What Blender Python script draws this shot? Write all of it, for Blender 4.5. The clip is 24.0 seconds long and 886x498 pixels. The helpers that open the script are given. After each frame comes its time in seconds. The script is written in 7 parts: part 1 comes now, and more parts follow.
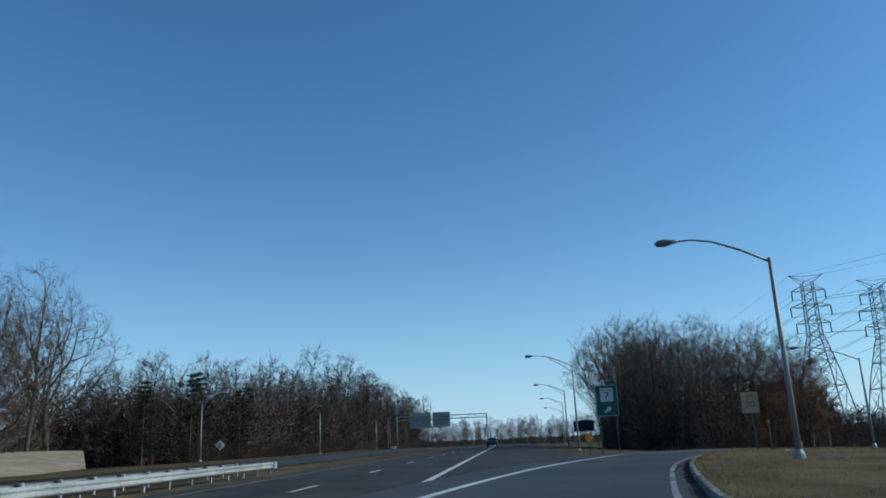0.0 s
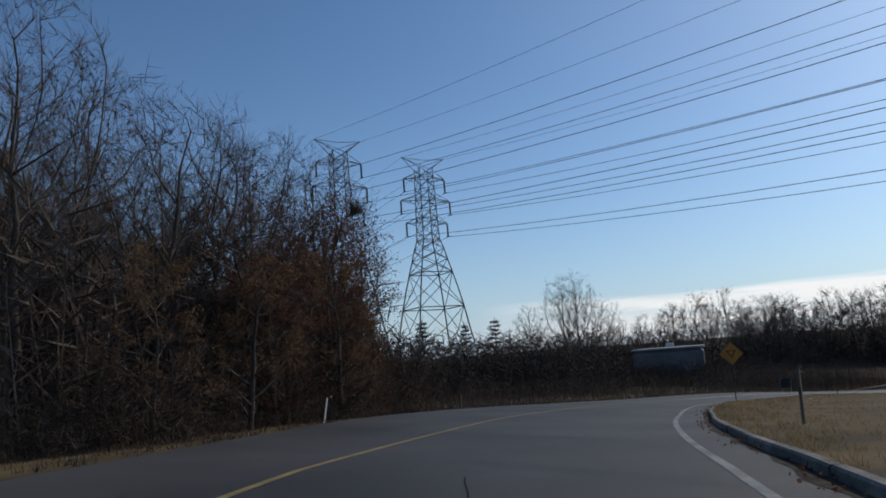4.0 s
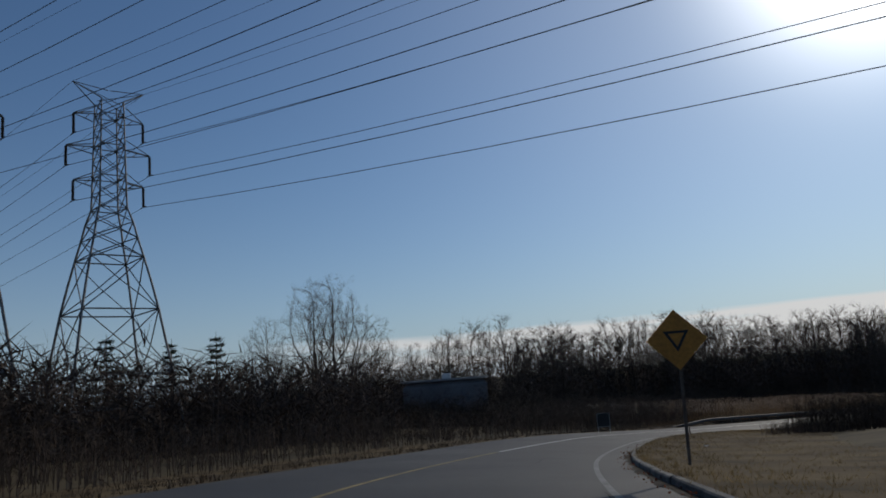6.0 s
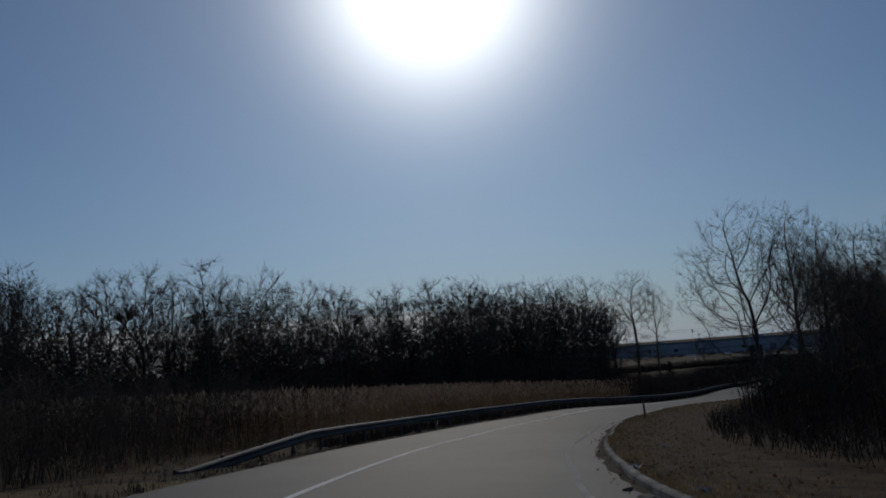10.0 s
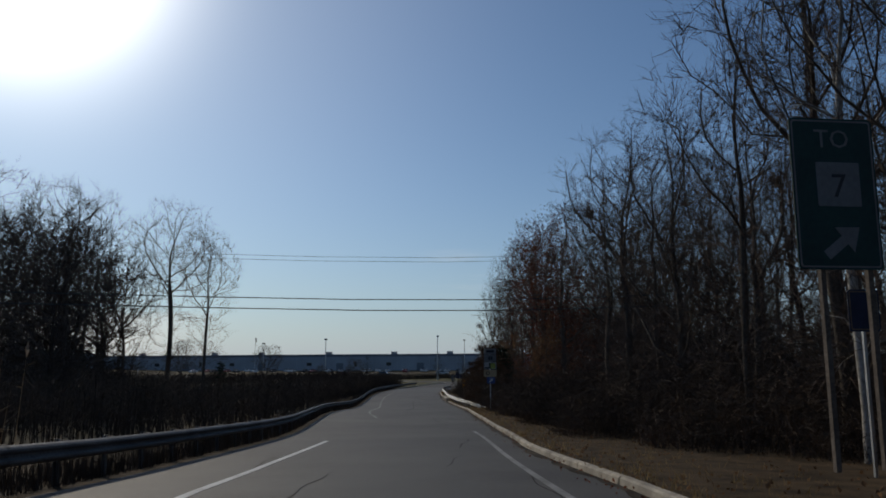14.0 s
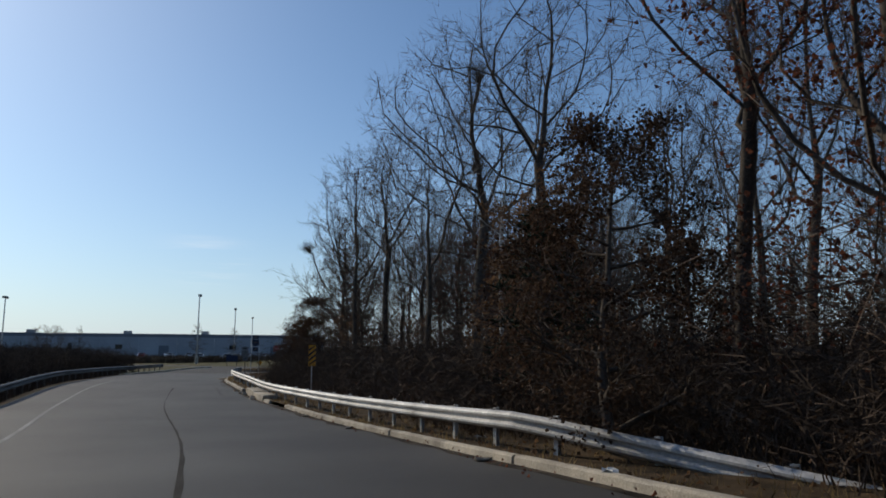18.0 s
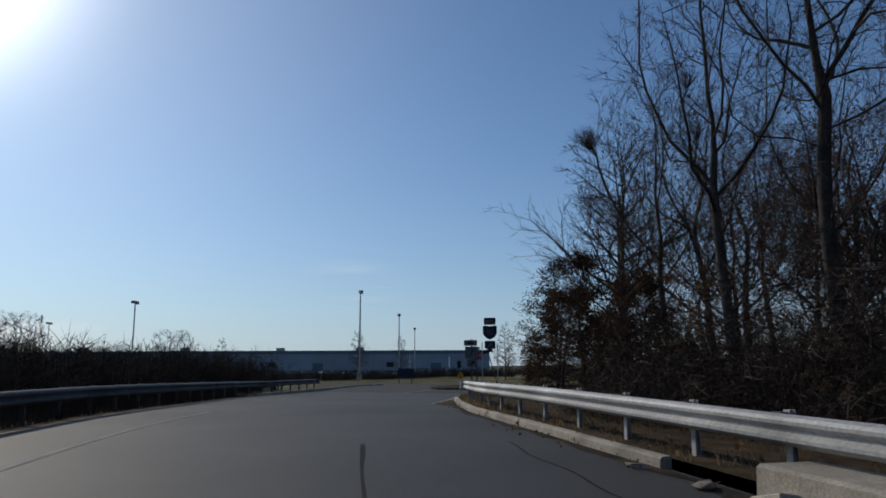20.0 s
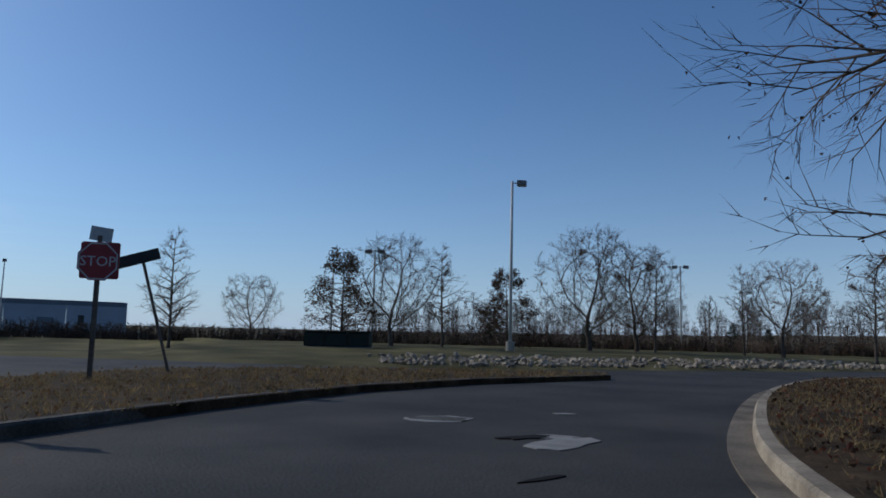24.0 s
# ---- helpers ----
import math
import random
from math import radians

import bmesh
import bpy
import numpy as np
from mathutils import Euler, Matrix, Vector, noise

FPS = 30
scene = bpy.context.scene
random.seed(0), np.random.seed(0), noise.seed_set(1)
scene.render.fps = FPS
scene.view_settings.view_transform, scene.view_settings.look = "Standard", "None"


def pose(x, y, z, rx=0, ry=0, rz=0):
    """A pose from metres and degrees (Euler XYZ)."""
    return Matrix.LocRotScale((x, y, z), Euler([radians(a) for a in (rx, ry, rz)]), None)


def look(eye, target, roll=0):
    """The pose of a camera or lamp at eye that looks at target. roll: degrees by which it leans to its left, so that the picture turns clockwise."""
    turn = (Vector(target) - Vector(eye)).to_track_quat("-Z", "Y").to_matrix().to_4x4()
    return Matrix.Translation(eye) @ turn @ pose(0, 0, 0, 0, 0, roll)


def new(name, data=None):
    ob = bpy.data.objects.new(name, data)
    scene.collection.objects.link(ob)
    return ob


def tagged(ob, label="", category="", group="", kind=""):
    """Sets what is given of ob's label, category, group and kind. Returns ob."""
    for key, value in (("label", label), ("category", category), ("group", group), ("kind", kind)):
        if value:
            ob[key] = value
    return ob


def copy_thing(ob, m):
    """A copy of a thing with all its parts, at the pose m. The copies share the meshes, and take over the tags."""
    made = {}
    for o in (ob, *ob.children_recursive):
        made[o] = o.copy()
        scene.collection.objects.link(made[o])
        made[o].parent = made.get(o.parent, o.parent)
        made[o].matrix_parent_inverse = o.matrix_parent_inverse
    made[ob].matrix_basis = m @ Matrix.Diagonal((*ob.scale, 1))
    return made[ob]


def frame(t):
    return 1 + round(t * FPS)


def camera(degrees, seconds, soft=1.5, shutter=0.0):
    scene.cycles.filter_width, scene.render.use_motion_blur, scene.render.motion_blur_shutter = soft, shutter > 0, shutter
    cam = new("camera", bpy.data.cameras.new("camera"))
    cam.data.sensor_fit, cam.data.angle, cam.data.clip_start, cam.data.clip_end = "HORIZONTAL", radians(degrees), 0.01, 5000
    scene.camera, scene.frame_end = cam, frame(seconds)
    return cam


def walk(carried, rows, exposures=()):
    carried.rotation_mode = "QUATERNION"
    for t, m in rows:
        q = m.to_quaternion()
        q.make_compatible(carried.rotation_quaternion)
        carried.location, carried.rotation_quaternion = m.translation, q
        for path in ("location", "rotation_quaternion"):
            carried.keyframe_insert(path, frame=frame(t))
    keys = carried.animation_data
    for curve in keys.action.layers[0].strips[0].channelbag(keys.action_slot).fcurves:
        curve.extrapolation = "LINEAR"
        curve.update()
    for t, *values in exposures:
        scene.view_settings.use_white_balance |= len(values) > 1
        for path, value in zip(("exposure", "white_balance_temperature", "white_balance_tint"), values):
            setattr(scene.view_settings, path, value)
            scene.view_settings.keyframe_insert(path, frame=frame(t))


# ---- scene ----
cam = camera(61.5, 24.0, soft=1.75)
PATH = [
    (0, (1.294, -2.679, 8.045), (1.207, -0.743, 8.541), -2.4),
    (0.5, (2.480, 5.800, 8.081), (2.382, 7.745, 8.538), -1.8),
    (1, (4.098, 14.241, 8.080), (4.236, 16.193, 8.493), -2.4),
    (1.5, (6.032, 23.042, 8.060), (6.428, 24.962, 8.458), -3.8),
    (2, (8.478, 31.225, 8.031), (9.033, 33.102, 8.442), -4.3),
    (2.5, (11.442, 38.538, 7.979), (12.130, 40.383, 8.331), -4.2),
    (3, (14.809, 45.635, 7.880), (15.611, 47.437, 8.211), -4.3),
    (3.5, (19.231, 51.719, 7.714), (20.176, 53.456, 8.017), -4.3),
    (4, (24.305, 57.232, 7.480), (25.389, 58.888, 7.766), -4.2),
    (4.5, (29.628, 62.610, 7.189), (30.815, 64.193, 7.485), -4.1),
    (5, (34.810, 68.161, 6.848), (36.106, 69.651, 7.166), -3.8),
    (5.5, (40.254, 73.525, 6.449), (41.672, 74.881, 6.839), -3.3),
    (6, (45.886, 78.208, 6.003), (47.413, 79.452, 6.349), -4.5),
    (6.5, (52.482, 82.884, 5.515), (54.087, 84.027, 5.853), -5.4),
    (7, (59.643, 87.442, 4.965), (61.365, 88.411, 5.271), -4.9),
    (7.5, (66.948, 91.631, 4.366), (68.778, 92.379, 4.672), -6.1),
    (8, (74.371, 95.163, 3.796), (76.242, 95.804, 4.091), -5.6),
    (8.5, (81.847, 97.983, 3.299), (83.738, 98.532, 3.649), -4.9),
    (9, (89.376, 100.260, 2.813), (91.300, 100.690, 3.148), -5.2),
    (9.5, (96.931, 101.918, 2.265), (98.878, 102.218, 2.612), -4.7),
    (10, (104.566, 103.133, 1.649), (106.537, 103.315, 1.936), -4.3),
    (10.5, (112.236, 103.996, 1.002), (114.226, 104.022, 1.193), -5.6),
    (11, (120.420, 104.305, 0.383), (122.404, 104.159, 0.583), -5.2),
    (11.5, (128.855, 103.674, -0.134), (130.822, 103.386, 0.081), -4.4),
    (12, (137.530, 102.616, -0.654), (139.480, 102.237, -0.427), -3.7),
    (12.5, (146.579, 100.156, -1.065), (148.507, 99.684, -0.818), -2.8),
    (13, (155.468, 96.885, -1.495), (157.362, 96.303, -1.222), -1.9),
    (13.5, (163.663, 93.391, -2.066), (165.505, 92.674, -1.765), -1.4),
    (14, (171.457, 90.264, -2.594), (173.218, 89.363, -2.298), -0.3),
    (14.5, (179.001, 86.575, -3.110), (180.563, 85.391, -2.710), -0.4),
    (15, (186.180, 83.005, -3.590), (187.625, 81.647, -3.331), 1.2),
    (15.5, (193.260, 79.621, -4.008), (194.667, 78.228, -3.724), 2.4),
    (16, (200.254, 76.227, -4.373), (201.665, 74.833, -4.113), 0.9),
    (16.5, (207.114, 72.982, -4.657), (208.439, 71.517, -4.348), -0.1),
    (17, (214.342, 70.474, -4.868), (215.676, 69.015, -4.567), 1.1),
    (17.5, (221.174, 67.624, -5.125), (222.565, 66.222, -4.813), 1.4),
    (18, (228.421, 64.606, -5.483), (229.799, 63.183, -5.205), 0.4),
    (18.5, (235.886, 61.064, -5.831), (237.274, 59.664, -5.495), 1.3),
    (19, (243.332, 57.692, -6.136), (244.760, 56.343, -5.757), 1.3),
    (19.5, (250.611, 54.047, -6.309), (252.167, 52.838, -5.965), 0.3),
    (20, (257.840, 50.634, -6.394), (259.455, 49.500, -6.067), -0.2),
    (20.5, (264.615, 47.349, -6.339), (266.292, 46.298, -6.051), -0.9),
    (21, (270.657, 44.096, -6.225), (272.370, 43.096, -5.967), -1.4),
    (21.5, (275.688, 40.779, -6.153), (277.387, 39.757, -5.888), -1.5),
    (22, (280.606, 37.394, -6.190), (282.240, 36.309, -5.800), -0.9),
    (22.5, (284.555, 34.020, -6.270), (286.068, 32.771, -5.883), -0.5),
    (23, (288.189, 30.489, -6.361), (289.560, 29.058, -6.088), -0.2),
    (23.5, (291.241, 26.637, -6.443), (292.435, 25.053, -6.190), 0.4),
    (24, (293.778, 22.567, -6.504), (294.724, 20.822, -6.260), 1.4),
]
EXPOSURES = ((0.0, 0.3, 5950, -6), (2.5, 0.25, 6600, 4), (4.5, -0.15, 7100, 10), (5.0, -0.25, 7250, 10), (7.0, -1.0, 6750, 10), (10.0, -1.3, 6750, 10), (11.0, -0.98, 6750, 10), (11.5, -0.9, 6750, 10), (13.5, -0.65, 7200, 10), (15.0, -0.1, 7400, 10), (17.5, 0.15, 7500, 10), (19.5, -0.15, 7000, 10), (22.0, -0.65, 6700, 10), (23.0, -0.3, 6500, 10), (24.0, -0.15, 6300, 10))
walk(cam, [(t, look(eye, target, roll)) for t, eye, target, roll in PATH], EXPOSURES)

# ---- world and sun ----
SUN_EL, SUN_AZ = radians(28.7), radians(85.2)      # azimuth clockwise from +y
world = bpy.data.worlds.new("sky")
scene.world = world
world.use_nodes = True
wn, wl = world.node_tree.nodes, world.node_tree.links
wn.clear()
w_out = wn.new("ShaderNodeOutputWorld")
w_bg = wn.new("ShaderNodeBackground")
w_sky = wn.new("ShaderNodeTexSky")
w_sky.sky_type = "NISHITA"
w_sky.sun_disc = False
w_sky.sun_elevation, w_sky.sun_rotation = SUN_EL, SUN_AZ
w_sky.air_density, w_sky.dust_density, w_sky.ozone_density = 1.0, 0.3, 3.0
w_sky.altitude = 50
w_bg.inputs["Strength"].default_value = 0.085


def w_math(op, a, b=None, clamp=False):
    """One arithmetic node of the sky; a and b are sockets or numbers."""
    q = wn.new("ShaderNodeMath")
    q.operation, q.use_clamp = op, clamp
    for i, v in enumerate((a, b)):
        if v is None:
            continue
        if isinstance(v, (int, float)):
            q.inputs[i].default_value = v
        else:
            wl.new(v, q.inputs[i])
    return q.outputs[0]


def w_mix(kind, factor, a, b):
    q = wn.new("ShaderNodeMix")
    q.data_type, q.blend_type = "RGBA", kind
    for name, v in (("Factor", factor), ("A", a), ("B", b)):
        if isinstance(v, (int, float, tuple)):
            q.inputs[name].default_value = v
        else:
            wl.new(v, q.inputs[name])
    return q.outputs["Result"]


sun_dir = Vector((math.sin(SUN_AZ) * math.cos(SUN_EL), math.cos(SUN_AZ) * math.cos(SUN_EL), math.sin(SUN_EL)))
w_co = wn.new("ShaderNodeTexCoord")
w_xyz = wn.new("ShaderNodeSeparateXYZ")
wl.new(w_co.outputs["Generated"], w_xyz.inputs[0])
w_tinted = w_mix("MULTIPLY", 1.0, w_sky.outputs[0], (0.72, 0.97, 1.2, 1))
# pale haze towards the horizon
w_up = w_math("MAXIMUM", w_xyz.outputs["Z"], 0.0)
w_haze = w_math("MULTIPLY", w_math("POWER", 2.718, w_math("MULTIPLY", w_up, -9.0)), 0.85)
w_hazy = w_mix("MIX", w_haze, w_tinted, (5.4, 6.7, 8.9, 1))
# the bright aureole of the sun in thin high haze
w_dot = wn.new("ShaderNodeVectorMath")
w_dot.operation = "DOT_PRODUCT"
w_dot.inputs[1].default_value = sun_dir
wl.new(w_co.outputs["Generated"], w_dot.inputs[0])
w_cos = w_math("MAXIMUM", w_dot.outputs["Value"], 0.0)
w_glow = w_math("ADD", w_math("MULTIPLY", w_math("POWER", w_cos, 120.0), 42.0), w_math("MULTIPLY", w_math("POWER", w_cos, 9.0), 3.0))
w_sunny = w_mix("ADD", 1.0, w_hazy, w_glow)
# a thin wisp of cloud in the south-east
w_map = wn.new("ShaderNodeMapping")
w_map.inputs["Scale"].default_value = (2.2, 2.2, 34.0)
wl.new(w_co.outputs["Generated"], w_map.inputs["Vector"])
w_noise = wn.new("ShaderNodeTexNoise")
w_noise.inputs["Scale"].default_value, w_noise.inputs["Detail"].default_value = 1.6, 5
wl.new(w_map.outputs[0], w_noise.inputs["Vector"])
w_band = w_math("SUBTRACT", 1.0, w_math("ABSOLUTE", w_math("MULTIPLY", w_math("SUBTRACT", w_xyz.outputs["Z"], 0.112), 26.0)), True)
w_side = wn.new("ShaderNodeVectorMath")
w_side.operation = "DOT_PRODUCT"
w_side.inputs[1].default_value = (0.93, 0.37, 0.0)
wl.new(w_co.outputs["Generated"], w_side.inputs[0])
w_east = w_math("MULTIPLY", w_math("SUBTRACT", w_side.outputs["Value"], 0.84), 9.0, True)
w_puff = w_math("MULTIPLY", w_math("SUBTRACT", w_noise.outputs["Fac"], 0.47), 7.0, True)
w_wisp = wn.new("ShaderNodeVectorMath")
w_wisp.operation = "DOT_PRODUCT"
w_wisp.inputs[1].default_value = Vector((0.883, -0.469, 0.122)).normalized()
wl.new(w_co.outputs["Generated"], w_wisp.inputs[0])
w_small = w_math("MULTIPLY", w_math("POWER", w_math("MAXIMUM", w_wisp.outputs["Value"], 0.0), 1400.0), 0.8)
# a flat bank of cloud with a crisp upper edge, low in the east
w_top = w_math("SUBTRACT", w_math("ADD", w_math("MULTIPLY", w_noise.outputs["Fac"], 0.02), 0.052), w_xyz.outputs["Z"])
w_bank = w_math("MULTIPLY", w_math("MULTIPLY", w_math("MULTIPLY", w_top, 160.0, True), w_east), w_math("MULTIPLY", w_math("SUBTRACT", w_noise.outputs["Fac"], 0.3), 5.0, True))
w_cloud = w_math("MAXIMUM", w_bank, w_math("MULTIPLY", w_math("MULTIPLY", w_band, w_small), w_puff))
w_all = w_mix("MIX", w_math("MULTIPLY", w_cloud, 0.8), w_sunny, (11.5, 11.6, 12.2, 1))
wl.new(w_all, w_bg.inputs["Color"])
wl.new(w_bg.outputs[0], w_out.inputs["Surface"])

sun_data = bpy.data.lights.new("sun", "SUN")
sun_data.energy, sun_data.angle, sun_data.color = 1.9, radians(0.53), (1.0, 0.94, 0.84)
sun = new("sun", sun_data)
sun.rotation_euler = sun_dir.to_track_quat("Z", "Y").to_euler()
sun.location = (150, 100, 120)


# ---- materials ----
def material(name, base, rough=0.8, metal=0.0, scale=8.0, vary=0.25, fine=60.0, bump=0.2, spec=0.4, tint=None, island=0.0, per_object=0.0):
    """Base colour varied at two scales, with fine relief. tint: a second colour mixed in by the large noise."""
    m = bpy.data.materials.new(name)
    m.use_nodes = True
    n, l = m.node_tree.nodes, m.node_tree.links
    b = n["Principled BSDF"]
    b.inputs["Roughness"].default_value, b.inputs["Metallic"].default_value = rough, metal
    b.inputs["Specular IOR Level"].default_value = spec
    co = n.new("ShaderNodeTexCoord")
    big, small = n.new("ShaderNodeTexNoise"), n.new("ShaderNodeTexNoise")
    big.inputs["Scale"].default_value, big.inputs["Detail"].default_value = scale, 4
    small.inputs["Scale"].default_value, small.inputs["Detail"].default_value = fine, 3
    for q in (big, small):
        l.new(co.outputs["Object"], q.inputs["Vector"])
    ramp = n.new("ShaderNodeValToRGB")
    dark = [c * (1 - vary) for c in base]
    light = [min(1, c * (1 + vary)) for c in (tint or base)]
    ramp.color_ramp.elements[0].position, ramp.color_ramp.elements[1].position = 0.32, 0.68
    ramp.color_ramp.elements[0].color, ramp.color_ramp.elements[1].color = (*dark, 1), (*light, 1)
    l.new(big.outputs["Fac"], ramp.inputs["Fac"])
    mul = n.new("ShaderNodeMix")
    mul.data_type, mul.blend_type = "RGBA", "MULTIPLY"
    mul.inputs["Factor"].default_value = 1.0
    l.new(ramp.outputs["Color"], mul.inputs["A"])
    grain = n.new("ShaderNodeMapRange")
    grain.inputs["From Min"].default_value, grain.inputs["From Max"].default_value = 0.3, 0.7
    grain.inputs["To Min"].default_value, grain.inputs["To Max"].default_value = 1 - vary * 0.9, 1 + vary * 0.6
    l.new(small.outputs["Fac"], grain.inputs["Value"])
    last = grain.outputs["Result"]
    for amount, kind, socket in ((island, "ShaderNodeNewGeometry", "Random Per Island"), (per_object, "ShaderNodeObjectInfo", "Random")):
        if amount:
            g = n.new(kind)
            r = n.new("ShaderNodeMapRange")
            r.inputs["To Min"].default_value, r.inputs["To Max"].default_value = 1 - amount, 1 + amount
            l.new(g.outputs[socket], r.inputs["Value"])
            x = n.new("ShaderNodeMath")
            x.operation = "MULTIPLY"
            l.new(last, x.inputs[0])
            l.new(r.outputs["Result"], x.inputs[1])
            last = x.outputs[0]
    l.new(last, mul.inputs["B"])
    l.new(mul.outputs["Result"], b.inputs["Base Color"])
    if bump:
        bp = n.new("ShaderNodeBump")
        bp.inputs["Strength"].default_value, bp.inputs["Distance"].default_value = bump, 0.02
        l.new(small.outputs["Fac"], bp.inputs["Height"])
        l.new(bp.outputs["Normal"], b.inputs["Normal"])
    return m


ASPHALT = material("asphalt", (0.046, 0.042, 0.038), 0.7, scale=0.22, vary=0.22, fine=45, bump=0.5, spec=0.35, tint=(0.057, 0.052, 0.047))
ASPHALT_NEW = material("asphalt_dark", (0.030, 0.0255, 0.0205), 0.82, scale=0.45, vary=0.32, fine=32, bump=0.6, spec=0.35, tint=(0.046, 0.039, 0.031))
PATCH = material("patch_concrete", (0.26, 0.25, 0.23), 0.9, scale=2, vary=0.25, fine=40)
SEAL = material("crack_seal", (0.02, 0.018, 0.016), 0.95, scale=3, vary=0.2, fine=50, spec=0.1)
CONCRETE = material("concrete_kerb", (0.38, 0.33, 0.26), 0.9, scale=1.2, vary=0.28, fine=35, bump=0.4, tint=(0.44, 0.385, 0.30), per_object=0.12)
# darker concrete for the ramp's kerb up to station 205
KERB_UPPER = material("darker_concrete_kerb", (0.13, 0.122, 0.108), 0.92, scale=1.4, vary=0.35, fine=30, bump=0.5, tint=(0.2, 0.185, 0.16), per_object=0.15)
KERB_TAN = material("tan_concrete", (0.265, 0.215, 0.155), 0.92, scale=1.1, vary=0.3, fine=32, bump=0.45, tint=(0.33, 0.27, 0.195), per_object=0.12)
GUTTER = material("stained_gutter_concrete", (0.145, 0.115, 0.082), 0.92, scale=0.9, vary=0.4, fine=32, bump=0.5, tint=(0.20, 0.16, 0.115), per_object=0.15)
# island kerb concrete, darkened to carry the shade of its near face
KERB_SHADED = material("shaded_face_kerb", (0.085, 0.074, 0.06), 0.95, scale=1.2, vary=0.4, fine=28, bump=0.6, tint=(0.13, 0.112, 0.09), per_object=0.2)
PAINT_W = material("road_paint_white", (0.62, 0.61, 0.58), 0.75, scale=1.5, vary=0.2, fine=25, bump=0.2)
PAINT_FADED = material("road_paint_faded", (0.21, 0.21, 0.2), 0.8, scale=0.9, vary=0.35, fine=18, bump=0.2)
PAINT_Y = material("road_paint_yellow", (0.27, 0.195, 0.07), 0.75, scale=1.2, vary=0.3, fine=25, bump=0.2)
GRASS = material("winter_grass", (0.085, 0.057, 0.027), 0.95, scale=0.35, vary=0.32, fine=14, bump=0.6, spec=0.1, tint=(0.128, 0.088, 0.042))
GRASS_GREEN = material("lawn_grass", (0.080, 0.074, 0.030), 0.95, scale=0.3, vary=0.3, fine=14, bump=0.6, spec=0.1, tint=(0.125, 0.105, 0.046))
LITTER = material("leaf_litter", (0.046, 0.031, 0.017), 0.95, scale=1.6, vary=0.4, fine=22, bump=0.8, spec=0.1, tint=(0.074, 0.049, 0.027))
SAND = material("sandy_bank", (0.40, 0.31, 0.21), 0.95, scale=0.5, vary=0.2, fine=12, bump=0.4, spec=0.1)
BARK = material("bark_grey_brown", (0.105, 0.085, 0.068), 0.95, scale=1.5, vary=0.3, fine=14, bump=0.7, spec=0.15, per_object=0.25)
BARK_PALE = material("bark_pale", (0.34, 0.31, 0.27), 0.9, scale=1.2, vary=0.35, fine=10, bump=0.4, spec=0.15, per_object=0.1)
TWIG = material("twigs", (0.145, 0.105, 0.083), 0.95, scale=1.0, vary=0.25, fine=8, bump=0.0, spec=0.1, per_object=0.25)
BRUSH = material("brush_twigs", (0.075, 0.056, 0.043), 0.95, scale=0.7, vary=0.35, fine=6, bump=0.0, spec=0.1, tint=(0.105, 0.074, 0.054), per_object=0.3)
LEAF_RED = material("dead_oak_leaves", (0.12, 0.045, 0.030), 0.85, scale=0.8, vary=0.35, fine=6, bump=0.0, spec=0.2, tint=(0.16, 0.062, 0.036), island=0.35)
LEAF_TAN = material("dead_leaves", (0.17, 0.10, 0.055), 0.85, scale=0.8, vary=0.35, fine=6, bump=0.0, spec=0.2, island=0.35)
LEAF_DARK = material("dark_dead_leaves", (0.062, 0.038, 0.024), 0.9, scale=0.8, vary=0.35, fine=6, bump=0.0, spec=0.15, tint=(0.095, 0.055, 0.033), island=0.4)
NEEDLES = material("evergreen_needles", (0.030, 0.042, 0.022), 0.8, scale=0.8, vary=0.3, fine=6, bump=0.0, spec=0.2, island=0.25)
REED = material("dry_reeds", (0.46, 0.35, 0.23), 0.9, scale=0.5, vary=0.3, fine=5, bump=0.0, spec=0.15, island=0.35)
PLUME = material("reed_plumes", (0.52, 0.43, 0.34), 0.95, scale=0.8, vary=0.25, fine=5, bump=0.0, spec=0.1, island=0.3)
BLADE = material("grass_blades", (0.26, 0.185, 0.09), 0.95, scale=0.4, vary=0.3, fine=5, bump=0.0, spec=0.1, island=0.4)
# darker copy of the guardrail steel: the shade on its road side is in the colour
RAIL_SHADED = material("shaded_side_guardrail", (0.13, 0.125, 0.12), 0.7, metal=0.2, scale=0.8, vary=0.3, fine=18, bump=0.15, per_object=0.1)


def let_light_through(m, share):
    """Thin dry leaves and stems: part of the light passes."""
    n, l = m.node_tree.nodes, m.node_tree.links
    b, out = n["Principled BSDF"], n["Material Output"]
    tr, mix = n.new("ShaderNodeBsdfTranslucent"), n.new("ShaderNodeMixShader")
    l.new(b.inputs["Base Color"].links[0].from_socket, tr.inputs["Color"])
    mix.inputs[0].default_value = share
    l.new(b.outputs[0], mix.inputs[1])
    l.new(tr.outputs[0], mix.inputs[2])
    l.new(mix.outputs[0], out.inputs["Surface"])


for m, share in ((LEAF_RED, 0.45), (LEAF_TAN, 0.45), (REED, 0.6), (PLUME, 0.65), (BLADE, 0.35), (LEAF_DARK, 0.2), (NEEDLES, 0.25)):
    let_light_through(m, share)
STEEL = material("galvanised_steel", (0.50, 0.50, 0.49), 0.5, metal=0.75, scale=1.5, vary=0.18, fine=30, bump=0.1)
RAIL = material("weathered_guardrail", (0.46, 0.455, 0.44), 0.6, metal=0.35, scale=0.8, vary=0.25, fine=18, bump=0.15, per_object=0.1)
RUST = material("rusty_steel", (0.14, 0.085, 0.055), 0.85, metal=0.2, scale=3, vary=0.35, fine=25, bump=0.3)
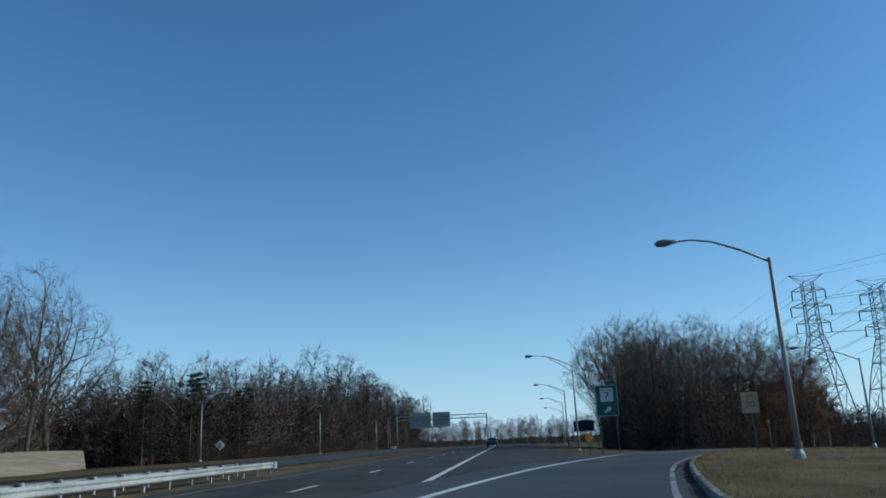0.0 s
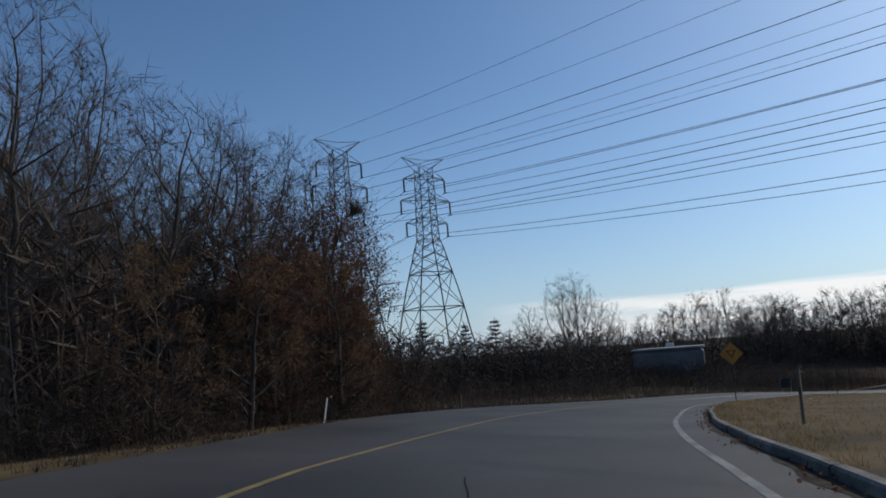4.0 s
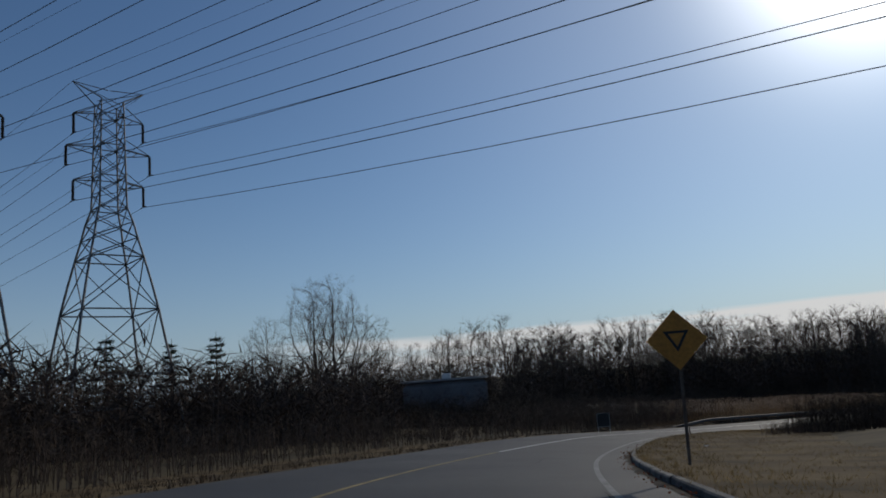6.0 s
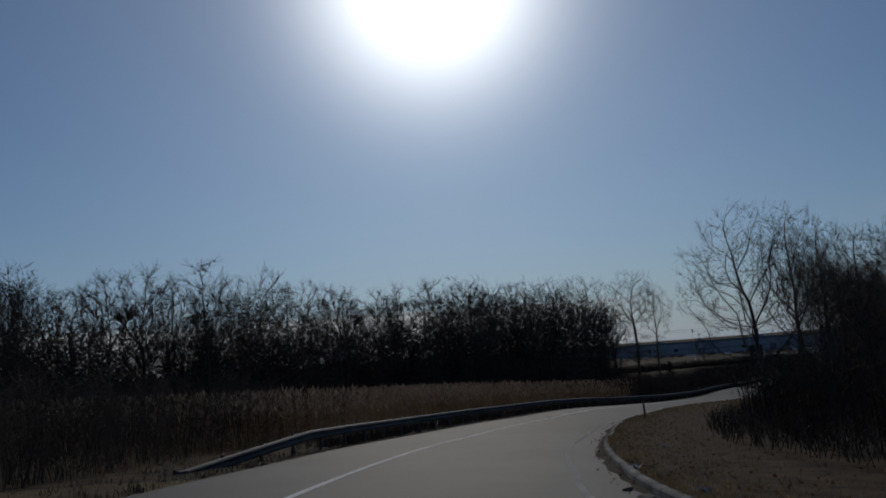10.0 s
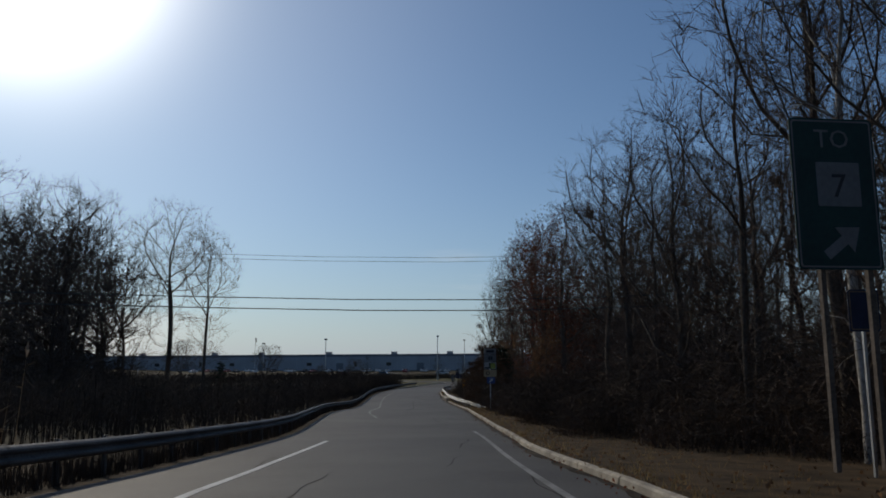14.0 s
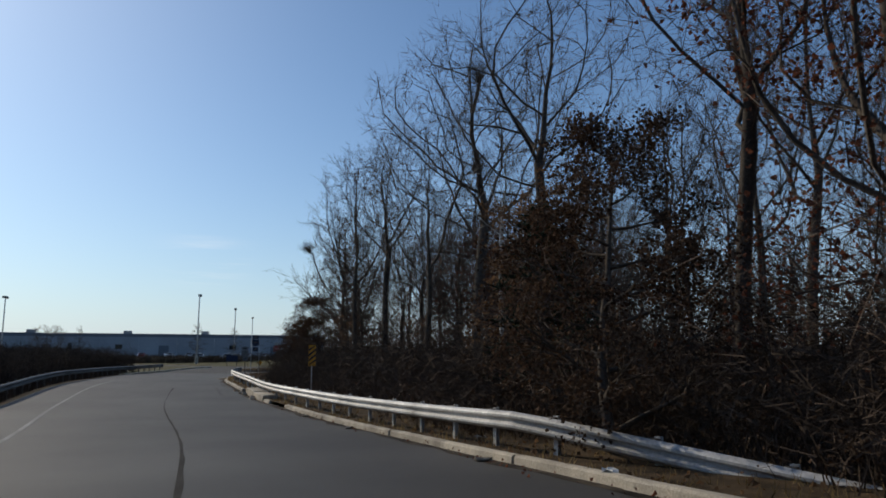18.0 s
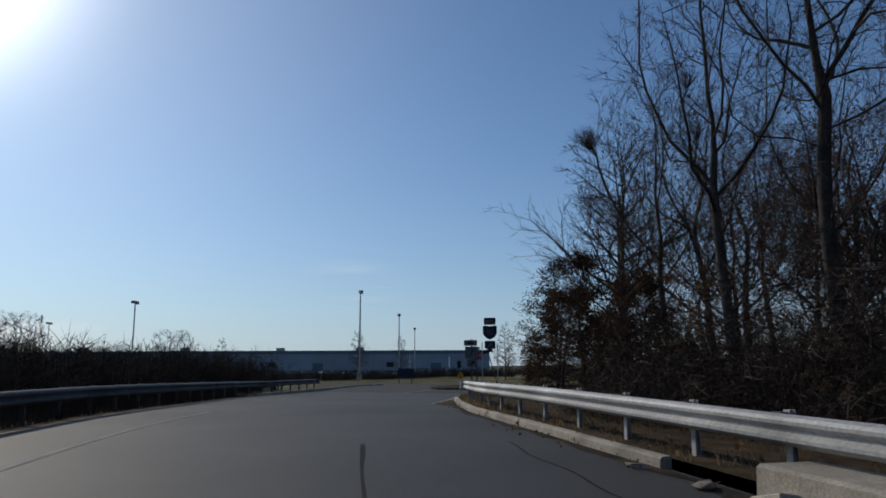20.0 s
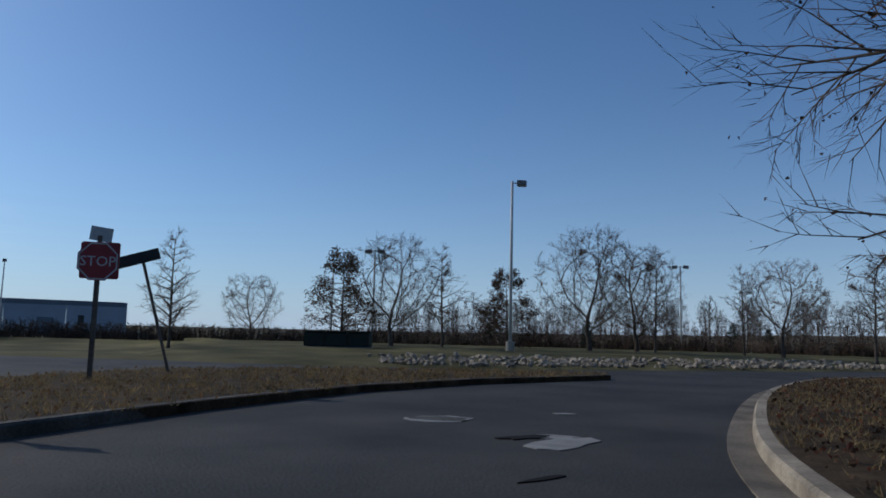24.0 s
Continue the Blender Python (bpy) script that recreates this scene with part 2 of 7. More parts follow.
TOWER = material("tower_steel", (0.20, 0.20, 0.20), 0.65, metal=0.5, scale=0.6, vary=0.15, fine=10, bump=0.0)
GLASSY = material("insulator_glaze", (0.05, 0.035, 0.03), 0.3, scale=3, vary=0.2, fine=20, bump=0.0)
WIRE = material("cable", (0.06, 0.06, 0.06), 0.6, metal=0.4, scale=1, vary=0.1, fine=10, bump=0.0)
POLE = material("lamp_pole_aluminium", (0.30, 0.30, 0.295), 0.55, metal=0.5, scale=1.2, vary=0.15, fine=20, bump=0.05)
POLE_W = material("lamp_pole_pale", (0.58, 0.57, 0.54), 0.6, scale=1.0, vary=0.12, fine=15, bump=0.05)
HOUSING = material("lamp_housing", (0.16, 0.16, 0.165), 0.55, scale=2, vary=0.15, fine=20, bump=0.05)
LENS = material("lamp_lens", (0.55, 0.55, 0.52), 0.25, scale=4, vary=0.1, fine=20, bump=0.0)
WOODPOST = material("weathered_post", (0.14, 0.11, 0.085), 0.9, scale=2, vary=0.3, fine=25, bump=0.4)
# sign green darkened for a backlit panel: its shade is in the colour
S_GREEN_SHADED = material("sign_shaded_green", (0.008, 0.040, 0.034), 0.65, scale=1.2, vary=0.2, fine=12, bump=0.03)
S_GREEN = material("sign_green", (0.010, 0.085, 0.068), 0.45, scale=1.2, vary=0.12, fine=12, bump=0.03)
S_WHITE = material("sign_white", (0.55, 0.55, 0.53), 0.45, scale=1.5, vary=0.1, fine=14, bump=0.03)
# panel and letter colour of backlit signs, greyed down to hold their shade
S_SHADED = material("sign_shaded_grey", (0.15, 0.15, 0.15), 0.6, scale=1.5, vary=0.15, fine=14, bump=0.03)
S_BLACK = material("sign_black", (0.02, 0.02, 0.02), 0.5, scale=2, vary=0.15, fine=14, bump=0.02)
S_ORANGE = material("reflector_orange", (0.55, 0.10, 0.03), 0.4, scale=2, vary=0.15, fine=14, bump=0.03)
S_AMBER = material("sign_weathered_amber", (0.50, 0.21, 0.03), 0.55, scale=1.5, vary=0.2, fine=14, bump=0.03)
S_YELLOW = material("sign_yellow", (0.78, 0.33, 0.02), 0.45, scale=1.5, vary=0.12, fine=14, bump=0.03)
S_FADED = material("sign_faded_yellow", (0.42, 0.30, 0.17), 0.55, scale=1.5, vary=0.15, fine=14, bump=0.03)
# faded ink of the speed sign; also shade-darkened lettering on the navy signs
S_GREY = material("faded_and_shaded_ink", (0.15, 0.115, 0.08), 0.6, scale=2, vary=0.2, fine=14, bump=0.02)
S_RED = material("sign_red", (0.30, 0.035, 0.035), 0.45, scale=1.5, vary=0.12, fine=14, bump=0.03)
# sign blue taken down towards black, with the backlit side's shade in it
S_NAVY = material("sign_shaded_navy", (0.014, 0.022, 0.055), 0.6, scale=1.5, vary=0.15, fine=14, bump=0.03)
S_BLUE = material("sign_blue", (0.03, 0.07, 0.22), 0.45, scale=1.5, vary=0.12, fine=14, bump=0.03)
S_LIME = material("sign_olive_yellow", (0.30, 0.33, 0.06), 0.45, scale=1.5, vary=0.12, fine=14, bump=0.03)
S_BACK = material("sign_back_aluminium", (0.33, 0.33, 0.335), 0.5, metal=0.5, scale=2, vary=0.12, fine=18, bump=0.05)
WALL_W = material("warehouse_wall", (0.26, 0.29, 0.33), 0.7, scale=0.15, vary=0.1, fine=3, bump=0.03, per_object=0.05)
WALL_D = material("warehouse_trim", (0.12, 0.14, 0.17), 0.6, scale=0.3, vary=0.12, fine=4, bump=0.03)
WALL_G = material("block_wall_grey", (0.15, 0.145, 0.14), 0.85, scale=0.3, vary=0.15, fine=6, bump=0.1)
BLOCK_PALE = material("painted_block_wall", (0.17, 0.17, 0.178), 0.85, scale=0.3, vary=0.15, fine=6, bump=0.1)
ROOFING = material("roof_membrane", (0.30, 0.30, 0.30), 0.85, scale=0.3, vary=0.15, fine=6, bump=0.1)
GLAZE = material("dark_glazing", (0.02, 0.025, 0.03), 0.12, scale=1, vary=0.1, fine=5, bump=0.0, spec=0.6)
STONE = material("riprap_stone", (0.27, 0.222, 0.165), 0.9, scale=2.5, vary=0.25, fine=18, bump=0.5, per_object=0.3, island=0.3)
BOX_GREEN = material("dark_green_enamel", (0.012, 0.02, 0.013), 0.7, scale=1.2, vary=0.2, fine=12, bump=0.05)
RUBBER = material("tyre_rubber", (0.015, 0.015, 0.015), 0.8, scale=5, vary=0.2, fine=30)
CARS = [material("car_paint_" + n, c, 0.3, metal=0.2, scale=1, vary=0.06, fine=6, bump=0.0, spec=0.6)
        for n, c in (("white", (0.7, 0.7, 0.7)), ("silver", (0.42, 0.43, 0.44)), ("dark", (0.03, 0.032, 0.036)), ("red", (0.25, 0.03, 0.03)))]
FLAG = material("flag_cloth", (0.35, 0.16, 0.16), 0.9, scale=3, vary=0.3, fine=10, bump=0.0, tint=(0.5, 0.5, 0.5))


# ---- geometry tools ----
class Geo:
    """A growing list of vertices and faces."""

    def __init__(self):
        self.v, self.f = [], []

    def add(self, verts, faces):
        k = len(self.v)
        self.v += [tuple(p) for p in verts]
        self.f += [tuple(i + k for i in q) for q in faces]
        return self

    def box(self, c, size, rz=0.0, rx=0.0, ry=0.0):
        m = Matrix.Translation(c) @ Euler((radians(rx), radians(ry), radians(rz))).to_matrix().to_4x4()
        x, y, z = (s / 2 for s in size)
        b = min(x, y, z) * 0.18
        p = []
        for k in (-1, 1):
            for ix, iy in ((-1, -1), (1, -1), (1, 1), (-1, 1)):
                p.append(m @ Vector((ix * (x - b), iy * (y - b), k * z)))
                p.append(m @ Vector((ix * x, iy * y, k * (z - b))))
        f = [(0, 6, 4, 2), (8, 10, 12, 14)]
        for a in range(4):
            e = (a + 1) % 4
            f += [(2 * a, 2 * e, 2 * e + 1, 2 * a + 1), (8 + 2 * a, 9 + 2 * a, 9 + 2 * e, 8 + 2 * e), (1 + 2 * a, 1 + 2 * e, 9 + 2 * e, 9 + 2 * a)]
        return self.add(p, f)

    def tube(self, pts, radii, n=6, caps=True):
        """A tube along points, tapering by radii."""
        pts = [Vector(p) for p in pts]
        k, ring = len(self.v), []
        side = None
        for i, p in enumerate(pts):
            d = (pts[min(i + 1, len(pts) - 1)] - pts[max(i - 1, 0)]).normalized()
            if side is None:
                side = d.cross(Vector((0.13, 0.31, 0.94)) if abs(d.z) < 0.9 else Vector((1, 0.1, 0))).normalized()
            side = (side - d * side.dot(d)).normalized()
            up = d.cross(side)
            for a in range(n):
                w = 2 * math.pi * a / n
                self.v.append(tuple(p + (side * math.cos(w) + up * math.sin(w)) * radii[i]))
        for i in range(len(pts) - 1):
            for a in range(n):
                e = (a + 1) % n
                self.f.append((k + i * n + a, k + i * n + e, k + (i + 1) * n + e, k + (i + 1) * n + a))
        if caps:
            self.f.append(tuple(range(k + n - 1, k - 1, -1)))
            self.f.append(tuple(range(k + (len(pts) - 1) * n, k + len(pts) * n)))
        return self

    def spike(self, p, q, r):
        """A twig: three faces to a point."""
        p, q = Vector(p), Vector(q)
        d = (q - p)
        s = d.cross(Vector((0.2, 0.1, 0.97)) if abs(d.z) < 0.9 * d.length else Vector((1, 0.2, 0)))
        if s.length < 1e-6:
            return self
        s = s.normalized() * r
        u = d.normalized().cross(s)
        k = len(self.v)
        self.v += [tuple(p + s), tuple(p - s * 0.5 + u * 0.87), tuple(p - s * 0.5 - u * 0.87), tuple(q)]
        self.f += [(k, k + 1, k + 3), (k + 1, k + 2, k + 3), (k + 2, k, k + 3)]
        return self

    def sliver(self, p, q, r):
        """The finest twig: one narrow face, turned by its place."""
        d = q - p
        s = d.cross(Vector((math.sin(p.x * 37 + p.z * 11), math.cos(p.y * 29 + q.x * 7), math.sin(q.z * 23)))).normalized() * r
        k = len(self.v)
        self.v += [tuple(p + s), tuple(p - s), tuple(q)]
        self.f.append((k, k + 1, k + 2))
        return self

    def leaf(self, p, size, rnd):
        """A curled leaf: two bent triangles."""
        a, b = rnd.uniform(0, 6.283), rnd.uniform(-1.2, 1.2)
        d = Vector((math.cos(a) * math.cos(b), math.sin(a) * math.cos(b), math.sin(b))) * size
        s = d.cross(Vector((rnd.uniform(-1, 1), rnd.uniform(-1, 1), rnd.uniform(-1, 1)))).normalized() * size * 0.42
        k = len(self.v)
        p = Vector(p)
        lift = d.cross(s).normalized() * size * 0.22
        self.v += [tuple(p), tuple(p + d), tuple(p + d * 0.5 + s + lift), tuple(p + d * 0.5 - s + lift)]
        self.f += [(k, k + 1, k + 2), (k + 1, k, k + 3)]
        return self

    def plate(self, outline, y0, y1):
        """An upright plate from an outline of (x, z), between the depths y0 (front) and y1."""
        n = len(outline)
        p = [(x, y0, z) for x, z in outline] + [(x, y1, z) for x, z in outline]
        f = [tuple(range(n)), tuple(range(2 * n - 1, n - 1, -1))]
        f += [(a + n, (a + 1) % n + n, (a + 1) % n, a) for a in range(n)]
        return self.add(p, f)

    def mesh(self, name, mat, smooth=False):
        me = bpy.data.meshes.new(name)
        me.from_pydata(self.v, [], self.f)
        me.materials.append(mat)
        if smooth:
            me.polygons.foreach_set("use_smooth", [True] * len(me.polygons))
        me.update()
        return me


def part(name, geo, mat, parent=None, label="", smooth=False):
    ob = new(name, geo.mesh(name, mat, smooth))
    ob.parent = parent
    return tagged(ob, label)


def thing(name, label, category, group="", at=(0, 0, 0), rz=0.0, kind=""):
    ob = new(name)
    ob.empty_display_size = 0.3
    ob.matrix_basis = pose(*at, 0, 0, rz)
    return tagged(ob, label, category, group, kind)


def rounded(w, h, r, cx=0.0, cz=0.0, n=4):
    """The outline of a rounded rectangle as (x, z), counter-clockwise seen from -y."""
    out = []
    for sx, sz, a0 in ((1, -1, -90), (1, 1, 0), (-1, 1, 90), (-1, -1, 180)):
        for i in range(n + 1):
            a = radians(a0 + 90 * i / n)
            out.append((cx + sx * (w / 2 - r) + r * math.cos(a), cz + sz * (h / 2 - r) + r * math.sin(a)))
    return out


def lettering(name, text, size, mat, parent, x, y, z, label=""):
    """Words as a mesh, upright, facing -y, centred on x and z."""
    cu = bpy.data.curves.new(name, "FONT")
    cu.body, cu.size, cu.align_x, cu.align_y, cu.extrude = text, size, "CENTER", "CENTER", 0.002
    cu.resolution_u = 2
    tmp = bpy.data.objects.new(name, cu)
    scene.collection.objects.link(tmp)
    bpy.context.view_layer.update()
    me = bpy.data.meshes.new_from_object(tmp.evaluated_get(bpy.context.evaluated_depsgraph_get()))
    bpy.data.objects.remove(tmp)
    me.materials.clear()
    me.materials.append(mat)
    ob = new(name, me)
    ob.parent = parent
    ob.matrix_basis = pose(x, y, z, 90, 0, 0)
    return tagged(ob, label)


# ---- plan: the ramp's line ----
RAMP = [(-10, -61, -0.31), (-4.6, -31, -0.16), (1.2, -2.1, 0.05), (4.3, 14.3, 0.08), (8.6, 30.9, 0.03), (15, 45.3, -0.03), (24.7, 57.1, -0.12), (35, 68.2, -0.33), (45.8, 77.8, -0.53), (59.7, 87.4, -0.86), (74.4, 95.1, -1.2), (89.4, 100.3, -1.39), (105, 103.3, -1.8), (120.5, 104.8, -2.27), (136.9, 103.4, -2.54), (155.4, 96.9, -2.97), (171.5, 89.8, -3.88), (186.4, 82.8, -4.87), (199.9, 76.3, -5.6), (214, 70.7, -6.1), (228.2, 65.1, -6.71), (243.7, 57.3, -7.4), (258.9, 50.3, -7.64), (271.4, 43.5, -7.46), (280.2, 37.4, -7.47), (288.2, 30.3, -7.55), (293, 23, -7.61), (295.2, 15, -7.62)]


def spline(points, step=0.5):
    """A smooth line through the points, sampled about every step metres."""
    p = np.array(points, float)
    p = np.vstack([2 * p[0] - p[1], p, 2 * p[-1] - p[-2]])
    out = []
    for i in range(1, len(p) - 2):
        n = max(2, int(np.linalg.norm(p[i + 1, :2] - p[i, :2]) / step))
        u = np.linspace(0, 1, n, endpoint=False)[:, None]
        a, b, c, d = p[i - 1], p[i], p[i + 1], p[i + 2]
        out.append(0.5 * (2 * b + (c - a) * u + (2 * a - 5 * b + 4 * c - d) * u**2 + (3 * b - a - 3 * c + d) * u**3))
    return np.vstack(out + [p[-2][None]])


LINE = spline(RAMP)
LINE0 = RAMP[2]
STAT = np.r_[0, np.cumsum(np.hypot(*np.diff(LINE[:, :2], axis=0).T))]
STAT -= STAT[np.argmin(np.hypot(LINE[:, 0] - LINE0[0], LINE[:, 1] - LINE0[1]))]
# the ramp comes down from the higher ground of the highway
FALL = ((-100, 6.75), (45, 6.75), (75, 6.15), (110, 4.65), (170, 1.65), (190, 0.75), (205, 0.3), (232, 0.0), (420, 0.0))


def lift(x, y):
    """How far the land at a place stands over the low ground, by the nearest stretch of the ramp."""
    return float(np.interp(STAT[np.argmin(np.hypot(LINE[:, 0] - x, LINE[:, 1] - y))], *zip(*FALL)))


def hw_z(y):
    """The highway's height: it climbs to a crest and falls away."""
    return 6.6 + 0.0152 * min(max(y, -60), 170) - 0.004 * max(0.0, y - 190) - 0.0174 * min(max(0.0, y - 15), 240)


LINE[:, 2] += np.interp(STAT, *zip(*FALL))
TANG = np.gradient(LINE[:, :2], axis=0)
TANG /= np.hypot(*TANG.T)[:, None]

# height of the land: from the ramp, the highway that climbs to a crest, and the low ground round the junction
HEIGHTS = [tuple(p) for p in LINE[::12]]
HEIGHTS += [(x + 0.03 * y, y, hw_z(y)) for y in range(-90, 420, 15) for x in (-22, -6)]
HEIGHTS += [(x, y, -7.6) for x, y in ((300, 5), (300, -30), (330, 10), (330, -30), (360, 0), (360, -60), (420, -80), (480, 40), (300, -90), (440, -20), (400, 40))]
HEIGHTS += [(x, y, z + lift(x, y)) for x, y, z in ((150, 170, -1.5), (200, 150, -3), (240, 110, -5), (280, 80, -6.5), (90, 160, -1), (60, 150, -0.8), (340, 60, -7), (110, 40, -1.5), (180, 30, -4), (240, 0, -6))]
HXY, HZ = np.array(HEIGHTS)[:, :2], np.array(HEIGHTS)[:, 2]


def land(x, y):
    x, y = np.atleast_1d(np.asarray(x, float)), np.atleast_1d(np.asarray(y, float))
    w = 1 / (np.hypot(x[:, None] - HXY[:, 0], y[:, None] - HXY[:, 1]) + 3) ** 3
    return (w * HZ).sum(1) / w.sum(1)


def ground_at(x, y):
    return float(land(x, y)[0])


BANK = [(-100, 0.0), (40, 0.0), (90, 0.045), (200, 0.045), (245, 0.0)]      # the curve is banked, outside edge high


def at(s, r, dz=0.0):
    """The place at station s, r metres right of the ramp's line."""
    dz -= float(np.interp(s, *zip(*BANK))) * min(max(r, -9), 6)
    i = np.interp(s, STAT, np.arange(len(STAT)))
    x, y, z = (np.interp(i, np.arange(len(STAT)), LINE[:, k]) for k in range(3))
    tx, ty = (np.interp(i, np.arange(len(STAT)), TANG[:, k]) for k in range(2))
    q = math.hypot(tx, ty)
    return float(x + ty / q * r), float(y - tx / q * r), float(z + dz)


def heading(s):
    a, b = at(s - 1, 0), at(s + 1, 0)
    return math.degrees(math.atan2(b[1] - a[1], b[0] - a[0]))


def along(table):
    """A smooth offset by station from (station, offset) pairs."""
    xs, ys = zip(*table)
    return lambda s: float(np.interp(s, xs, ys))


KERB = along([(-60, 1.9), (15, 1.5), (35, 1.5), (51, 1.75), (70, 2.2), (91, 2.75), (107, 2.65), (120, 2.45), (138, 2.45), (149, 2.5), (157, 2.6), (165, 2.95), (170, 3.4), (177, 3.65), (186, 3.75), (192, 3.7), (197, 3.1), (203, 2.45), (216, 2.6), (232, 2.7), (241, 2.9), (252, 2.7), (262, 3.0), (268, 3.4), (276, 4.1), (285, 5.0), (293, 5.6), (303, 5.3), (313, 4.8), (320, 4.7), (333, 4.0), (344, 2.9), (355, 2.1), (366, 1.4)])
LEFT = along([(-60, -6), (40, -6.3), (60, -7.6), (80, -8.8), (96, -10.4), (103, -9.7), (110, -7.9), (119, -7.6), (135, -7.2), (152, -6.7), (170, -5.9), (180, -5.4), (195, -4.8), (210, -5.0), (225, -5.6), (240, -6.0), (280, -5.6), (325, -5.6), (340, -6.2), (352, -7.2), (366, -10)])
EDGE_R = along([(-60, 1.2), (15, 0.95), (51, 1.1), (94, 1.75), (108, 1.4), (120, 1.35), (139, 1.5), (152, 1.58), (160, 1.72), (165, 1.95), (170, 2.35), (176, 2.6), (192, 2.75), (200, 1.95), (212, 1.7), (235, 1.75), (262, 1.9)])
LINE_L = along([(-60, -4.3), (20, -4.3), (52, -4.05), (75, -4.3), (90, -4.2), (109, -3.85), (128, -3.4), (140, -2.95), (160, -2.8), (178, -2.45), (192, -1.95), (200, -2.2), (215, -2.8), (232, -3.4), (241, -3.8), (262, -3.8)])


def ribbon(s0, s1, a, b, za=0.0, zb=0.0, step=1.0, cols=1, thick=0.0):
    """A strip along the ramp between the offsets a and b, at the heights za and zb over the ramp's surface."""
    g = Geo()
    n = max(2, int((s1 - s0) / step) + 1)
    fa, fb = (f if callable(f) else (lambda s, f=f: f) for f in (a, b))
    for s in np.linspace(s0, s1, n):
        for c in range(cols + 1):
            u = c / cols
            g.v.append(at(s, fa(s) * (1 - u) + fb(s) * u, za * (1 - u) + zb * u))
    w = cols + 1
    for i in range(n - 1):
        for c in range(cols):
            g.f.append((i * w + c, i * w + c + 1, (i + 1) * w + c + 1, (i + 1) * w + c))
    if thick:
        k = len(g.v)
        g.v += [(x, y, z - thick) for x, y, z in g.v]
        for i in range(n - 1):
            g.f += [(i * w, (i + 1) * w, (i + 1) * w + k, i * w + k), (i * w + cols, i * w + cols + k, (i + 1) * w + cols + k, (i + 1) * w + cols)]
        for e in (0, n - 1):
            for c in range(cols):
                q = (e * w + c, e * w + c + 1, e * w + c + 1 + k, e * w + c + k)
                g.f.append(q if e else q[::-1])
    return g


def sheet(outline, z=None, dz=0.0, thick=0.12):
    """A flat slab over an outline of (x, y), on the land or at a height."""
    n = len(outline)
    top = [(x, y, (ground_at(x, y) if z is None else z) + dz) for x, y in outline]
    f = [tuple(range(n)), tuple(range(2 * n - 1, n - 1, -1))] + [(a + n, (a + 1) % n + n, (a + 1) % n, a) for a in range(n)]
    return Geo().add(top + [(x, y, q - thick) for x, y, q in top], f)


def hw_strip(x0, x1, y0, y1, dz=0.0, step=6.0, thick=0.0):
    """A strip along the highway, which drifts to the right as it climbs."""
    g = Geo()
    n = max(2, int((y1 - y0) / step) + 1)
    for y in np.linspace(y0, y1, n):
        for x in (x0, x1):
            g.v.append((x + 0.03 * y, y, hw_z(y) + dz))
    for i in range(n - 1):
        g.f.append((2 * i, 2 * i + 1, 2 * i + 3, 2 * i + 2))
    return g


# ---- ground ----
def build_ground():
    xs = np.unique(np.r_[-3200, -1500, -800, -400, -250, np.arange(-160, 460, 3.0), 520, 600, 800, 1200, 1800, 3200])
    ys = np.unique(np.r_[-3200, -1500, -800, -400, -250, np.arange(-150, 320, 3.0), 380, 450, 600, 900, 1500, 3200])
    X, Y = np.meshgrid(xs, ys)
    z = np.concatenate([land(a, b) for a, b in zip(X, Y)]).reshape(X.shape)
    d = np.full(X.shape, 1e9)
    for p in LINE[::6]:
        d = np.minimum(d, np.hypot(X - p[0], Y - p[1]))
    for p in ((300, 10), (305, 0), (303, -12), (318, 8), (330, 8), (296, -20), (285, -30), (312, 20), (340, 12)):
        d = np.minimum(d, np.maximum(0, np.hypot(X - p[0], Y - p[1]) - 6))
    drop = np.clip((15 - d) / 5, 0, 1) * 0.45
    u = X - 0.03 * Y
    drop = np.maximum(drop, np.clip(np.minimum(u + 27, 8 - u) / 2, 0, 1) * 0.35)
    n = np.array([noise.noise((a * 0.06, b * 0.06, 3.1)) for a, b in zip(X.ravel(), Y.ravel())]).reshape(X.shape)
    z = z - drop + n * np.clip((d - 14) / 10, 0, 1) * 0.35
    g = Geo()
    g.v = list(zip(X.ravel().tolist(), Y.ravel().tolist(), z.ravel().tolist()))
    w = len(xs)
    g.f = [(j * w + i, j * w + i + 1, (j + 1) * w + i + 1, (j + 1) * w + i) for j in range(len(ys) - 1) for i in range(w - 1)]
    ob = new("ground", g.mesh("ground", GROUND, True))
    return tagged(ob, "brown winter ground with dead leaves and bare soil", "ground", kind="structure")


GROUND = material("ground_cover", (0.07, 0.055, 0.033), 0.95, scale=0.12, vary=0.35, fine=6, bump=0.6, spec=0.1, tint=(0.105, 0.08, 0.045))
build_ground()


def structure(name, geo, mat, label, category, smooth=False):
    ob = new(name, geo.mesh(name, mat, smooth))
    return tagged(ob, label, category, kind="structure")


# ---- roads ----
structure("road_highway", hw_strip(-9.2, 5.6, -120, 420, 0.0), ASPHALT_NEW, "dark grey asphalt highway carriageway climbing to a crest", "road")
structure("road_highway_opposite", hw_strip(-25, -14.5, -120, 420, -0.02), ASPHALT, "grey asphalt carriageway beyond the median guardrail", "road")
structure("road_ramp", ribbon(-60, 368, LEFT, lambda s: KERB(s) + 0.1, 0.012, 0.012, 1.0, 4), ASPHALT, "worn grey asphalt ramp curving to the right", "road")
BEND = [(279.6, 36.0), (282.3, 33.3), (286.3, 29.9), (288.5, 27.8), (290.1, 25.7), (291.55, 23.2), (292.75, 20.6), (293.72, 17.8), (294.6, 14.2), (295.1, 10), (295.4, 5.5), (295.4, 1), (294.6, -5.5), (291.5, -13), (284.6, -22.6), (268, -37)]


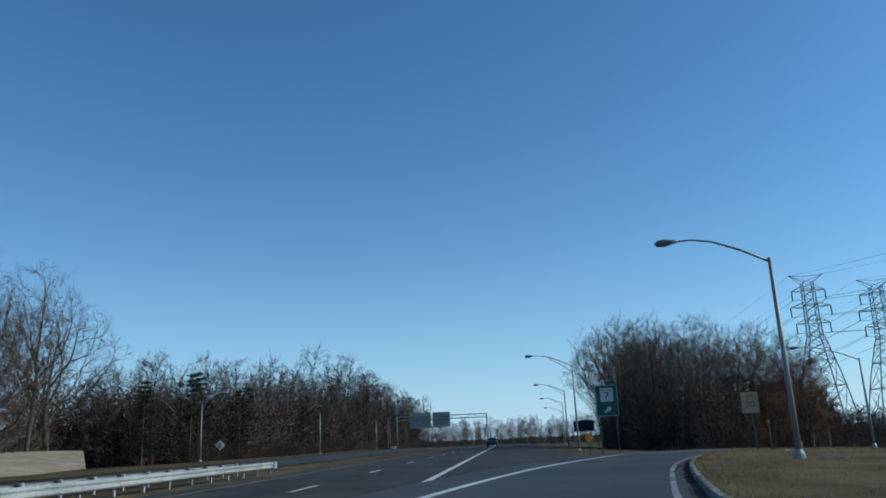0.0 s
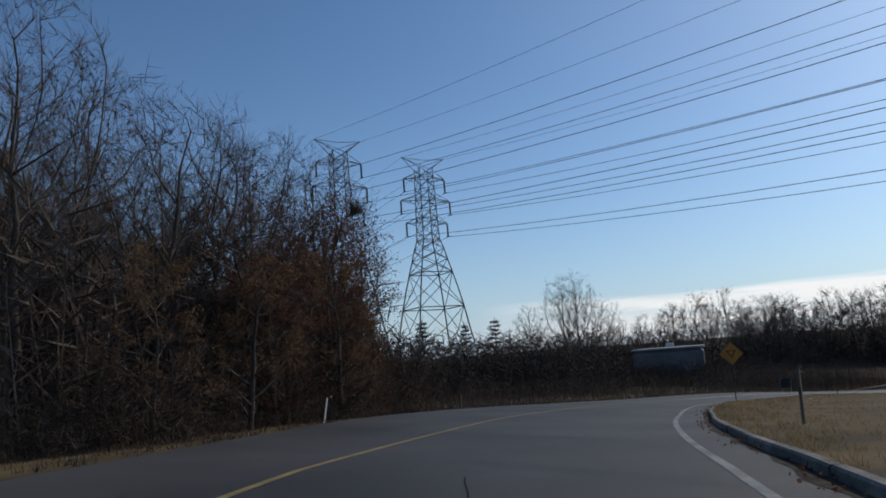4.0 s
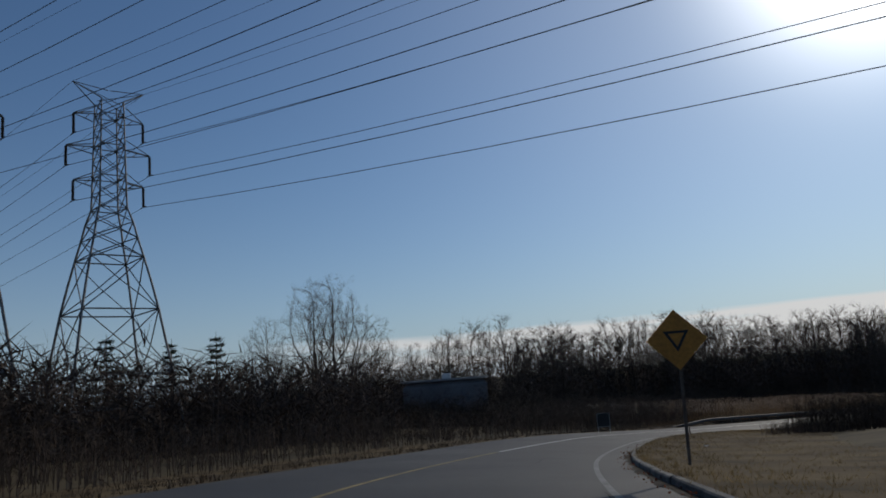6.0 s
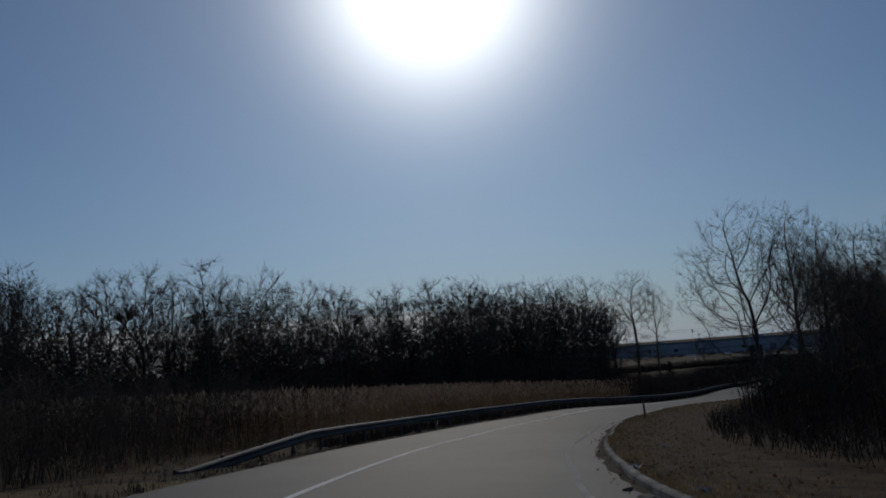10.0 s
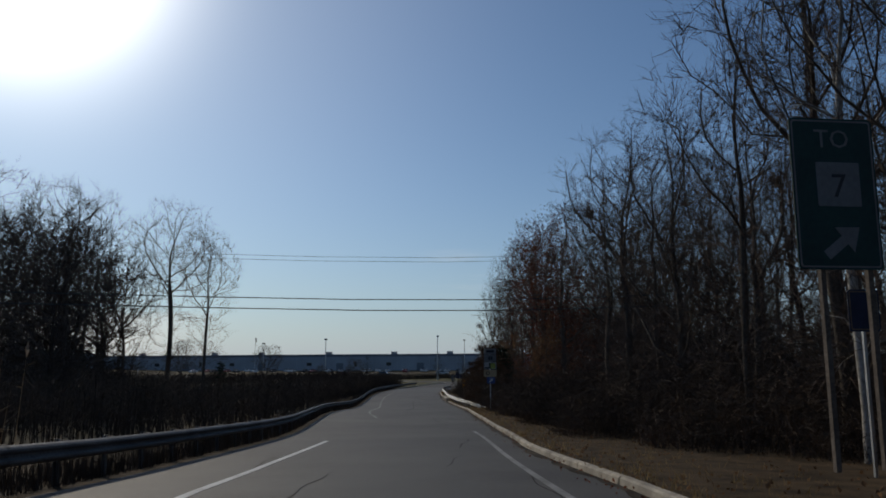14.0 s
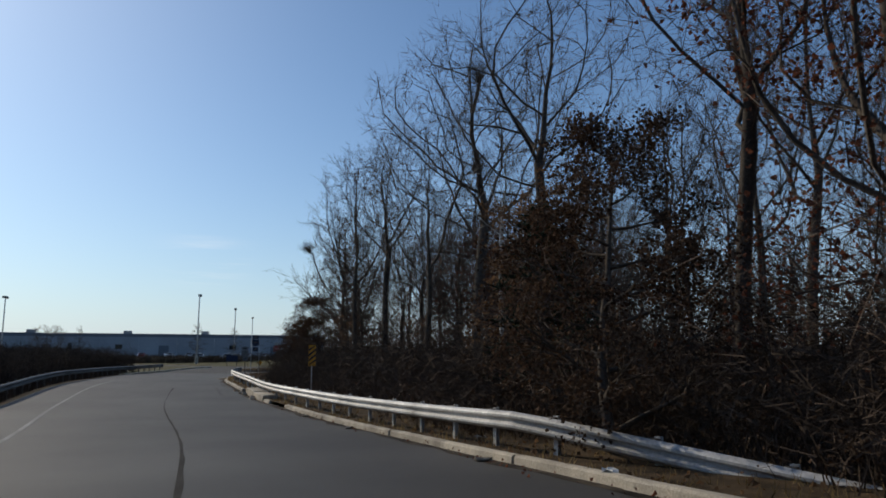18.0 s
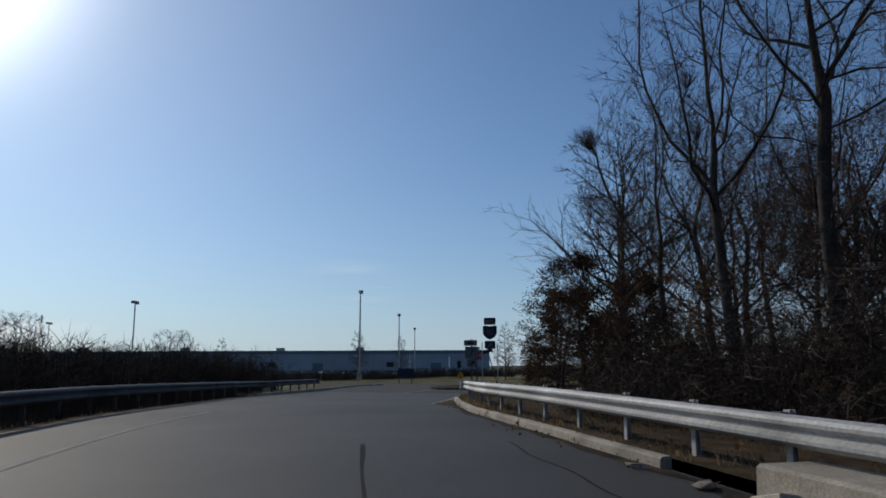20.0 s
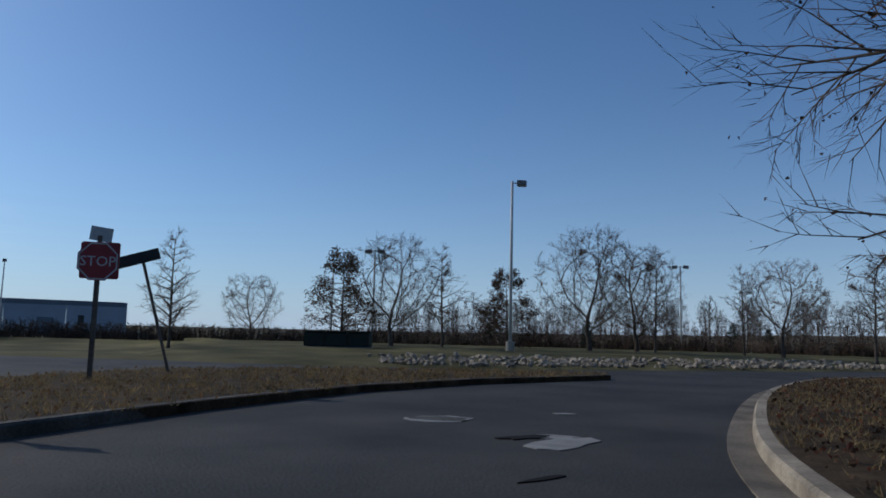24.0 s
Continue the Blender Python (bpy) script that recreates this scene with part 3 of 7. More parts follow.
def beside(pts, d):
    """The line at d metres to the right of the run of the points (x, y)."""
    out = []
    for i, p in enumerate(pts):
        a, b = pts[max(i - 1, 0)], pts[min(i + 1, len(pts) - 1)]
        n = math.hypot(b[0] - a[0], b[1] - a[1])
        out.append((p[0] + d * (b[1] - a[1]) / n, p[1] - d * (b[0] - a[0]) / n))
    return out


FOOT = [tuple(p)[:2] for p in spline([(x, y, 0) for x, y in BEND], 0.6)]
JUNCTION = [(274, 44)] + beside(FOOT, 0.08) + [(262, -52), (280, -46),
            (292, -33), (302, -26), (309, -18), (312, -9), (314.5, -3), (318.5, 0), (323, 1.7), (333, 5.2), (356, 14), (353, 21), (330, 15.2), (321.5, 13), (317.5, 18),
            (306.5, 26.6), (300, 32.2), (295, 36.5), (288, 41.8), (280, 47)]
structure("road_junction", sheet(JUNCTION, -7.615, 0.0, 0.3), ASPHALT_NEW, "dark asphalt junction with patched potholes", "road")

# grass verges along the ramp, from kerb to woods
structure("verge_right_a", ribbon(-60, 168, lambda s: KERB(s) + 0.16, lambda s: KERB(s) + 13, 0.13, -0.12, 1.5, 5), GRASS, "short dry yellow-brown winter grass beside the kerb", "grass", True)
structure("verge_right_b", ribbon(168, 352, lambda s: KERB(s) + 0.16, lambda s: KERB(s) + 12, 0.13, -0.1, 1.5, 5), LITTER, "brown leaf litter and thin grass below the woods", "grass", True)
# dark litter colour here stands in for the shadow the guardrail throws
structure("verge_left_b", ribbon(176, 366, lambda s: LEFT(s) - 9, LEFT, -0.3, 0.008, 1.5, 4), LITTER, "litter ground under the guardrail, dark to stand in for the rail's shadow", "ground", True)
structure("verge_left_a", ribbon(52, 176, lambda s: LEFT(s) - 9, LEFT, -0.3, 0.008, 1.5, 4), GRASS, "rough brown grass beyond the road edge", "grass", True)
structure("verge_median", hw_strip(-14.5, -9.2, -120, 420, -0.06), GRASS, "pale dry grass median strip", "grass")
structure("verge_far", hw_strip(-34, -25, -120, 420, 0.03), GRASS, "dry grass roadside below the woods", "grass")
GORE = [(7.0, 46.3), (8.5, 46.1), (9.6, 49.2), (11.0, 53), (14.0, 61), (18.4, 71), (25, 81.5), (28, 92), (21, 112), (15, 150), (14.5, 250), (11.5, 250), (8.6, 160), (7.6, 110), (7.0, 70)]
structure("verge_gore", sheet(GORE, None, 0.10, 0.3), GRASS, "dry yellow grass island between highway and ramp", "grass")
ISLAND = [(301.3, 18.9), (302.2, 14.2), (302.7, 9.5), (302.3, 5), (300.4, -1), (301.2, -2.4), (304.5, -1.5), (308.5, 2.4), (310.8, 8), (309, 13.6), (304.8, 18.8), (302.6, 19.8)]
structure("verge_island", sheet(ISLAND, -7.47, 0.0, 0.2), LITTER, "low kerbed traffic island of brown grass and leaves", "grass")
CORNER = beside(FOOT, 0.2) + [(250, -30), (252, 10), (262, 36), (272, 39)]
structure("verge_corner", sheet(CORNER, -7.452, 0.0, 0.2), LITTER, "brown leaf-covered grass inside the kerbed corner", "grass")
LAWN = [(268, -38), (278, -40), (286, -32.5), (291.5, -26), (294, -22.6), (296, -19.2), (299.3, -14.6), (303, -9.4), (305.6, -5.6), (309.3, -3.3), (312.5, -1.4), (316, -0.3), (319.5, 0.2), (323.2, 1.2), (333, 4.8), (356, 13.6), (374, 20)]
LAWN_RISE = ((-0.35, -7.66), (0.1, -7.60), (0.7, -7.53), (7, -7.32), (17, -6.98), (46, -6.75), (116, -6.9))
g = Geo()
for d, z in LAWN_RISE:
    for i, (x, y) in enumerate(LAWN):
        k = d * (0.4 if x > 318 and d > 17 else 1)
        near = d < 1 and (0.04 * math.sin(i * 2.3))
        g.v.append((x + k * (0.7 if 300 < x < 320 else 0.5) + near, y - k * (0.72 if 300 < x < 320 else 0.87) + near, z - (0.25 if x > 320 and d > 1 else 0)))
w = len(LAWN)
g.f = [(r * w + i, (r + 1) * w + i, (r + 1) * w + i + 1, r * w + i + 1) for r in range(len(LAWN_RISE) - 1) for i in range(w - 1)]
structure("verge_lawn", g, GRASS_GREEN, "mown green-brown lawn rising beyond the junction", "grass", True)
LEFT_LAWN = [(295.2, 36.9), (300.2, 32.5), (306.7, 27), (317.9, 18.4), (321.9, 13.6), (330, 15.8), (353, 21.5), (372, 30), (372, 70), (330, 70), (300, 60), (290, 48)]
structure("verge_left_lawn", sheet(LEFT_LAWN, -7.49, 0.0, 0.2), GRASS_GREEN, "mown lawn on the far side of the side road", "grass")
structure("car_park", sheet([(376, -75), (376, 70), (470, 150), (520, 80), (432, -88)], -7.5, 0.0, 0.2), ASPHALT, "grey asphalt car park in front of the warehouse", "road")
structure("sand_bank", Geo().add([(x, y, z + 6.6) for x, y, z in ((-30, 20, -0.35), (-33, 62, 0.3), (-43, 80, 1.9), (-47, 50, 1.9), (-44, 16, 1.2), (-60, 10, 1.4), (-62, 86, 2.4))],
          [(0, 1, 2, 3), (0, 3, 4), (4, 3, 6, 5), (3, 2, 6)]), SAND, "bare tan earth bank beside the highway", "bank", True)


def paint(name, geo, mat, label):
    return structure(name, geo, mat, label, "road marking")


paint("trim_edge_line", ribbon(-60, 262, lambda s: EDGE_R(s) - 0.07, lambda s: EDGE_R(s) + 0.07, 0.017, 0.017, 1.0), PAINT_FADED, "worn white edge line along the kerb")
paint("trim_gore_line", ribbon(-60, 70, lambda s: LINE_L(s) - 0.13, lambda s: LINE_L(s) + 0.13, 0.018, 0.018, 1.0), PAINT_W, "broad white line on the left of the ramp")
paint("trim_yellow_line", ribbon(71, 128, lambda s: LINE_L(s) - 0.07, lambda s: LINE_L(s) + 0.07, 0.018, 0.018, 1.0), PAINT_Y, "faded yellow line on the left of the ramp")
paint("trim_left_line", ribbon(128.5, 256, lambda s: LINE_L(s) - 0.08, lambda s: LINE_L(s) + 0.08, 0.018, 0.018, 1.0), PAINT_W, "white line on the left of the ramp")
paint("trim_old_line", ribbon(276, 345, lambda s: -2.2 - 0.03 * (s - 276), lambda s: -2.08 - 0.03 * (s - 276), 0.018, 0.018, 1.0), PAINT_FADED, "nearly worn away white line")
paint("trim_highway_line", hw_strip(-1.35, -1.1, -120, 420, 0.008), PAINT_W, "solid white highway edge line")
paint("trim_median_line", hw_strip(-8.15, -8.0, -120, 420, 0.008), PAINT_Y, "faded yellow line beside the median")
for y in np.arange(-6, 300, 12.2):
    paint("trim_lane_dash", hw_strip(-4.75, -4.6, y, y + 3.0, 0.009, 1.5), PAINT_W, "short white lane dash")


def stripe(name, pts, width, mat, label, z=-7.605):
    """A painted line through points on the junction."""
    g = Geo()
    p = [Vector((x, y, 0)) for x, y in pts]
    for i, q in enumerate(p):
        d = (p[min(i + 1, len(p) - 1)] - p[max(i - 1, 0)]).normalized()
        n = Vector((d.y, -d.x, 0)) * width / 2
        g.v += [(*(q - n)[:2], z), (*(q + n)[:2], z)]
    g.f = [(2 * i, 2 * i + 1, 2 * i + 3, 2 * i + 2) for i in range(len(p) - 1)]
    return paint(name, g, mat, label)


stripe("trim_divider", [(295.2, 27.8), (303.0, 19.9), (310.5, 11.9)], 0.16, PAINT_FADED, "solid white dividing line at the junction")
stripe("trim_stub", [(289.8, 37.5), (292.6, 35)], 0.12, PAINT_FADED, "faint white line stub")

# patched potholes and scars
rng = random.Random(5)


def blot(name, cx, cy, rx, ry, rot, mat, label, z):
    n = 14
    out = []
    for i in range(n):
        a = 2 * math.pi * i / n
        k = rng.uniform(0.72, 1.15)
        x, y = rx * k * math.cos(a), ry * k * math.sin(a)
        c, s = math.cos(radians(rot)), math.sin(radians(rot))
        out.append((cx + x * c - y * s, cy + x * s + y * c))
    return structure(name, sheet(out, z, 0.0, 0.03), mat, label, "road patch")


WORN = material("worn_patch", (0.10, 0.092, 0.08), 0.9, scale=2.5, vary=0.35, fine=35, bump=0.5, spec=0.2)
blot("road_patch", 298.95, 13.05, 0.5, 0.42, 25, PATCH, "pale rim of a worn round patch", -7.606)
blot("road_patch", 298.95, 13.05, 0.45, 0.34, 25, WORN, "worn round patch in the lane", -7.602)
blot("road_patch", 296.6, 14.45, 0.72, 0.26, 82, PATCH, "pale worn pothole patch", -7.604)
blot("road_patch", 296.95, 14.0, 0.42, 0.22, 35, PATCH, "pale worn pothole patch", -7.605)
blot("road_patch", 297.15, 14.2, 0.38, 0.16, 60, SEAL, "black broken pothole edge", -7.601)
blot("road_patch", 297.75, 11.05, 0.2, 0.12, 20, PATCH, "small pale chip in the asphalt", -7.604)
blot("road_patch", 297.5, 19.0, 0.78, 0.075, 28, PAINT_FADED, "pale worn scar across the lane", -7.604)
blot("road_patch", 296.15, 18.1, 0.2, 0.07, 28, PAINT_FADED, "pale worn scar across the lane", -7.604)
blot("road_patch", 299.2, 19.7, 0.45, 0.05, 10, SEAL, "dark crack beside the island", -7.604)
blot("road_patch", 296.0, 16.6, 0.3, 0.05, 70, SEAL, "short dark crack in the lane", -7.604)
for k in range(26):
    s = rng.uniform(-10, 345)
    r = rng.uniform(LEFT(s) * 0.7, KERB(s) - 1)
    s2, r2 = s + rng.uniform(2, 9), r + rng.uniform(-0.8, 0.8)
    w = rng.uniform(0.006, 0.016)
    g = ribbon(s, s2, lambda q, a=s, b=s2, c=r, d=r2, w=w: c + (d - c) * (q - a) / (b - a) + 0.05 * math.sin(q * 2.1) - w,
               lambda q, a=s, b=s2, c=r, d=r2, w=w: c + (d - c) * (q - a) / (b - a) + 0.05 * math.sin(q * 2.1) + w, 0.0165, 0.0165, 0.5)
    structure("crack_seal", g, SEAL, "thin dark crack in the asphalt", "road crack")
for k, (s, n) in enumerate(((46, 1.2), (45.2, 0.5), (99, 0.6))):
    structure("crack_seal", ribbon(s, s + 0.35 * n, lambda q: LEFT(q) * 0.75, lambda q: KERB(q) - 0.4, 0.0165, 0.0165, 0.15), SEAL, "dark sealed joint across the ramp", "road crack")

# grime along the kerb and a tar seam down the lane
GRIME = material("gutter_grime", (0.030, 0.024, 0.018), 0.95, scale=1.1, vary=0.5, fine=20, bump=0.6, spec=0.1, tint=(0.060, 0.047, 0.034))
SEAM = material("tar_seam", (0.028, 0.025, 0.022), 0.95, scale=0.8, vary=0.4, fine=40, bump=0.6, spec=0.15)
structure("gutter_grime", ribbon(-30, 352, lambda q: KERB(q) - 0.14 - 0.16 * abs(math.sin(q * 0.7) * math.sin(q * 0.23 + 1)) - 0.05 * math.sin(q * 3.1), lambda q: KERB(q) + 0.03, 0.0165, 0.0165, 0.5), GRIME, "dark grit and rotted leaves gathered along the kerb", "dirt")
structure("tar_seam", ribbon(284, 336, lambda q: 0.40 + 0.02 * math.sin(q * 0.31), lambda q: 0.455 + 0.03 * math.sin(q * 0.17) + 0.012 * math.sin(q * 1.9), 0.0163, 0.0163, 0.5), SEAM, "dark worn seam along the lane", "road seam")


# ---- kerbs: cast lengths with joints ----
def kerb_piece(pts, parent, w=0.17, h=0.15, mat=None):
    """A kerb length along points (x, y, z) of its road-side foot; it lies to the right of the run."""
    g = Geo()
    prof = [(0, -0.12), (0.02, h - 0.03), (0.05, h), (w, h + 0.003), (w, -0.12)]
    for i, p in enumerate(pts):
        a, b = Vector(pts[max(i - 1, 0)]), Vector(pts[min(i + 1, len(pts) - 1)])
        d = (b - a).normalized()
        n = Vector((d.y, -d.x, 0))
        for u, z in prof:
            q = Vector(p) + n * u
            g.v.append((q.x, q.y, q.z + z))
    k = len(prof)
    for i in range(len(pts) - 1):
        for c in range(k - 1):
            g.f.append((i * k + c, (i + 1) * k + c, (i + 1) * k + c + 1, i * k + c + 1))
    g.f += [tuple(range(k)), tuple(range(len(pts) * k - 1, (len(pts) - 1) * k - 1, -1))]
    return part("kerb_length", g, mat or CONCRETE, parent)


kerb = thing("kerb", "weathered pale concrete kerb with broken joints along the ramp", "kerb", kind="structure")
krng = random.Random(8)
s = -30.0
while s < 352:
    n = 3.05
    if not (318 < s < 321 or 325 < s < 331):
        j = krng.uniform(-0.02, 0.02)
        kerb_piece([at(q, KERB(q) + j, 0.0) for q in np.linspace(s + 0.02, s + n - 0.02, 4)], kerb, mat=KERB_UPPER if s < 205 else None)
    s += n


def kerb_run(points, label, w=0.17, mat=None):
    pts = spline([(x, y, z) for x, y, z in points], 0.6)
    t = thing("kerb", label, "kerb", kind="structure")
    step = 5
    for i in range(0, len(pts) - 1, step):
        kerb_piece([tuple(p) for p in pts[i:i + step + 1]], t, w, mat=mat)
    return t


kerb_run([(x, y, -7.605) for x, y in BEND], "pale tan concrete kerb with a gutter round the corner", 0.26, KERB_TAN)
# gutter pans at its foot, cast in lengths
gutter = thing("gutter", "tan concrete gutter at the foot of the corner kerb", "gutter", kind="structure")
inner, outer = beside(FOOT, 0.03), beside(FOOT, -0.29)
for i in range(0, len(FOOT) - 1, 5):
    g = Geo()
    for a, b in list(zip(inner, outer))[i:i + 6]:
        g.v += [(a[0], a[1], -7.60), (b[0], b[1], -7.595), (b[0], b[1], -7.66)]
    n = len(g.v) // 3
    g.f = [(3 * k + c, 3 * k + 3 + c, 3 * k + 4 + c, 3 * k + 1 + c) for k in range(n - 1) for c in (0, 1)]
    part("gutter_pan", g, GUTTER, gutter)
# island kerb: shade on the side towards the lane is painted into the concrete
kerb_run([(x, y, -7.61) for x, y in ((302.6, 19.8), (301.3, 18.9), (302.2, 14.2), (302.7, 9.5), (302.3, 5), (300.4, -1))][::-1], "worn kerb round the traffic island, coloured dark for its shaded face", mat=KERB_SHADED)
kerb_run([(x, y, -7.61) for x, y in ((321.5, 13.1), (317.6, 18.1), (306.5, 26.7), (300, 32.3), (295, 36.6))], "low kerb along the lawn")


# ---- guardrails ----
def guardrail(pts, label, side=1, spacing=1.9, face=RAIL, blunt=True):
    """A beam rail on posts along ground points; side: +1 where the road lies to the left of the run."""
    t = thing("guardrail", label, "guardrail")
    pts = [Vector(p) for p in pts]
    prof = [(0.0, 0.74), (-0.05, 0.715), (-0.085, 0.68), (-0.085, 0.645), (-0.02, 0.60), (-0.02, 0.565), (-0.085, 0.52), (-0.085, 0.485), (-0.05, 0.45), (0.0, 0.43)]
    inner = [(u + 0.006, z) for u, z in prof[::-1]]
    prof = prof + inner
    k = len(prof)
    # even stations
    d = np.r_[0, np.cumsum([(b - a).length for a, b in zip(pts, pts[1:])])]
    count = max(1, int(d[-1] / spacing))

    def place(u):
        i = min(int(np.searchsorted(d, u, side="right")) - 1, len(pts) - 2)
        f = (u - d[i]) / max(1e-6, d[i + 1] - d[i])
        p = pts[i].lerp(pts[i + 1], f)
        w = (pts[min(i + 2, len(pts) - 1)] - pts[max(i - 1, 0)]).normalized()
        return p, w
    for j in range(0, count, 2):
        u0, u1 = d[-1] * j / count, d[-1] * min(j + 2, count) / count
        g = Geo()
        for q in np.linspace(u0 - 0.1, min(u1, d[-1]), 5):
            p, w = place(max(0, q))
            n = Vector((w.y, -w.x, 0)).normalized() * side
            for u, z in prof:
                x = p + n * u
                g.v.append((x.x, x.y, p.z + z))
        for i in range(4):
            for c in range(k):
                e = (c + 1) % k
                g.f.append((i * k + c, i * k + e, (i + 1) * k + e, (i + 1) * k + c))
        part("rail_panel", g, face, t)
    for j in range(count + 1):
        p, w = place(d[-1] * j / count)
        n = Vector((w.y, -w.x, 0)).normalized() * side
        c = p + n * 0.13
        rz = math.degrees(math.atan2(w.y, w.x))
        g = Geo().box((c.x, c.y, c.z + 0.3), (0.10, 0.012, 0.94), rz).box((c.x + n.x * 0.06, c.y + n.y * 0.06, c.z + 0.3), (0.10, 0.012, 0.94), rz).box((c.x + n.x * 0.03, c.y + n.y * 0.03, c.z + 0.3), (0.012, 0.06, 0.94), rz)
        post = part("post", g, face, t)
        b = p + n * 0.05
        part("spacer_block", Geo().box((b.x, b.y, b.z + 0.585), (0.15, 0.10, 0.33), rz), WOODPOST, post)
    if blunt:
        for e in (0.0, d[-1]):
            p, w = place(e)
            n = Vector((w.y, -w.x, 0)).normalized() * side
            g = Geo().tube([p - n * 0.07 + Vector((0, 0, 0.42)), p - n * 0.07 + Vector((0, 0, 0.75))], [0.14, 0.14], 10)
            part("end_shoe", g, face, t)
    return t


# outer rail turns its unlit side to the road; that shade is painted in
guardrail([at(q, r, d) for q, r, d in [(178, LEFT(178) - 1.6, -0.72), (181, LEFT(181) - 1.0, -0.35), (184, LEFT(184) - 0.6, -0.05)] + [(q, LEFT(q) - 0.35, 0.0) for q in range(187, 367, 4)]] + [(300.6, 31.9, -7.55), (304.2, 28.9, -7.55), (305.4, 27.9, -7.55)], "long grey guardrail on the outside of the ramp, coloured dark for its shaded side", side=-1, face=RAIL_SHADED)
guardrail([at(q, KERB(q) + 0.45 + max(0, 303 - q) * 0.35, 0.04 - max(0, 303 - q) * 0.13) for q in range(297, 356, 2)], "pale galvanised guardrail close behind the kerb", side=1)
guardrail([(-10.6 + 0.03 * y, y, hw_z(y) - 0.22) for y in range(-60, 37, 4)], "galvanised guardrail along the highway median", side=-1)
guardrail([(-12.6 + 0.03 * y, y, hw_z(y) - 0.25) for y in range(-60, 37, 4)], "galvanised guardrail along the far side of the median", side=1)
guardrail([(-27 + 0.03 * y, y, hw_z(y)) for y in range(-40, 30, 4)], "galvanised guardrail below the earth bank", side=-1)

# broken concrete slabs set on edge under the guardrail
for a, b, h in ((325.2, 327.9, 0.30), (327.95, 330.9, 0.34)):
    g = Geo()
    for q in np.linspace(a, b, 4):
        for r, z in ((-0.02, -0.1), (0.0, h - 0.03), (0.04, h), (0.62, h + 0.01), (0.62, -0.1)):
            g.v.append(at(q, KERB(q) + r, z))
    for i in range(3):
        g.f += [(i * 5 + c, (i + 1) * 5 + c, (i + 1) * 5 + c + 1, i * 5 + c + 1) for c in range(4)]
    g.f += [(0, 1, 2, 3, 4), (19, 18, 17, 16, 15)]
    t = thing("concrete_slab", "pale concrete slab on edge beside the kerb", "slab")
    part("slab", g, CONCRETE, t)
    part("broken_edge", Geo().box(at(b - 0.5, KERB(b) - 0.12, 0.05), (0.5, 0.2, 0.16), heading(b), 8, 12), CONCRETE, t)


# ---- trees ----
def grow(seed, height, r0, start, n1, angle, reach, rise, n2, n3, n4, wander=0.06, lean=0.0, fine=1.0):
    """A bare tree. start: share of the trunk below the first limb; reach: limb length by share of height; returns stem, limbs, twigs and the twig ends."""
    rnd = random.Random(seed)
    stem, wood, twig, ends = Geo(), Geo(), Geo(), []

    def curve(p, d, length, n, bend, lift):
        pts, p, d = [p.copy()], p.copy(), d.normalized()
        for i in range(n):
            d = (d + Vector((rnd.gauss(0, bend), rnd.gauss(0, bend), rnd.gauss(0, bend * 0.6) + lift))).normalized()
            p = p + d * (length / n)
            pts.append(p.copy())
        return pts

    trunk = curve(Vector((0, 0, -0.3)), Vector((lean, lean * 0.4, 1)), height * 0.97, 9, wander, 0.06)
    k = len(trunk) - 1
    rad = [r0 * (1.35 if i == 0 else 1) * (1 - 0.93 * (i / k) ** 1.15) for i in range(k + 1)]
    stem.tube(trunk, rad, 7, False)

    def at_share(pts, u):
        x = min(u * (len(pts) - 1), len(pts) - 1.001)
        i = int(x)
        return pts[i].lerp(pts[i + 1], x - i), (pts[i + 1] - pts[i]).normalized()

    def side(d, tilt, turn):
        q = d.orthogonal().normalized()
        q = Matrix.Rotation(turn, 3, d) @ q
        return (d * math.cos(tilt) + q * math.sin(tilt)).normalized()

    turn = rnd.uniform(0, 6.28)
    for a in range(n1):
        u = start + (0.98 - start) * (a + rnd.uniform(0, 0.9)) / n1
        p, d = at_share(trunk, u)
        turn += 2.4 + rnd.uniform(-0.5, 0.5)
        h = (u - start) / (1 - start)
        length = height * reach(h) * rnd.uniform(0.75, 1.15)
        r1 = min(r0 * 0.5 * (1 - h * 0.6), r0 * (1 - 0.93 * u ** 1.15) * 0.75) + 0.006
        limb = curve(p, side(d, radians(angle) * rnd.uniform(0.8, 1.15), turn), length, 5, 0.09, rise)
        wood.tube(limb, [r1 * (1 - 0.85 * i / 5) for i in range(6)], 4, False)
        for b in range(n2):
            v = 0.25 + 0.75 * (b + rnd.random()) / n2
            p2, d2 = at_share(limb, v)
            l2 = length * rnd.uniform(0.28, 0.5) * (1.1 - 0.4 * v)
            r2 = r1 * (1 - 0.85 * v) * 0.6 + 0.004
            bough = curve(p2, side(d2, rnd.uniform(0.45, 0.95), rnd.uniform(0, 6.28)), l2, 3, 0.12, rise * 0.8)
            wood.tube([bough[0], bough[2], bough[3]], [r2, r2 * 0.6, r2 * 0.25], 3, False)
            for c in range(n3):
                w = 0.2 + 0.8 * (c + rnd.random()) / n3
                p3, d3 = at_share(bough, w)
                l3 = max(0.35, l2 * rnd.uniform(0.35, 0.6))
                q3 = p3 + side(d3, rnd.uniform(0.35, 0.9), rnd.uniform(0, 6.28)) * l3
                q3.z += 0.12 * l3
                twig.spike(p3, q3, (0.006 + r2 * 0.25) * fine)
                ends.append(q3)
                for e in range(n4):
                    p4 = p3.lerp(q3, rnd.uniform(0.25, 0.95))
                    d4 = side((q3 - p3).normalized(), rnd.uniform(0.3, 0.8), rnd.uniform(0, 6.28))
                    q4 = p4 + d4 * l3 * rnd.uniform(0.35, 0.7)
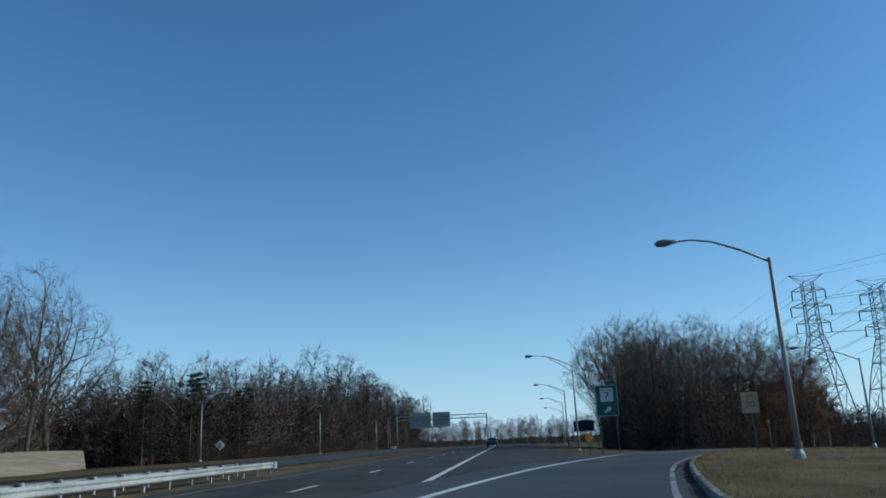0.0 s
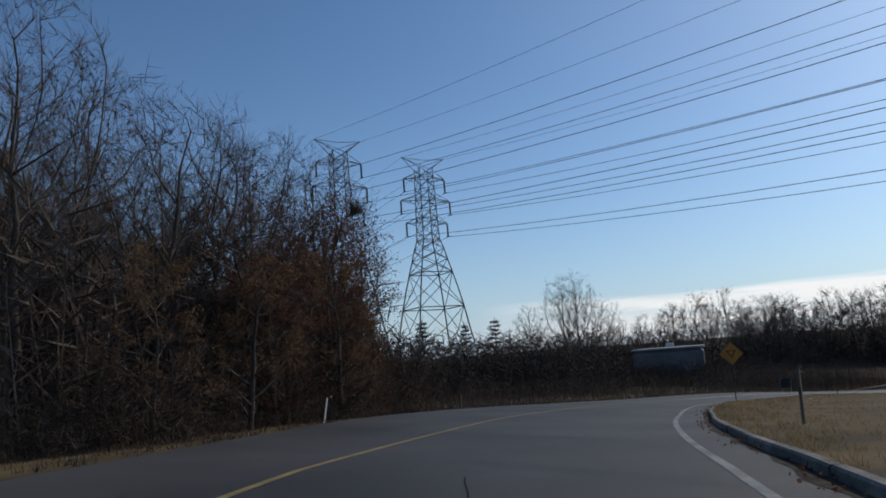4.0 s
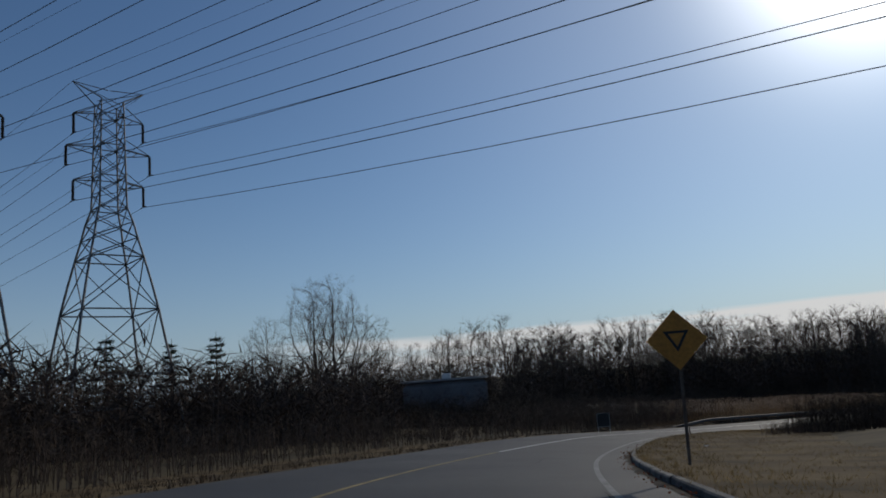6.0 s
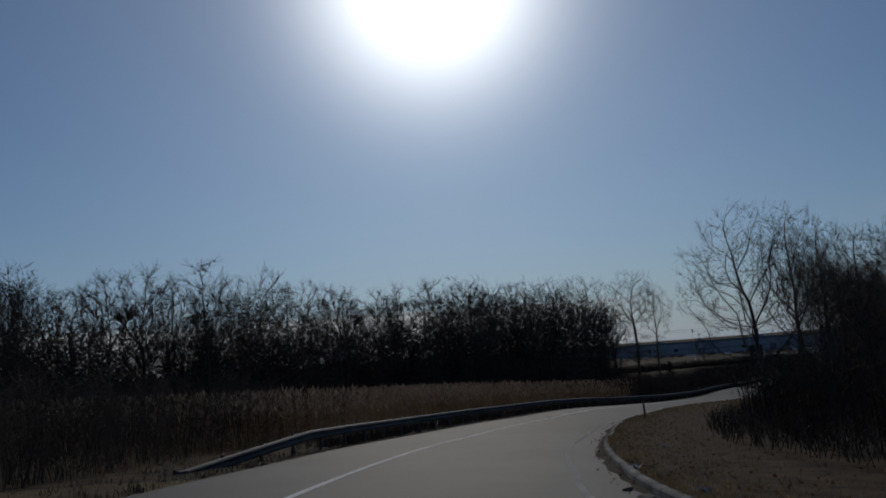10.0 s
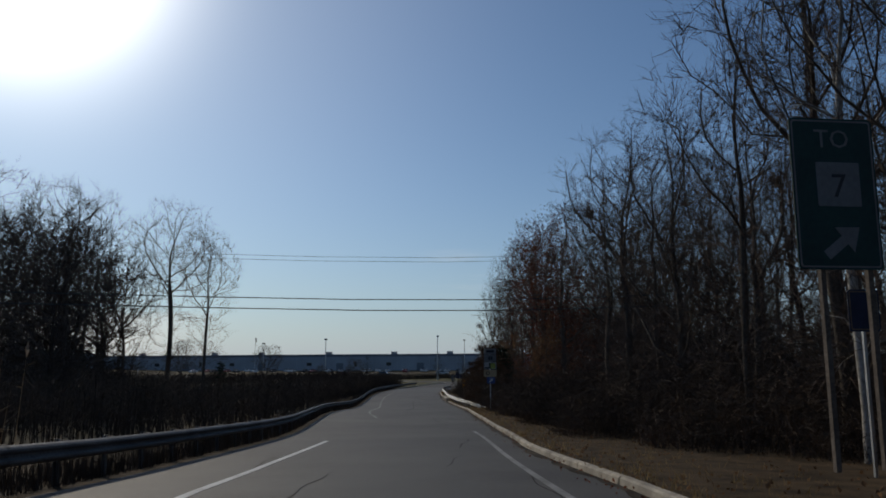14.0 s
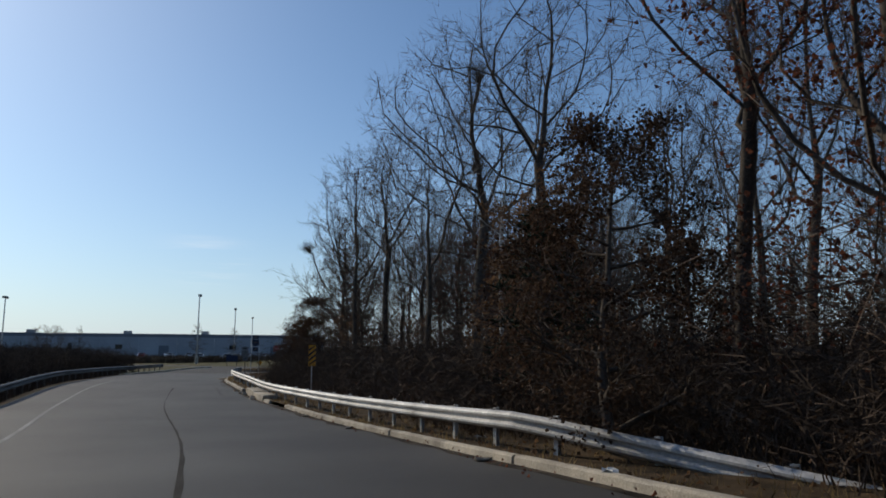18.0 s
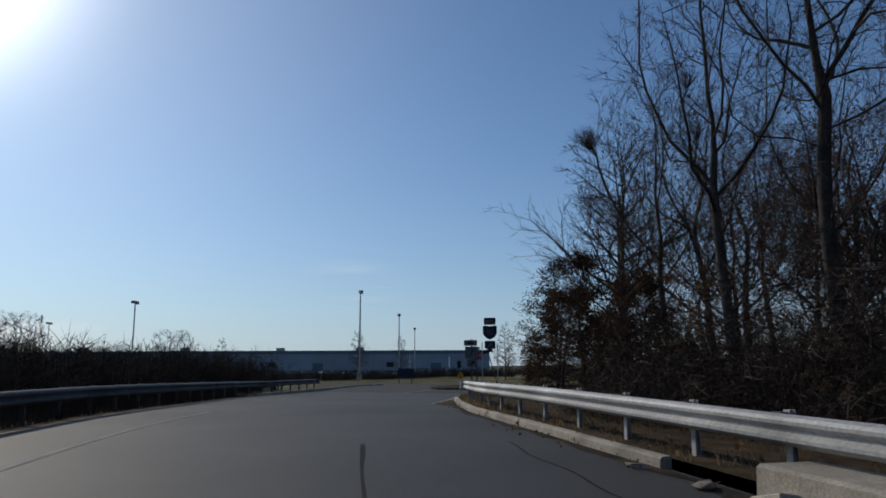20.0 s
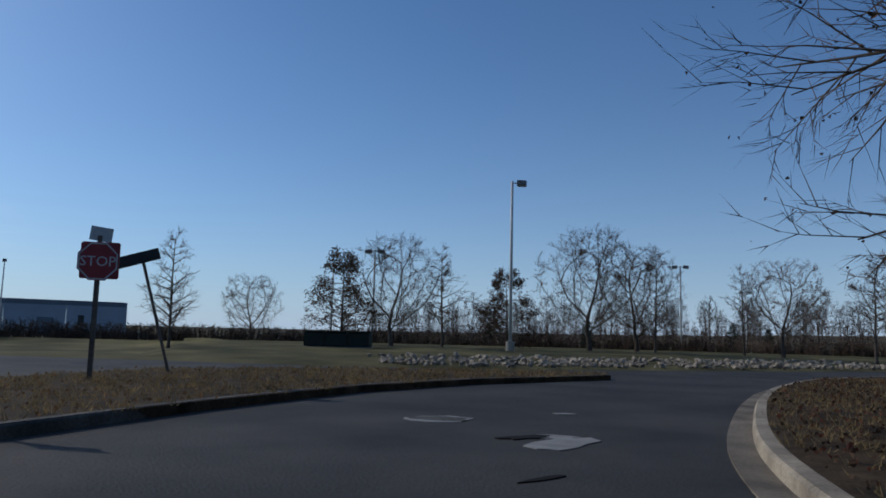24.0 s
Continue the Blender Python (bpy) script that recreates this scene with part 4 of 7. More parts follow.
                    twig.sliver(p4, q4, 0.007 * fine)
                    ends.append(q4)
    return stem, wood, twig, ends


def colony(seed, height, clear, radius, r0, buds=420, step=0.5, fine=1.0, far=False, lean=0.0, low=0.0, flat=0.45, wander=0.16, spurs=3, climb=0.28):
    """A leafless tree whose limbs grow out towards a domed cloud of buds. clear: the bare share of the trunk; radius: the crown's, as a share
    of the height; low: the share of buds on limbs below the crown. Returns stem, limbs, twigs and the twig ends."""
    rnd, gen = random.Random(seed), np.random.RandomState(seed)
    zc, z0 = height * (clear + (1 - clear) * flat), height * clear
    b = []
    while len(b) < buds:
        x, y, z = gen.uniform(-1, 1, 3)
        d = x * x + y * y + z * z
        if d < 1 and d > 0.10 * gen.rand():
            b.append((x * radius * height, y * radius * height, zc + z * (height - zc if z > 0 else zc - z0)))
    for k in range(int(buds * low)):
        a, d, z = gen.uniform(0, 6.28), gen.uniform(0.25, 0.75) * radius * height, gen.uniform(0.25, 1.0) * z0
        b.append((d * math.cos(a), d * math.sin(a), z))
    buds_at = np.array(b) + (lean * height * 0.5, 0, 0)
    at, up, way = [(0.0, 0.0, -0.3)], [-1], [(0.0, 0.0, 1.0)]
    h, bend = 0.0, gen.uniform(0, 6.28)
    while h < z0:
        h += step
        k = h / max(z0, 0.1)
        at.append((lean * h * 0.6 + 0.02 * height * math.sin(k * 2.4 + bend) * k, 0.02 * height * math.sin(k * 1.9 + bend * 2) * k, h))
        up.append(len(at) - 2)
        way.append((0.0, 0.0, 1.0))
    pts = np.array(at)
    gap = np.linalg.norm(buds_at[:, None] - pts[None], axis=2)
    near, dist = gap.argmin(1), gap.min(1)
    live = np.ones(len(buds_at), bool)
    for turn in range(int(1.6 * height / step)):
        if not live.any():
            break
        grown = []
        for n in np.unique(near[live]):
            mine = live & (near == n)
            v = buds_at[mine] - pts[n]
            v = (v / np.linalg.norm(v, axis=1)[:, None]).mean(0)
            v = v / (np.linalg.norm(v) + 1e-6) + np.array(way[n]) * 0.8 + gen.normal(0, wander, 3) + (0, 0, climb)
            v /= np.linalg.norm(v)
            grown.append(pts[n] + v * step)
            up.append(int(n))
            way.append(tuple(v))
        first = len(pts)
        pts = np.vstack([pts, grown])
        gap = np.linalg.norm(buds_at[:, None] - np.array(grown)[None], axis=2)
        better = gap.min(1) < dist
        near[better], dist[better] = first + gap.argmin(1)[better], gap.min(1)[better]
        live &= dist > step * 1.15
        if len(pts) > 2600:
            break
    count = len(pts)
    size = np.zeros(count)
    kids = [[] for _ in range(count)]
    for n in range(count - 1, 0, -1):
        if size[n] == 0:
            size[n] = 1.0
        size[up[n]] += size[n]
        kids[up[n]].append(n)
    r = r0 * (size / size[0]) ** 0.52
    tip = (0.016 if far else 0.009) * fine
    r = np.maximum(r, tip)
    r[0] *= 1.35
    stem, wood, twig, ends = Geo(), Geo(), Geo(), []
    V = [Vector(p) for p in pts]
    heads = [0]
    while heads:
        n = heads.pop()
        run = [up[n], n] if n else [0]
        while kids[run[-1]]:
            k = sorted(kids[run[-1]], key=lambda q: -size[q])
            heads += k[1:]
            run.append(k[0])
        radii = [r[run[1]] if n else r[0]] + [r[q] for q in run[1:]]
        keep = list(range(0, len(run), 2 if len(run) > 4 else 1))
        if keep[-1] != len(run) - 1:
            keep.append(len(run) - 1)
        thick = radii[0]
        if len(run) < 2:
            continue
        if far and thick < 0.07:
            wood.spike(V[run[0]], V[run[-1]], thick)
        elif thick < 0.02:
            for a, c in zip(keep, keep[1:]):
                wood.spike(V[run[a]], V[run[c]] + (V[run[c]] - V[run[a]]) * 0.3, radii[a])
        else:
            (wood if n else stem).tube([V[run[q]] for q in keep], [radii[q] for q in keep], 7 if thick > 0.12 else 4 if thick > 0.04 else 3, False)
    for n in range(1, count):
        if size[n] > (14 if far else 26):
            continue
        d = Vector(way[n])
        for c in range(spurs + (2 if not kids[n] else 0)):
            side = Vector((rnd.gauss(0, 1), rnd.gauss(0, 1), rnd.gauss(0.2, 0.7))).normalized()
            v = (d * rnd.uniform(0.7, 1.5) + side * 0.75 + Vector((0, 0, 0.25))).normalized()
            L = step * rnd.uniform(1.0, 2.6)
            p = V[n]
            q = p + v * L
            twig.sliver(p, q, 0.008 * fine)
            ends.append(q)
            for e in range(1 if far else 2):
                m = p.lerp(q, rnd.uniform(0.25, 0.75))
                e = m + (v + Vector((rnd.gauss(0, 0.6), rnd.gauss(0, 0.6), rnd.gauss(0.1, 0.45)))).normalized() * L * 0.5
                twig.sliver(m, e, 0.006 * fine)
                ends.append(e)
    return stem, wood, twig, ends


def tree(name, label, seed, leaves=None, leaf_count=0, bark=None, group="", leaf_size=0.13, category="tree", **kw):
    stem, wood, twig, ends = colony(seed, **kw) if "clear" in kw else grow(seed, **kw)
    t = thing(name, label, category, group)
    trunk = part("trunk", stem, bark or BARK, t, smooth=True)
    tagged(part("branchwork", wood, bark or BARK, trunk, smooth=True), kind="stuff")
    crown = part("crown", twig, TWIG, t, "bare fine twigs")
    if leaves:
        rnd, g = random.Random(seed + 77), Geo()
        for i in range(leaf_count):
            p = ends[rnd.randrange(len(ends))]
            g.leaf(p + Vector((rnd.gauss(0, 0.12), rnd.gauss(0, 0.12), rnd.gauss(0, 0.1))), leaf_size * rnd.uniform(0.7, 1.4), rnd)
        part("foliage", g, leaves, crown, "clinging dead leaves")
    return t


ROUND = lambda h: 0.30 * (1 - 0.55 * h)
CONE = lambda h: 0.30 * (1 - 0.88 * h) 

PROTO = {
    "tall_a": tree("bare_tree", "tall slender leafless woodland tree", 11, height=16, r0=0.17, clear=0.42, radius=0.20, buds=420, step=0.5, low=0.10, fine=1.15),
    "tall_b": tree("bare_tree", "tall forked leafless woodland tree", 12, height=15, r0=0.16, clear=0.36, radius=0.24, buds=430, step=0.5, low=0.15, fine=1.15),
    "tall_c": tree("bare_tree", "thin leafless woodland tree with few low limbs", 13, height=14, r0=0.13, clear=0.50, radius=0.19, buds=300, step=0.5, low=0.25, fine=1.2),
    "oak_a": tree("bare_oak", "broad leafless oak with spreading limbs", 21, height=15, r0=0.26, clear=0.30, radius=0.38, buds=520, step=0.5, low=0.06, fine=1.15, climb=0.06),
    "oak_b": tree("bare_oak", "wide leafless tree with arching limbs", 22, height=14, r0=0.22, clear=0.24, radius=0.36, buds=460, step=0.5, low=0.08, wander=0.24, fine=1.15, climb=0.06),
    "oak_leaf": tree("oak_with_dead_leaves", "oak still holding dark red-brown dead leaves", 23, LEAF_RED, 8500, height=14, r0=0.24, clear=0.26, radius=0.26, buds=420, step=0.5, low=0.2, flat=0.4, fine=1.2, leaf_size=0.1, climb=0.15),
    "oak_tan": tree("oak_with_dead_leaves", "small oak with sparse tan dead leaves", 24, LEAF_TAN, 2600, height=9, r0=0.14, start=0.12, n1=16, angle=62, reach=ROUND, rise=0.05, n2=6, n3=4, n4=3, fine=1.1, leaf_size=0.11),
    "oak_brown": tree("oak_with_dead_leaves", "low oak with dark brown dead leaves down to the ground", 25, LEAF_DARK, 15000, height=8.0, r0=0.14, start=0.04, n1=26, angle=72, reach=lambda h: 0.46 * (1 - 0.72 * h), rise=0.03, n2=8, n3=4, n4=3, fine=1.1, leaf_size=0.084),
    "oak_low": tree("bare_oak", "leafless oak with long low limbs over the verge", 26, height=12, r0=0.18, start=0.2, n1=26, angle=60, reach=lambda h: 0.44 * (1 - 0.6 * h), rise=0.05, n2=9, n3=5, n4=4, fine=1.0),
    "oak_level": tree("bare_oak", "oak with level drooping branches and few brown leaves", 27, LEAF_DARK, 900, height=11, r0=0.12, start=0.2, n1=42, angle=82, reach=lambda h: 0.40 * (1 - 0.7 * h), rise=-0.01, n2=10, n3=6, n4=4, wander=0.05, fine=0.7, leaf_size=0.05),
    "pale": tree("pale_tree", "slim pale-barked leafless tree", 31, bark=BARK_PALE, height=13, r0=0.11, clear=0.5, radius=0.15, buds=160, step=0.5, low=0.1, lean=0.1),
    "oak_big": tree("bare_oak", "tall leafless oak with a long bare trunk and wide forked limbs", 28, height=22, r0=0.34, clear=0.45, radius=0.33, buds=640, step=0.62, low=0.03, wander=0.24, fine=1.3, climb=0.06),
    "oak_tall": tree("bare_oak", "leafless oak with a slim trunk and rounded crown of upward limbs", 29, height=19, r0=0.24, clear=0.5, radius=0.25, buds=460, step=0.55, low=0.10, wander=0.2, fine=1.15, climb=0.06),
    "young_cone": tree("young_tree", "young leafless tree with a straight stem and level branches", 51, height=6.5, r0=0.09, start=0.2, n1=26, angle=72, reach=CONE, rise=0.03, n2=5, n3=3, n4=2, wander=0.02, fine=1.3),
    "young_vase": tree("young_tree", "round young leafless tree forking near the ground", 52, height=6.3, r0=0.12, clear=0.13, radius=0.44, buds=420, step=0.26, fine=1.15, flat=0.5, wander=0.15, climb=0.06),
    "pin_oak": tree("young_oak", "young oak with level branches and brown leaves", 53, LEAF_DARK, 5200, height=6.5, r0=0.1, start=0.1, n1=26, angle=80, reach=lambda h: 0.47 * (1 - 0.86 * h), rise=0.0, n2=6, n3=3, n4=3, wander=0.02, fine=1.1, leaf_size=0.11),
}
FAR = [colony(41 + k, height=17, r0=0.2, clear=(0.30, 0.22, 0.36)[k % 3], radius=(0.22, 0.28, 0.19)[k % 3], buds=210, step=0.8, fine=3.0, far=True, low=0.25, wander=0.2, spurs=4) for k in range(6)]


def evergreen(name, label, seed, height, spread, tiers=16):
    rnd = random.Random(seed)
    t = thing(name, label, "tree")
    wood, g = Geo(), Geo()
    wood.tube([(0, 0, -0.3), (0.05, 0, height * 0.5), (0, 0, height)], [height * 0.016, height * 0.011, 0.02], 7, False)
    for k in range(tiers):
        u = 0.12 + 0.86 * k / tiers
        z = height * u
        for b in range(7):
            a = rnd.uniform(0, 6.28)
            L = spread * (1 - u) ** 0.8 * rnd.uniform(0.6, 1.1) + 0.3
            q = Vector((math.cos(a) * L, math.sin(a) * L, z + L * rnd.uniform(-0.15, 0.25)))
            p = Vector((0, 0, z))
            wood.tube([p, q], [0.03, 0.008], 3, False)
            for c in range(26):
                w = p.lerp(q, rnd.uniform(0.2, 1.0))
                d = Vector((rnd.gauss(0, 1), rnd.gauss(0, 1), rnd.gauss(0.2, 0.5))).normalized() * rnd.uniform(0.25, 0.55)
                g.spike(w, w + d, 0.035)
    part("trunk", wood, BARK, t, smooth=True)
    part("crown", g, NEEDLES, t, "dark green needles")
    return t


PROTO["pine"] = evergreen("evergreen_tree", "dark green evergreen tree", 61, 11, 2.8)
PROTO["cedar"] = evergreen("evergreen_tree", "dense dark evergreen among bare trees", 62, 6, 2.0, 14)


def brush_clump(seed, radius, height, stems, leaves, mat=None):
    rnd = random.Random(seed)
    t = thing("brush", "tangled leafless brush and saplings at the wood's edge", "shrub", "brush along the woods")
    g, l = Geo(), Geo()
    for i in range(stems):
        a, r = rnd.uniform(0, 6.28), radius * math.sqrt(rnd.random())
        p = Vector((r * math.cos(a), r * math.sin(a), -0.15))
        h = height * rnd.uniform(0.25, 1.0) * (1.1 - 0.6 * r / radius)
        m = p + Vector((rnd.gauss(0, 0.2) * h, rnd.gauss(0, 0.2) * h, h * 0.55))
        q = m + Vector((rnd.gauss(0, 0.3) * h, rnd.gauss(0, 0.3) * h, h * rnd.uniform(0.1, 0.5)))
        g.sliver(p, m.lerp(q, 0.3), 0.014).sliver(m, q, 0.009)
        for b in range(7):
            w = p.lerp(m, rnd.uniform(0.2, 1.0)) if b < 3 else m.lerp(q, rnd.uniform(0.0, 0.95))
            d = Vector((rnd.gauss(0, 1), rnd.gauss(0, 1), rnd.uniform(-0.2, 1.1))).normalized() * h * rnd.uniform(0.12, 0.36)
            g.sliver(w, w + d, 0.008)
            if b < leaves:
                l.leaf(w + d * rnd.random(), rnd.uniform(0.04, 0.08), rnd)
    part("brushwood", g, mat or BRUSH, t)
    if leaves:
        part("foliage", l, LEAF_DARK, t, "withered leaves")
    return t


PROTO["brush_a"] = brush_clump(71, 2.2, 3.2, 420, 2)
PROTO["brush_b"] = brush_clump(72, 2.6, 2.3, 420, 2)
PROTO["brush_c"] = brush_clump(73, 1.9, 4.2, 380, 1)
for p in PROTO.values():
    p.location = (0, 0, -500)

USED = set()


def plant(kind, x, y, size=1.0, rz=None, dz=0.0, z=None, tilt=0.0):
    rnd = random.Random(int(x * 131 + y * 977))
    m = pose(x, y, (ground_at(x, y) if z is None else z) + dz - 0.1, tilt, 0, rnd.uniform(0, 360) if rz is None else rz) @ Matrix.Diagonal((size, size, size, 1))
    src = PROTO[kind]
    if kind not in USED:
        USED.add(kind)
        src.matrix_basis = m
        return src
    ob = copy_thing(src, Matrix.Identity(4))
    ob.matrix_basis = m
    return ob


def inside(x, y, poly):
    c = False
    for (ax, ay), (bx, by) in zip(poly, poly[1:] + poly[:1]):
        if (ay > y) != (by > y) and x < (bx - ax) * (y - ay) / (by - ay) + ax:
            c = not c
    return c


def wood(poly, gap, kinds, sizes, seed, brush=0.0):
    """Trees scattered over an outline, no two closer than gap."""
    rnd = random.Random(seed)
    xs, ys = zip(*poly)
    done = []
    for k in range(4000):
        x, y = rnd.uniform(min(xs), max(xs)), rnd.uniform(min(ys), max(ys))
        if not inside(x, y, poly) or any((x - a) ** 2 + (y - b) ** 2 < gap * gap for a, b in done):
            continue
        done.append((x, y))
        plant(rnd.choice(kinds), x, y, rnd.uniform(*sizes))
    return done


def woodland(name, poly, gap, sizes, seed, label, understory=0, low=5.0, thick=0.06, rise=None):
    """A far wood, joined: trees over an outline and a dense understory of saplings; rise: the stretch of x over which the trees grow to full size."""
    rnd, g = random.Random(seed), Geo()
    xs, ys = zip(*poly)
    done = []
    V, F, k0 = [], [], 0
    base = []
    for geos in FAR:
        v, f = [], []
        for w in geos[:3]:
            f += [tuple(i + len(v) for i in q) for q in w.f]
            v += w.v
        base.append((np.array(v), f))
    for k in range(5000):
        x, y = rnd.uniform(min(xs), max(xs)), rnd.uniform(min(ys), max(ys))
        if not inside(x, y, poly) or any((x - a) ** 2 + (y - b) ** 2 < gap * gap for a, b in done):
            continue
        done.append((x, y))
        v, f = base[rnd.randrange(len(base))]
        a, s = rnd.uniform(0, 6.283), rnd.uniform(*sizes) * (0.6 + 0.4 * min(max((x - rise[0]) / (rise[1] - rise[0]), 0), 1) if rise else 1)
        c, n = math.cos(a) * s, math.sin(a) * s
        V.append(np.c_[v[:, 0] * c - v[:, 1] * n + x, v[:, 0] * n + v[:, 1] * c + y, v[:, 2] * s + ground_at(x, y) - 0.1])
        F += [tuple(i + k0 for i in q) for q in f]
        k0 += len(v)
    for k in range(understory):
        x, y = rnd.uniform(min(xs), max(xs)), rnd.uniform(min(ys), max(ys))
        if inside(x, y, poly):
            z, h = ground_at(x, y), low * rnd.uniform(0.4, 1.2) * (0.65 + 0.35 * min(max((x - rise[0]) / (rise[1] - rise[0]), 0), 1) if rise else 1)
            p = Vector((x, y, z - 0.2))
            q = p + Vector((rnd.gauss(0, 0.1) * h, rnd.gauss(0, 0.1) * h, h))
            g.spike(p, q, 0.05)
            for e in range(13):
                w = p.lerp(q, rnd.uniform(0.05, 0.95))
                g.sliver(w, w + Vector((rnd.gauss(0, 1), rnd.gauss(0, 1), rnd.uniform(0.1, 1.4))).normalized() * h * rnd.uniform(0.15, 0.35), thick)
    V.append(np.array(g.v).reshape(-1, 3))
    F += [tuple(i + k0 for i in q) for q in g.f]
    me = bpy.data.meshes.new(name)
    me.from_pydata(np.vstack(V).tolist(), [], F)
    me.materials.append(FARWOOD)
    return tagged(new(name, me), label, "woods", kind="stuff")


FARWOOD = material("far_branches", (0.088, 0.066, 0.054), 0.95, scale=0.12, vary=0.35, fine=2, bump=0.0, spec=0.1, tint=(0.115, 0.084, 0.066), island=0.3)

# woods between the highway and the ramp
wood([(18.5, 88), (26, 80.5), (33, 88.5), (38, 96), (40, 106), (38, 122), (28, 133), (20, 122)], 4.0, ["tall_a", "tall_b", "oak_a", "oak_b", "tall_c", "oak_a", "oak_b"], (1.0, 1.18), 1)
woodland("gore_thicket", [(18, 88), (26, 80), (36, 87.5), (44, 94.5), (47, 104), (40, 122), (26, 130), (19, 120)], 60, (0.5, 0.6), 72, "dense brown saplings below the trees on the gore", 3400, 7.5, 0.045)
for x, y, k, z in ((43.0, 97.5, "oak_leaf", 0.95), (40.0, 92.8, "oak_leaf", 0.85), (37, 95, "oak_leaf", 0.95), (40, 91, "oak_tan", 1.0), (33, 84, "oak_tan", 0.8), (45, 104, "oak_leaf", 0.9), (29, 80, "oak_tan", 0.7), (40.5, 95, "tall_b", 1.0), (35.5, 88, "oak_leaf", 0.6)):
    plant(k, x, y, z)
for k, (x, y) in enumerate(((22, 82), (25, 79), (28, 80), (31, 83), (34, 86), (37, 88.5), (40, 90.5), (43, 93.5), (46, 97), (48, 101), (22, 90), (22.5, 97), (45, 106), (24, 84), (30, 88), (36, 93), (41, 98))):
    plant(("brush_a", "brush_b", "brush_c")[k % 3], x, y, 1.0 + 0.25 * ((k * 7) % 3 - 1))

for x, y, z in ((38, 97, 1.15), (41, 101, 1.25), (44, 104.5, 1.3), (47.5, 107.5, 1.2), (50.5, 110.5, 0.95), (36, 103, 1.4), (43, 111, 1.3)):
    plant("oak_brown", x, y, z)

# woods beyond the highway
woodland("far_woods", [(-38, 92), (-35.5, 140), (-33.5, 165), (-61, 165), (-62, 140), (-60, 88)], 7.2, (0.72, 0.92), 2, "brown leafless woods along the far side of the highway", 3600, 9.5, 0.08)
woodland("far_woods", [(-32.5, 165), (-30, 220), (-24, 320), (-50, 320), (-61, 165)], 6.8, (1.05, 1.4), 22, "tall brown leafless woods beyond the highway's crest", 4200, 12.0, 0.09)
wood([(-47, 4), (-49, 40), (-47, 86), (-66, 86), (-72, 20), (-62, -5)], 4.8, ["tall_a", "oak_b", "oak_b", "oak_a"], (1.25, 1.5), 3)
woodland("near_thicket", [(-47, 4), (-48, 86), (-64, 86), (-66, 4)], 60, (0.7, 0.8), 31, "dense saplings below the trees on the earth bank", 1800, 7.5, 0.05)
for x, y, z in ((-37, 95, 1.1), (-39, 103, 1.2), (-36, 112, 1.0), (-41, 90, 1.0), (-38, 122, 1.1), (-35, 150, 0.9), (-20, 360, 1.0), (-2, 380, 0.9), (18, 370, 0.8)):
    plant("pine", x, y, z)
for k in range(28):
    y = 90 + k * 7.5
    plant(("brush_c", "brush_a", "brush_b")[k % 3], -36.0 + 0.03 * y + (k % 4) * 1.2, y, 1.25)

# woods round the far side of the marsh
woodland("far_woods", [(102, 160), (120, 156), (150, 164), (150, 178), (104, 172)], 7.5, (0.55, 0.7), 43, "low leafless trees behind the block building", 1200, 6.0, 0.07)
woodland("far_woods", [(142, 168), (190, 176), (240, 172), (252, 150), (262, 120), (268, 92), (284, 90), (287, 130), (272, 170), (222, 190), (150, 190)], 8.2, (0.95, 1.28), 4, "dark leafless woods round the far side of the marsh", 9000, 11.5, 0.085, (145, 190))
woodland("far_woods", [(150, 154), (190, 150), (225, 128), (244, 100), (262, 82), (268, 92), (255, 125), (230, 152), (190, 170)], 6.0, (0.92, 1.2), 5, "leafless trees at the edge of the marsh", 6500, 10.5, 0.08, (150, 190))
woodland("far_woods", [(-40, 330), (-10, 345), (40, 345), (60, 300), (75, 330), (40, 400), (-50, 400)], 9, (0.6, 0.8), 51, "distant leafless woods beyond the crest", 2000, 8)
woodland("far_woods", [(240, -150), (300, -140), (360, -120), (420, -140), (420, -190), (240, -200)], 9, (0.4, 0.6), 52, "distant low woods beyond the lawn", 1500, 4)
woodland("far_woods", [(225, 60 + 30), (250, 66 + 22), (262, 84), (240, 104), (215, 118)], 5.5, (0.75, 0.95), 53, "leafless trees beyond the reeds", 1200, 6)
woodland("tower_scrub", [(52, 118), (66, 128), (96, 128), (112, 140), (112, 152), (60, 158), (48, 130)], 60, (0.4, 0.5), 54, "dense dark shrubs below the towers", 3600, 7.2)
woodland("inner_scrub", [(60, 40), (100, 55), (140, 62), (160, 60), (160, 20), (100, 0), (60, 10)], 12, (0.5, 0.7), 55, "leafless scrub inside the ramp's curve", 1600, 4.5)
for k in range(46):
    u = k / 45
    a, b = spline([(98, 146, 0), (140, 150, 0), (190, 146, 0), (228, 122, 0), (248, 96, 0), (264, 76, 0)], 1.0)[int(u * 190) % 190][:2]
    plant(("brush_c", "brush_a", "brush_b")[k % 3], a, b, 1.5 + 0.3 * (k % 3))
plant("pine", 213, 150, 1.25)
for x, y, z in ((101, 143, 1.05), (105.7, 145, 1.14), (110, 146, 1.08), (97, 146, 0.8), (114, 147, 0.85), (118, 152, 0.8)):
    plant("tall_a" if int(x) % 2 else "oak_b", x, y, z)
for x, y, z in ((88, 150, 1.0), (84, 156, 1.1), (92, 148, 1.05)):
    plant("pine", x, y, z)

